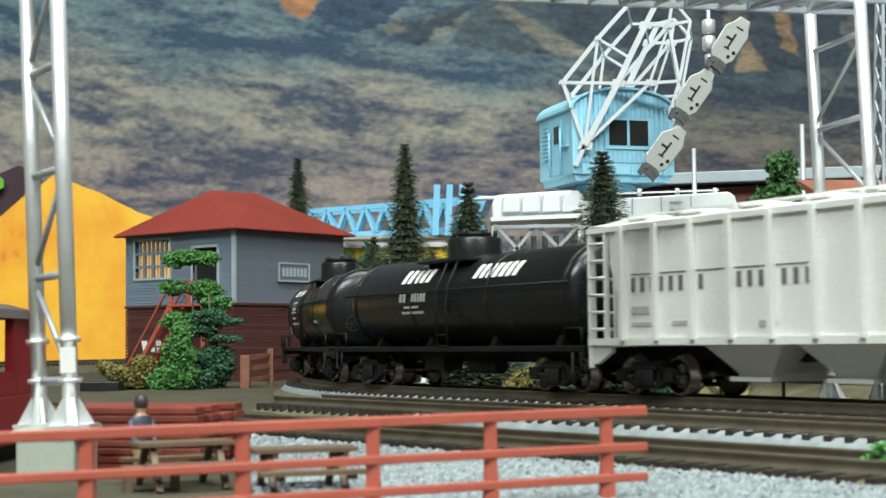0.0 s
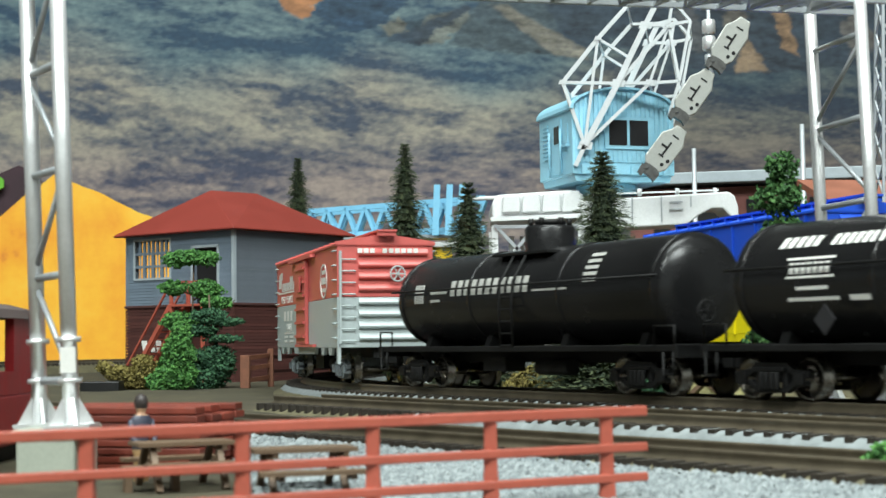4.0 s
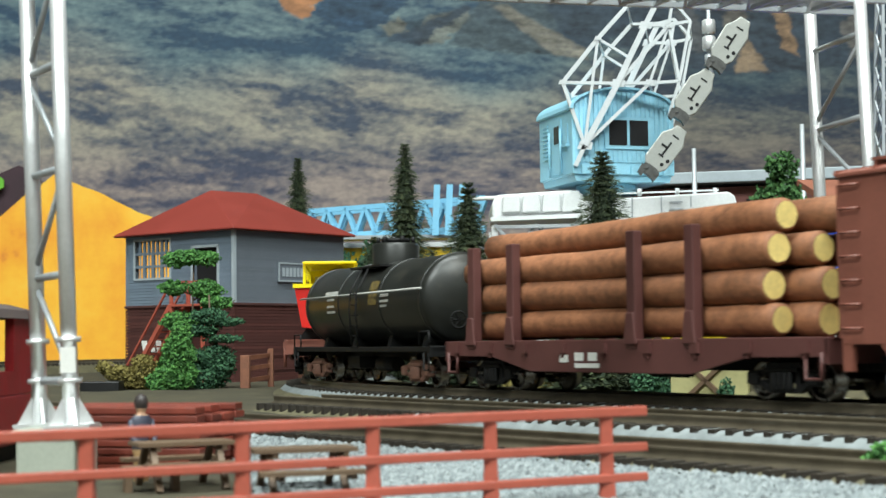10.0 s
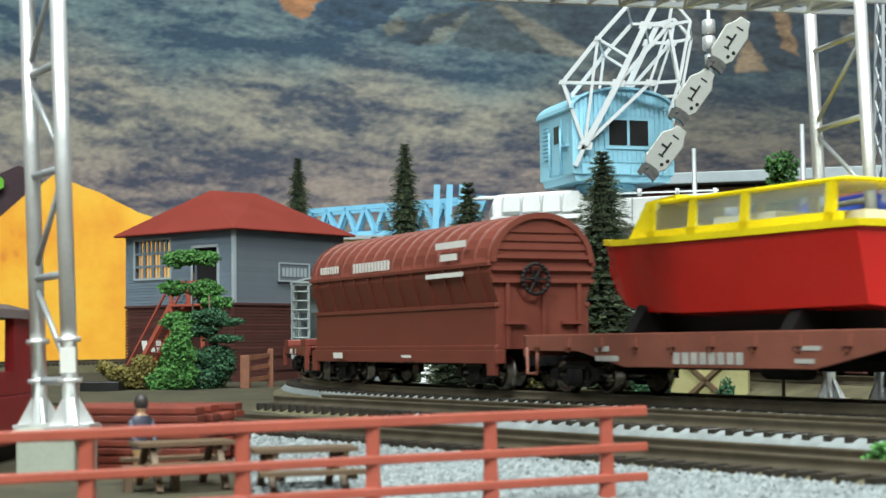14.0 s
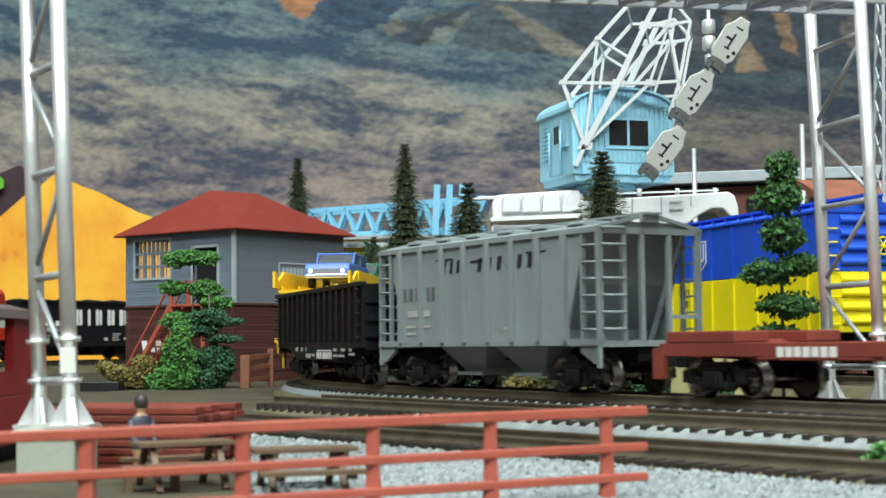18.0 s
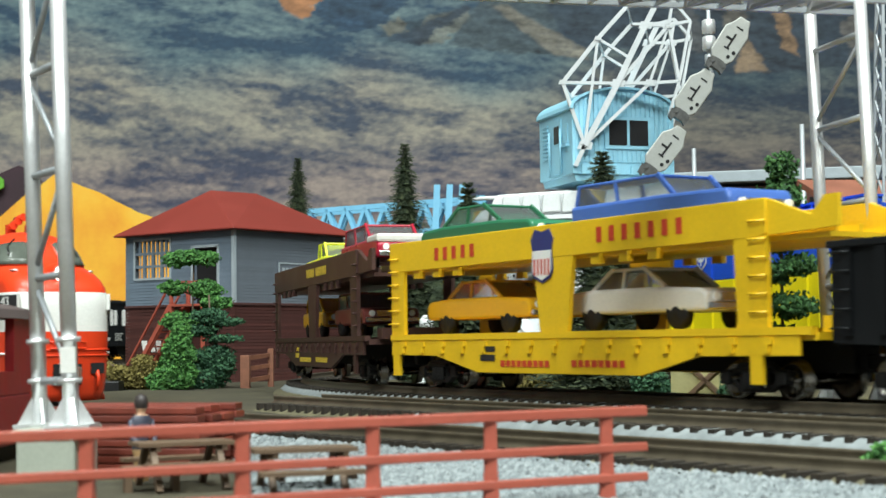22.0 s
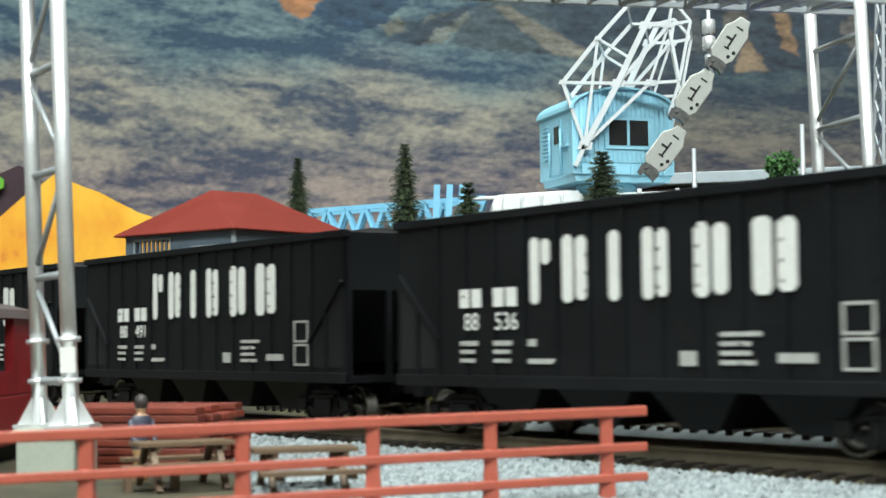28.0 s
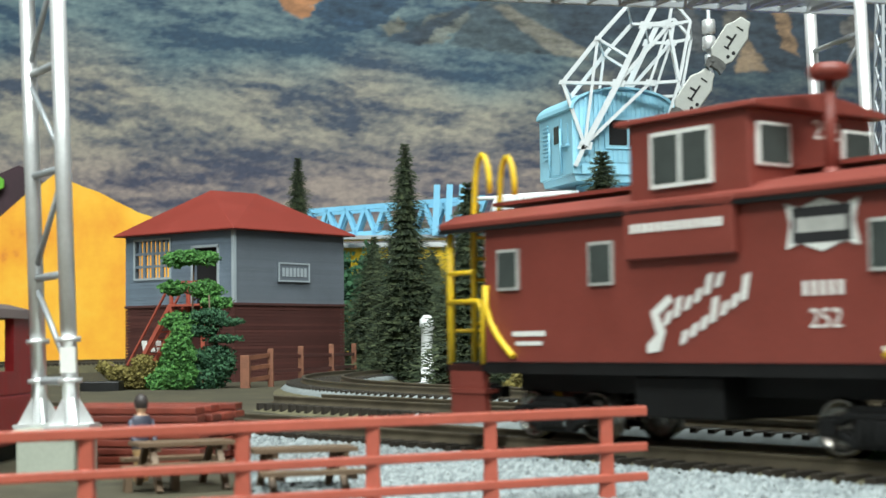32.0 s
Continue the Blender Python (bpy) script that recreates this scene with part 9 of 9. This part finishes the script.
    for tx in (-h + 36, 40):
        truck(car, tx, LINE_B, s0, r=6.2, base=33.0)
        for s in (-1, 1):
            bm = bm_()
            prism(bm, [(tx - 26, 13.6), (tx - 26, 8.6), (tx - 20, 7.6), (tx - 12, 5.0), (tx + 12, 5.0), (tx + 20, 7.6), (tx + 26, 8.6), (tx + 26, 13.6)], *sorted((s * 13.2, s * 14.6)))
            part("truck_frame", bm, M["truck_black"], car, "heavy black outside truck frame", bevel=0.5)
            for q in (-16.5, 16.5):
                part("journal_box", _box_bm(tx + q - 3.2, tx + q + 3.2, *sorted((s * 14.4, s * 16.2)), 4.2, 9.4), M["truck_black"], car, bevel=0.4)
                bm = bm_()
                rod(bm, (tx + 0.55 * q, s * 15.2, 6.0), (tx + 0.55 * q, s * 15.2, 12.6), 1.5, n=12)
                part("spring", bm, M["truck_black"], car)
    coupler(car, -h, -1)
    rides(car, LINE_B, s0, 110)


def thing_part_board(car, x, s, w):
    """Lit-glass number board on the nose flank."""
    b = part("number_board", _box_bm(-6.2, 6.2, -0.6, 0.5, -2.7, 2.7), M["letter_white"], car)
    b.location = Vector((x, s * w, 35.0)) * K
    b.rotation_euler = (0, 0, radians(-20 * s))
    part("number_panel", _box_bm(-5.7, 5.7, *sorted((s * 0.5, s * 0.7)), -2.2, 2.2), M["letter_black"], b)
    words("43", 3.0, M["letter_white"], b, (0, s * 0.72, 0), (90, 0, 0 if s < 0 else 180))
    return b


M["windscreen"] = paint("windscreen_glass", (0.10, 0.115, 0.095), 0.1, 0.25, 10)
M["headlamp_on"], _nt, _b = nodes_of("headlight_glow")
_b.inputs["Base Color"].default_value = (1, 0.97, 0.9, 1)
_b.inputs["Emission Color"].default_value = (1, 0.96, 0.86, 1)
_b.inputs["Emission Strength"].default_value = 5.0
cab_unit()
open_hopper("black open coal hopper with tall white lettering", LINE_B, -3190.5, -3335, "512")
open_hopper("black open coal hopper with tall white lettering", LINE_B, -3357.5, -3502, "536")
open_hopper("black open coal hopper with tall white lettering", LINE_B, -3523, -3667.5, "491")
open_hopper("black open coal hopper with tall white lettering", LINE_B, -3694.5, -3839, "428")


def caboose():
    car, s0, L = new_car("caboose", "dark red caboose with offset cupola and yellow handrails", LINE_B, -3849, -3987, "caboose", "near coal train")
    h, w, b = L / 2, 16.6, 55.0
    part("body", _box_bm(-b, b, -w, w, 15.4, 43.6), M["cab_red"], car, bevel=0.3)
    bm = bm_()
    prism(bm, [(-w - 1.4, 43.0), (w + 1.4, 43.0), (w + 1.4, 44.2), (w - 3, 46.2), (0, 48.4), (-w + 3, 46.2), (-w - 1.4, 44.2)], -h, h, "x")
    part("roof", bm, M["cab_red"], car, "red-brown roof", bevel=0.3)
    for s in (-1, 1):
        part("roof_edge", _box_bm(-h, h, *sorted((s * (w + 0.6), s * (w + 1.6))), 42.2, 43.0), M["soot"], car)
    part("running_board", _box_bm(-h + 2, -20, -5, 5, 48.6, 49.4), M["cab_red"], car)
    part("running_board", _box_bm(16, h - 2, -5, 5, 48.6, 49.4), M["cab_red"], car)
    cu = part("cupola", _box_bm(-16, 13, -w + 0.2, w - 0.2, 43, 58.6), M["cab_red"], car, "offset cupola with white-framed windows", bevel=0.3)
    cu.location = (4.2 * K, 0, 0)
    bm = bm_()
    prism(bm, [(-w - 1.2, 58.6), (w + 1.2, 58.6), (w + 1.0, 59.6), (0, 62.0), (-w - 1.0, 59.6)], -18.5, 15.5, "x")
    part("cupola_roof", bm, M["cab_red"], cu, bevel=0.2)
    for y in (-10.5, 11.5):
        for sx, x in ((1, 13), (-1, -16)):
            wn = part("cupola_window", _box_bm(*sorted((x, x + sx * 0.7)), y - 4.2, y + 4.2, 48.8, 56.4), M["letter_white"], cu, bevel=0.3)
            part("pane", _box_bm(*sorted((x + sx * 0.7, x + sx * 0.8)), y - 3.6, y + 3.6, 49.4, 55.8), M["tint"], wn)
    for s in (-1, 1):
        wn = part("cupola_window", _box_bm(-10, 5, *sorted((s * (w - 0.2), s * (w + 0.5))), 46.5, 56.6), M["letter_white"], cu)
        for a in (-9.2, -2):
            part("pane", _box_bm(a, a + 6.2, *sorted((s * (w + 0.5), s * (w + 0.6))), 47.3, 55.8), M["tint"], wn)
        part("bay", _box_bm(-12, 15, *sorted((s * (w - 0.1), s * (w + 1.6))), 34.0, 44), M["cab_red"], car, bevel=0.3)
        for x in (-47, -19.5, 45.4):
            wn = part("window", _box_bm(x - 3.3, x + 3.3, *sorted((s * w, s * (w + 0.6))), 29.8, 38.0), M["letter_dim"], car)
            part("pane", _box_bm(x - 2.8, x + 2.8, *sorted((s * (w + 0.6), s * (w + 0.7))), 30.4, 37.4), M["tint"], wn)
        for k in (-1, 1):
            bm = bm_()
            pts = [(k * (b - 1), s * (w + 0.6), 31 if k < 0 else 29)] + [(k * (b - 1 - 9 * math.sin(a) ** 2), s * (w + 0.8), 29 - 12.4 * math.sin(a)) for a in np.linspace(0.2, math.pi / 2, 6)]
            path_rod(bm, pts, 0.6)
            part("curved_grab_iron", bm, M["yellow"], car, "yellow curved grab iron")
            bm = bm_()
            path_rod(bm, [(k * (h - 1), s * 15.5, 15), (k * (h - 1), s * 15.5, 42.5)], 0.75)
            part("porch_post", bm, M["yellow"], car)
            bm = bm_()
            path_rod(bm, [(k * (b + 1.5), s * 16, 15), (k * (b + 1.5), s * 16, 26), (k * (b + 3), s * 16, 28), (k * (h - 1), s * 16, 28)], 0.55)
            path_rod(bm, [(k * (h - 1), s * 15.8, 34), (k * (b + 5), s * 15.8, 34)], 0.5)
            part("porch_rail", bm, M["yellow"], car)
            bm = bm_()
            prism(bm, [(k * (b + 2), 15), (k * (h - 1), 15), (k * (h - 1.5), 4.2), (k * (b + 1), 4.2)], *sorted((s * 14.5, s * 16)))
            stp = part("step", bm, M["cab_red"], car)
            if k * s < 0:
                bm = bm_()
                prism(bm, [(s * 16.4, 14.0), (s * 5.0, 12.0), (s * 10.5, 2.4), (s * 14.8, 2.8)], *sorted((k * (h - 0.2), k * (h + 0.7))), "x")
                part("end_plate", bm, M["yellow"], car, "yellow triangular end plate")
            for z in (4.2, 9.5):
                part("tread", _box_bm(*sorted((k * (b + 1), k * (h - 1.5))), *sorted((s * 12.5, s * 16.3)), z - 0.5, z + 0.5), M["yellow"] if k > 0 else M["cab_red"], stp)
    for k in (-1, 1):
        part("platform", _box_bm(*sorted((k * b, k * h)), -16, 16, 13.6, 15.4), M["soot"], car)
        yl = 13.0 if k > 0 else -5.5
        for y in (yl - 3.4, yl + 3.4):
            bm = bm_()
            path_rod(bm, [(k * (h - 0.5), y, 15)] + [(k * (h - 0.5), y, 44)] + [(k * (h - 1.2 - 2.6 * (1 - math.cos(a))), y, 51 + 8.5 * math.sin(a)) for a in np.linspace(0, math.pi, 9)], 0.6)
            part("ladder_stile", bm, M["yellow"], car)
        for i in range(6):
            bm = bm_()
            rod(bm, (k * (h - 0.5), yl - 3.4, 19 + 4.6 * i), (k * (h - 0.5), yl + 3.4, 19 + 4.6 * i), 0.4, n=6)
            part("ladder_rung", bm, M["yellow"], car)
        bm = bm_()
        path_rod(bm, [(k * (h - 0.5), -16, 28), (k * (h - 0.5), 16, 28)], 0.5)
        path_rod(bm, [(k * (h - 0.5), -16, 22), (k * (h - 0.5), 16, 22)], 0.4)
        part("end_rail", bm, M["yellow"], car)
        part("end_door", _box_bm(*sorted((k * b, k * (b + 0.5))), -4, 4, 15.4, 38), M["cab_red"], car)
        wn = part("end_window", _box_bm(*sorted((k * b, k * (b + 0.6))), -13, -6.5, 26, 37), M["letter_white"], car)
        part("pane", _box_bm(*sorted((k * (b + 0.6), k * (b + 0.7))), -12, -7.4, 27, 36), M["tint"], wn)
        brake_wheel(car, k * (h - 1), -3.0 if k > 0 else 8, 30, k * 1.0, "yellow")
        coupler(car, k * h, k)
    bm = bm_()
    rod(bm, (26.5, -6.5, 45.5), (26.5, -6.5, 63), 1.0, n=14)
    rod(bm, (26.5, -6.5, 46), (26.5, -6.5, 48), 2.0, 1.2, n=14)
    ch = part("chimney", bm, M["cab_red"], car)
    bm = bm_()
    lathe(bm, [(1.2, 0), (3.2, 0.5), (3.6, 1.2), (3.4, 2.4), (2.6, 2.8), (0, 2.9)], (26.5, -6.5, 62.6), "z", 20)
    part("chimney_cap", bm, M["cab_red"], ch)
    part("underframe", _box_bm(-b + 2, b - 2, -9, 9, 9.5, 15.4), M["soot"], car)
    part("side_sill", _box_bm(-b, b, -w + 0.3, w - 0.3, 13.2, 15.4), M["soot"], car)
    part("battery_box", _box_bm(-14, 8, -14, 14, 5.5, 13), M["soot"], car, bevel=0.4)
    words("252", 3.2, M["letter_white"], car, (33, -w - 0.1, 22.6))
    words("252", 3.4, M["letter_white"], cu, (13.1, 3.6, 55.8), (90, 0, 90))
    bars(row_of(28.5, 37.5, 26.4, 28.8, 5, 0.55) + [(-46, -36, 20.6, 21.6), (-45, -37, 18.8, 19.6), (44, 50, 17.4, 18.2)], M["letter_white"], car, -w - 0.1)
    bars(row_of(-10, 13, 38.8, 40.4, 14, 0.75), M["letter_white"], car, -w - 1.65)
    for n_, xa, za, hh in [(q, -3.5 + 2.5 * q, 22.0 + 1.25 * q, 3.6 if q in (1, 4) else 2.4) for q in range(6)] + [(q, 0.5 + 2.4 * q, 18.6 + 1.2 * q, 4.4 if q in (3, 6) else 2.4) for q in range(7)]:
        bm = bm_()
        prism(bm, [(xa, za), (xa + 1.5, za + 0.5), (xa + 2.4, za + hh + 0.5), (xa + 0.9, za + hh)], -w - 0.1, -w - 0.2)
        part("script_stroke", bm, M["letter_white"], car)
    bm = bm_()
    prism(bm, [(-7.6, 17.2), (-4.4, 17.6), (-3, 21), (-4.6, 24.0), (-1, 26.4), (-2, 27.6), (-6.6, 24.6), (-5.2, 20.6), (-7.6, 18.8)], -w - 0.1, -w - 0.22)
    part("script_print", bm, M["letter_white"], car, "slanted white script")
    bm = bm_()
    prism(bm, [(23, 41.6), (26, 40.6), (30.5, 42.0), (35, 40.6), (38, 41.6), (37, 38), (38, 34.0), (35, 34.9), (30.5, 33.4), (26, 34.9), (23, 34.0), (24, 38)], -w - 0.1, -w - 0.2)
    em = part("emblem", bm, M["letter_white"], car, "white hide-shaped emblem with dark field", at=(2.2, 0, 0))
    part("emblem_field", _box_bm(24.5, 36.5, -w - 0.3, -w - 0.2, 34.9, 40.7), M["letter_black"], em)
    part("emblem_bar", _box_bm(25.4, 35.6, -w - 0.4, -w - 0.3, 36.6, 39.0), M["letter_dim"], em)
    for tx in (-b + 16, b - 16):
        truck(car, tx, LINE_B, s0)
    rides(car, LINE_B, s0, 2 * b - 32)


caboose()

# ---- sleepers, piece by piece where the camera sees them ----


def sleepers(track, line, near0, near1, far):
    bm = bm_()
    box(bm, -1.0, 1.0, -16.0, 16.0, -4.6, -2.15)
    me = mesh_of("sleeper", bm, M["tie"])
    rng = random.Random(7)
    s = near0
    while s < near1:
        p, th = along(line, s)
        ob = new("sleeper", me)
        ob.parent = track
        ob.location = (p.x * K, p.y * K, rail_z(line, s) * K)
        ob.rotation_euler = (0, 0, th + rng.uniform(-0.02, 0.02))
        s += 5.2
    if far:
        bm = bm_()
        for a, b in far:
            s = a
            while s < b:
                p, th = along(line, s)
                d = Vector((math.cos(th), math.sin(th)))
                n = Vector((-d.y, d.x))
                z = rail_z(line, s)
                c = [p + d * i * 1.0 + n * j * 16.0 for i, j in ((-1, -1), (1, -1), (1, 1), (-1, 1))]
                vs = [bm.verts.new((q.x, q.y, z + hh)) for hh in (-4.6, -2.2) for q in c]
                for f in ((4, 5, 6, 7), (0, 1, 5, 4), (1, 2, 6, 5), (2, 3, 7, 6), (3, 0, 4, 7)):
                    bm.faces.new([vs[i] for i in f])
                s += 5.2
        ob = part("sleeper_row", bm, M["tie"], track)
        ob["kind"] = "stuff"


sleepers(TRACK_A, LINE_A, -420, 270, [(-1400, -424), (274, 500)])
sleepers(TRACK_M, LINE_M, -81, 200, [(204, 500)])
sleepers(TRACK_B, LINE_B, -300, 190, [(-1900, -304), (194, 400)])


# ---- motion: every car runs along its line at its train's even speed ----


def motions():
    times = [0.25 * i for i in range(129)]
    for ob, line, s0, base, off in RIDERS:
        v = SPEED_A if line is LINE_A else SPEED_B
        rows = []
        for t in times:
            m = ride(line, s0 + v * t, base)
            rows.append((t, m @ off if off is not None else m))
        walk(ob, rows)
    for ob, line, s0, r in WHEELS:
        v = SPEED_A if line is LINE_A else SPEED_B
        lo, hi = (-420.0, 330.0) if line is LINE_A else (-320.0, 220.0)
        t0, t1 = max(0.0, (lo - s0) / v), min(32.0, (hi - s0) / v)
        at = ob.location.copy()
        rows = [(0.0, Matrix.Translation(at))]
        if t1 > t0:
            n = max(2, int((t1 - t0) * v / r / radians(80)) + 1)
            last = 0.0
            for i in range(n + 1):
                t = t0 + (t1 - t0) * i / n
                if frame(t) <= frame(last):
                    continue
                last = t
                rows.append((t, Matrix.Translation(at) @ Matrix.Rotation((t - t0) * v / r, 4, "Y")))
        if frame(32.0) > frame(rows[-1][0]):
            rows.append((32.0, rows[-1][1]))
        walk(ob, rows)


motions()
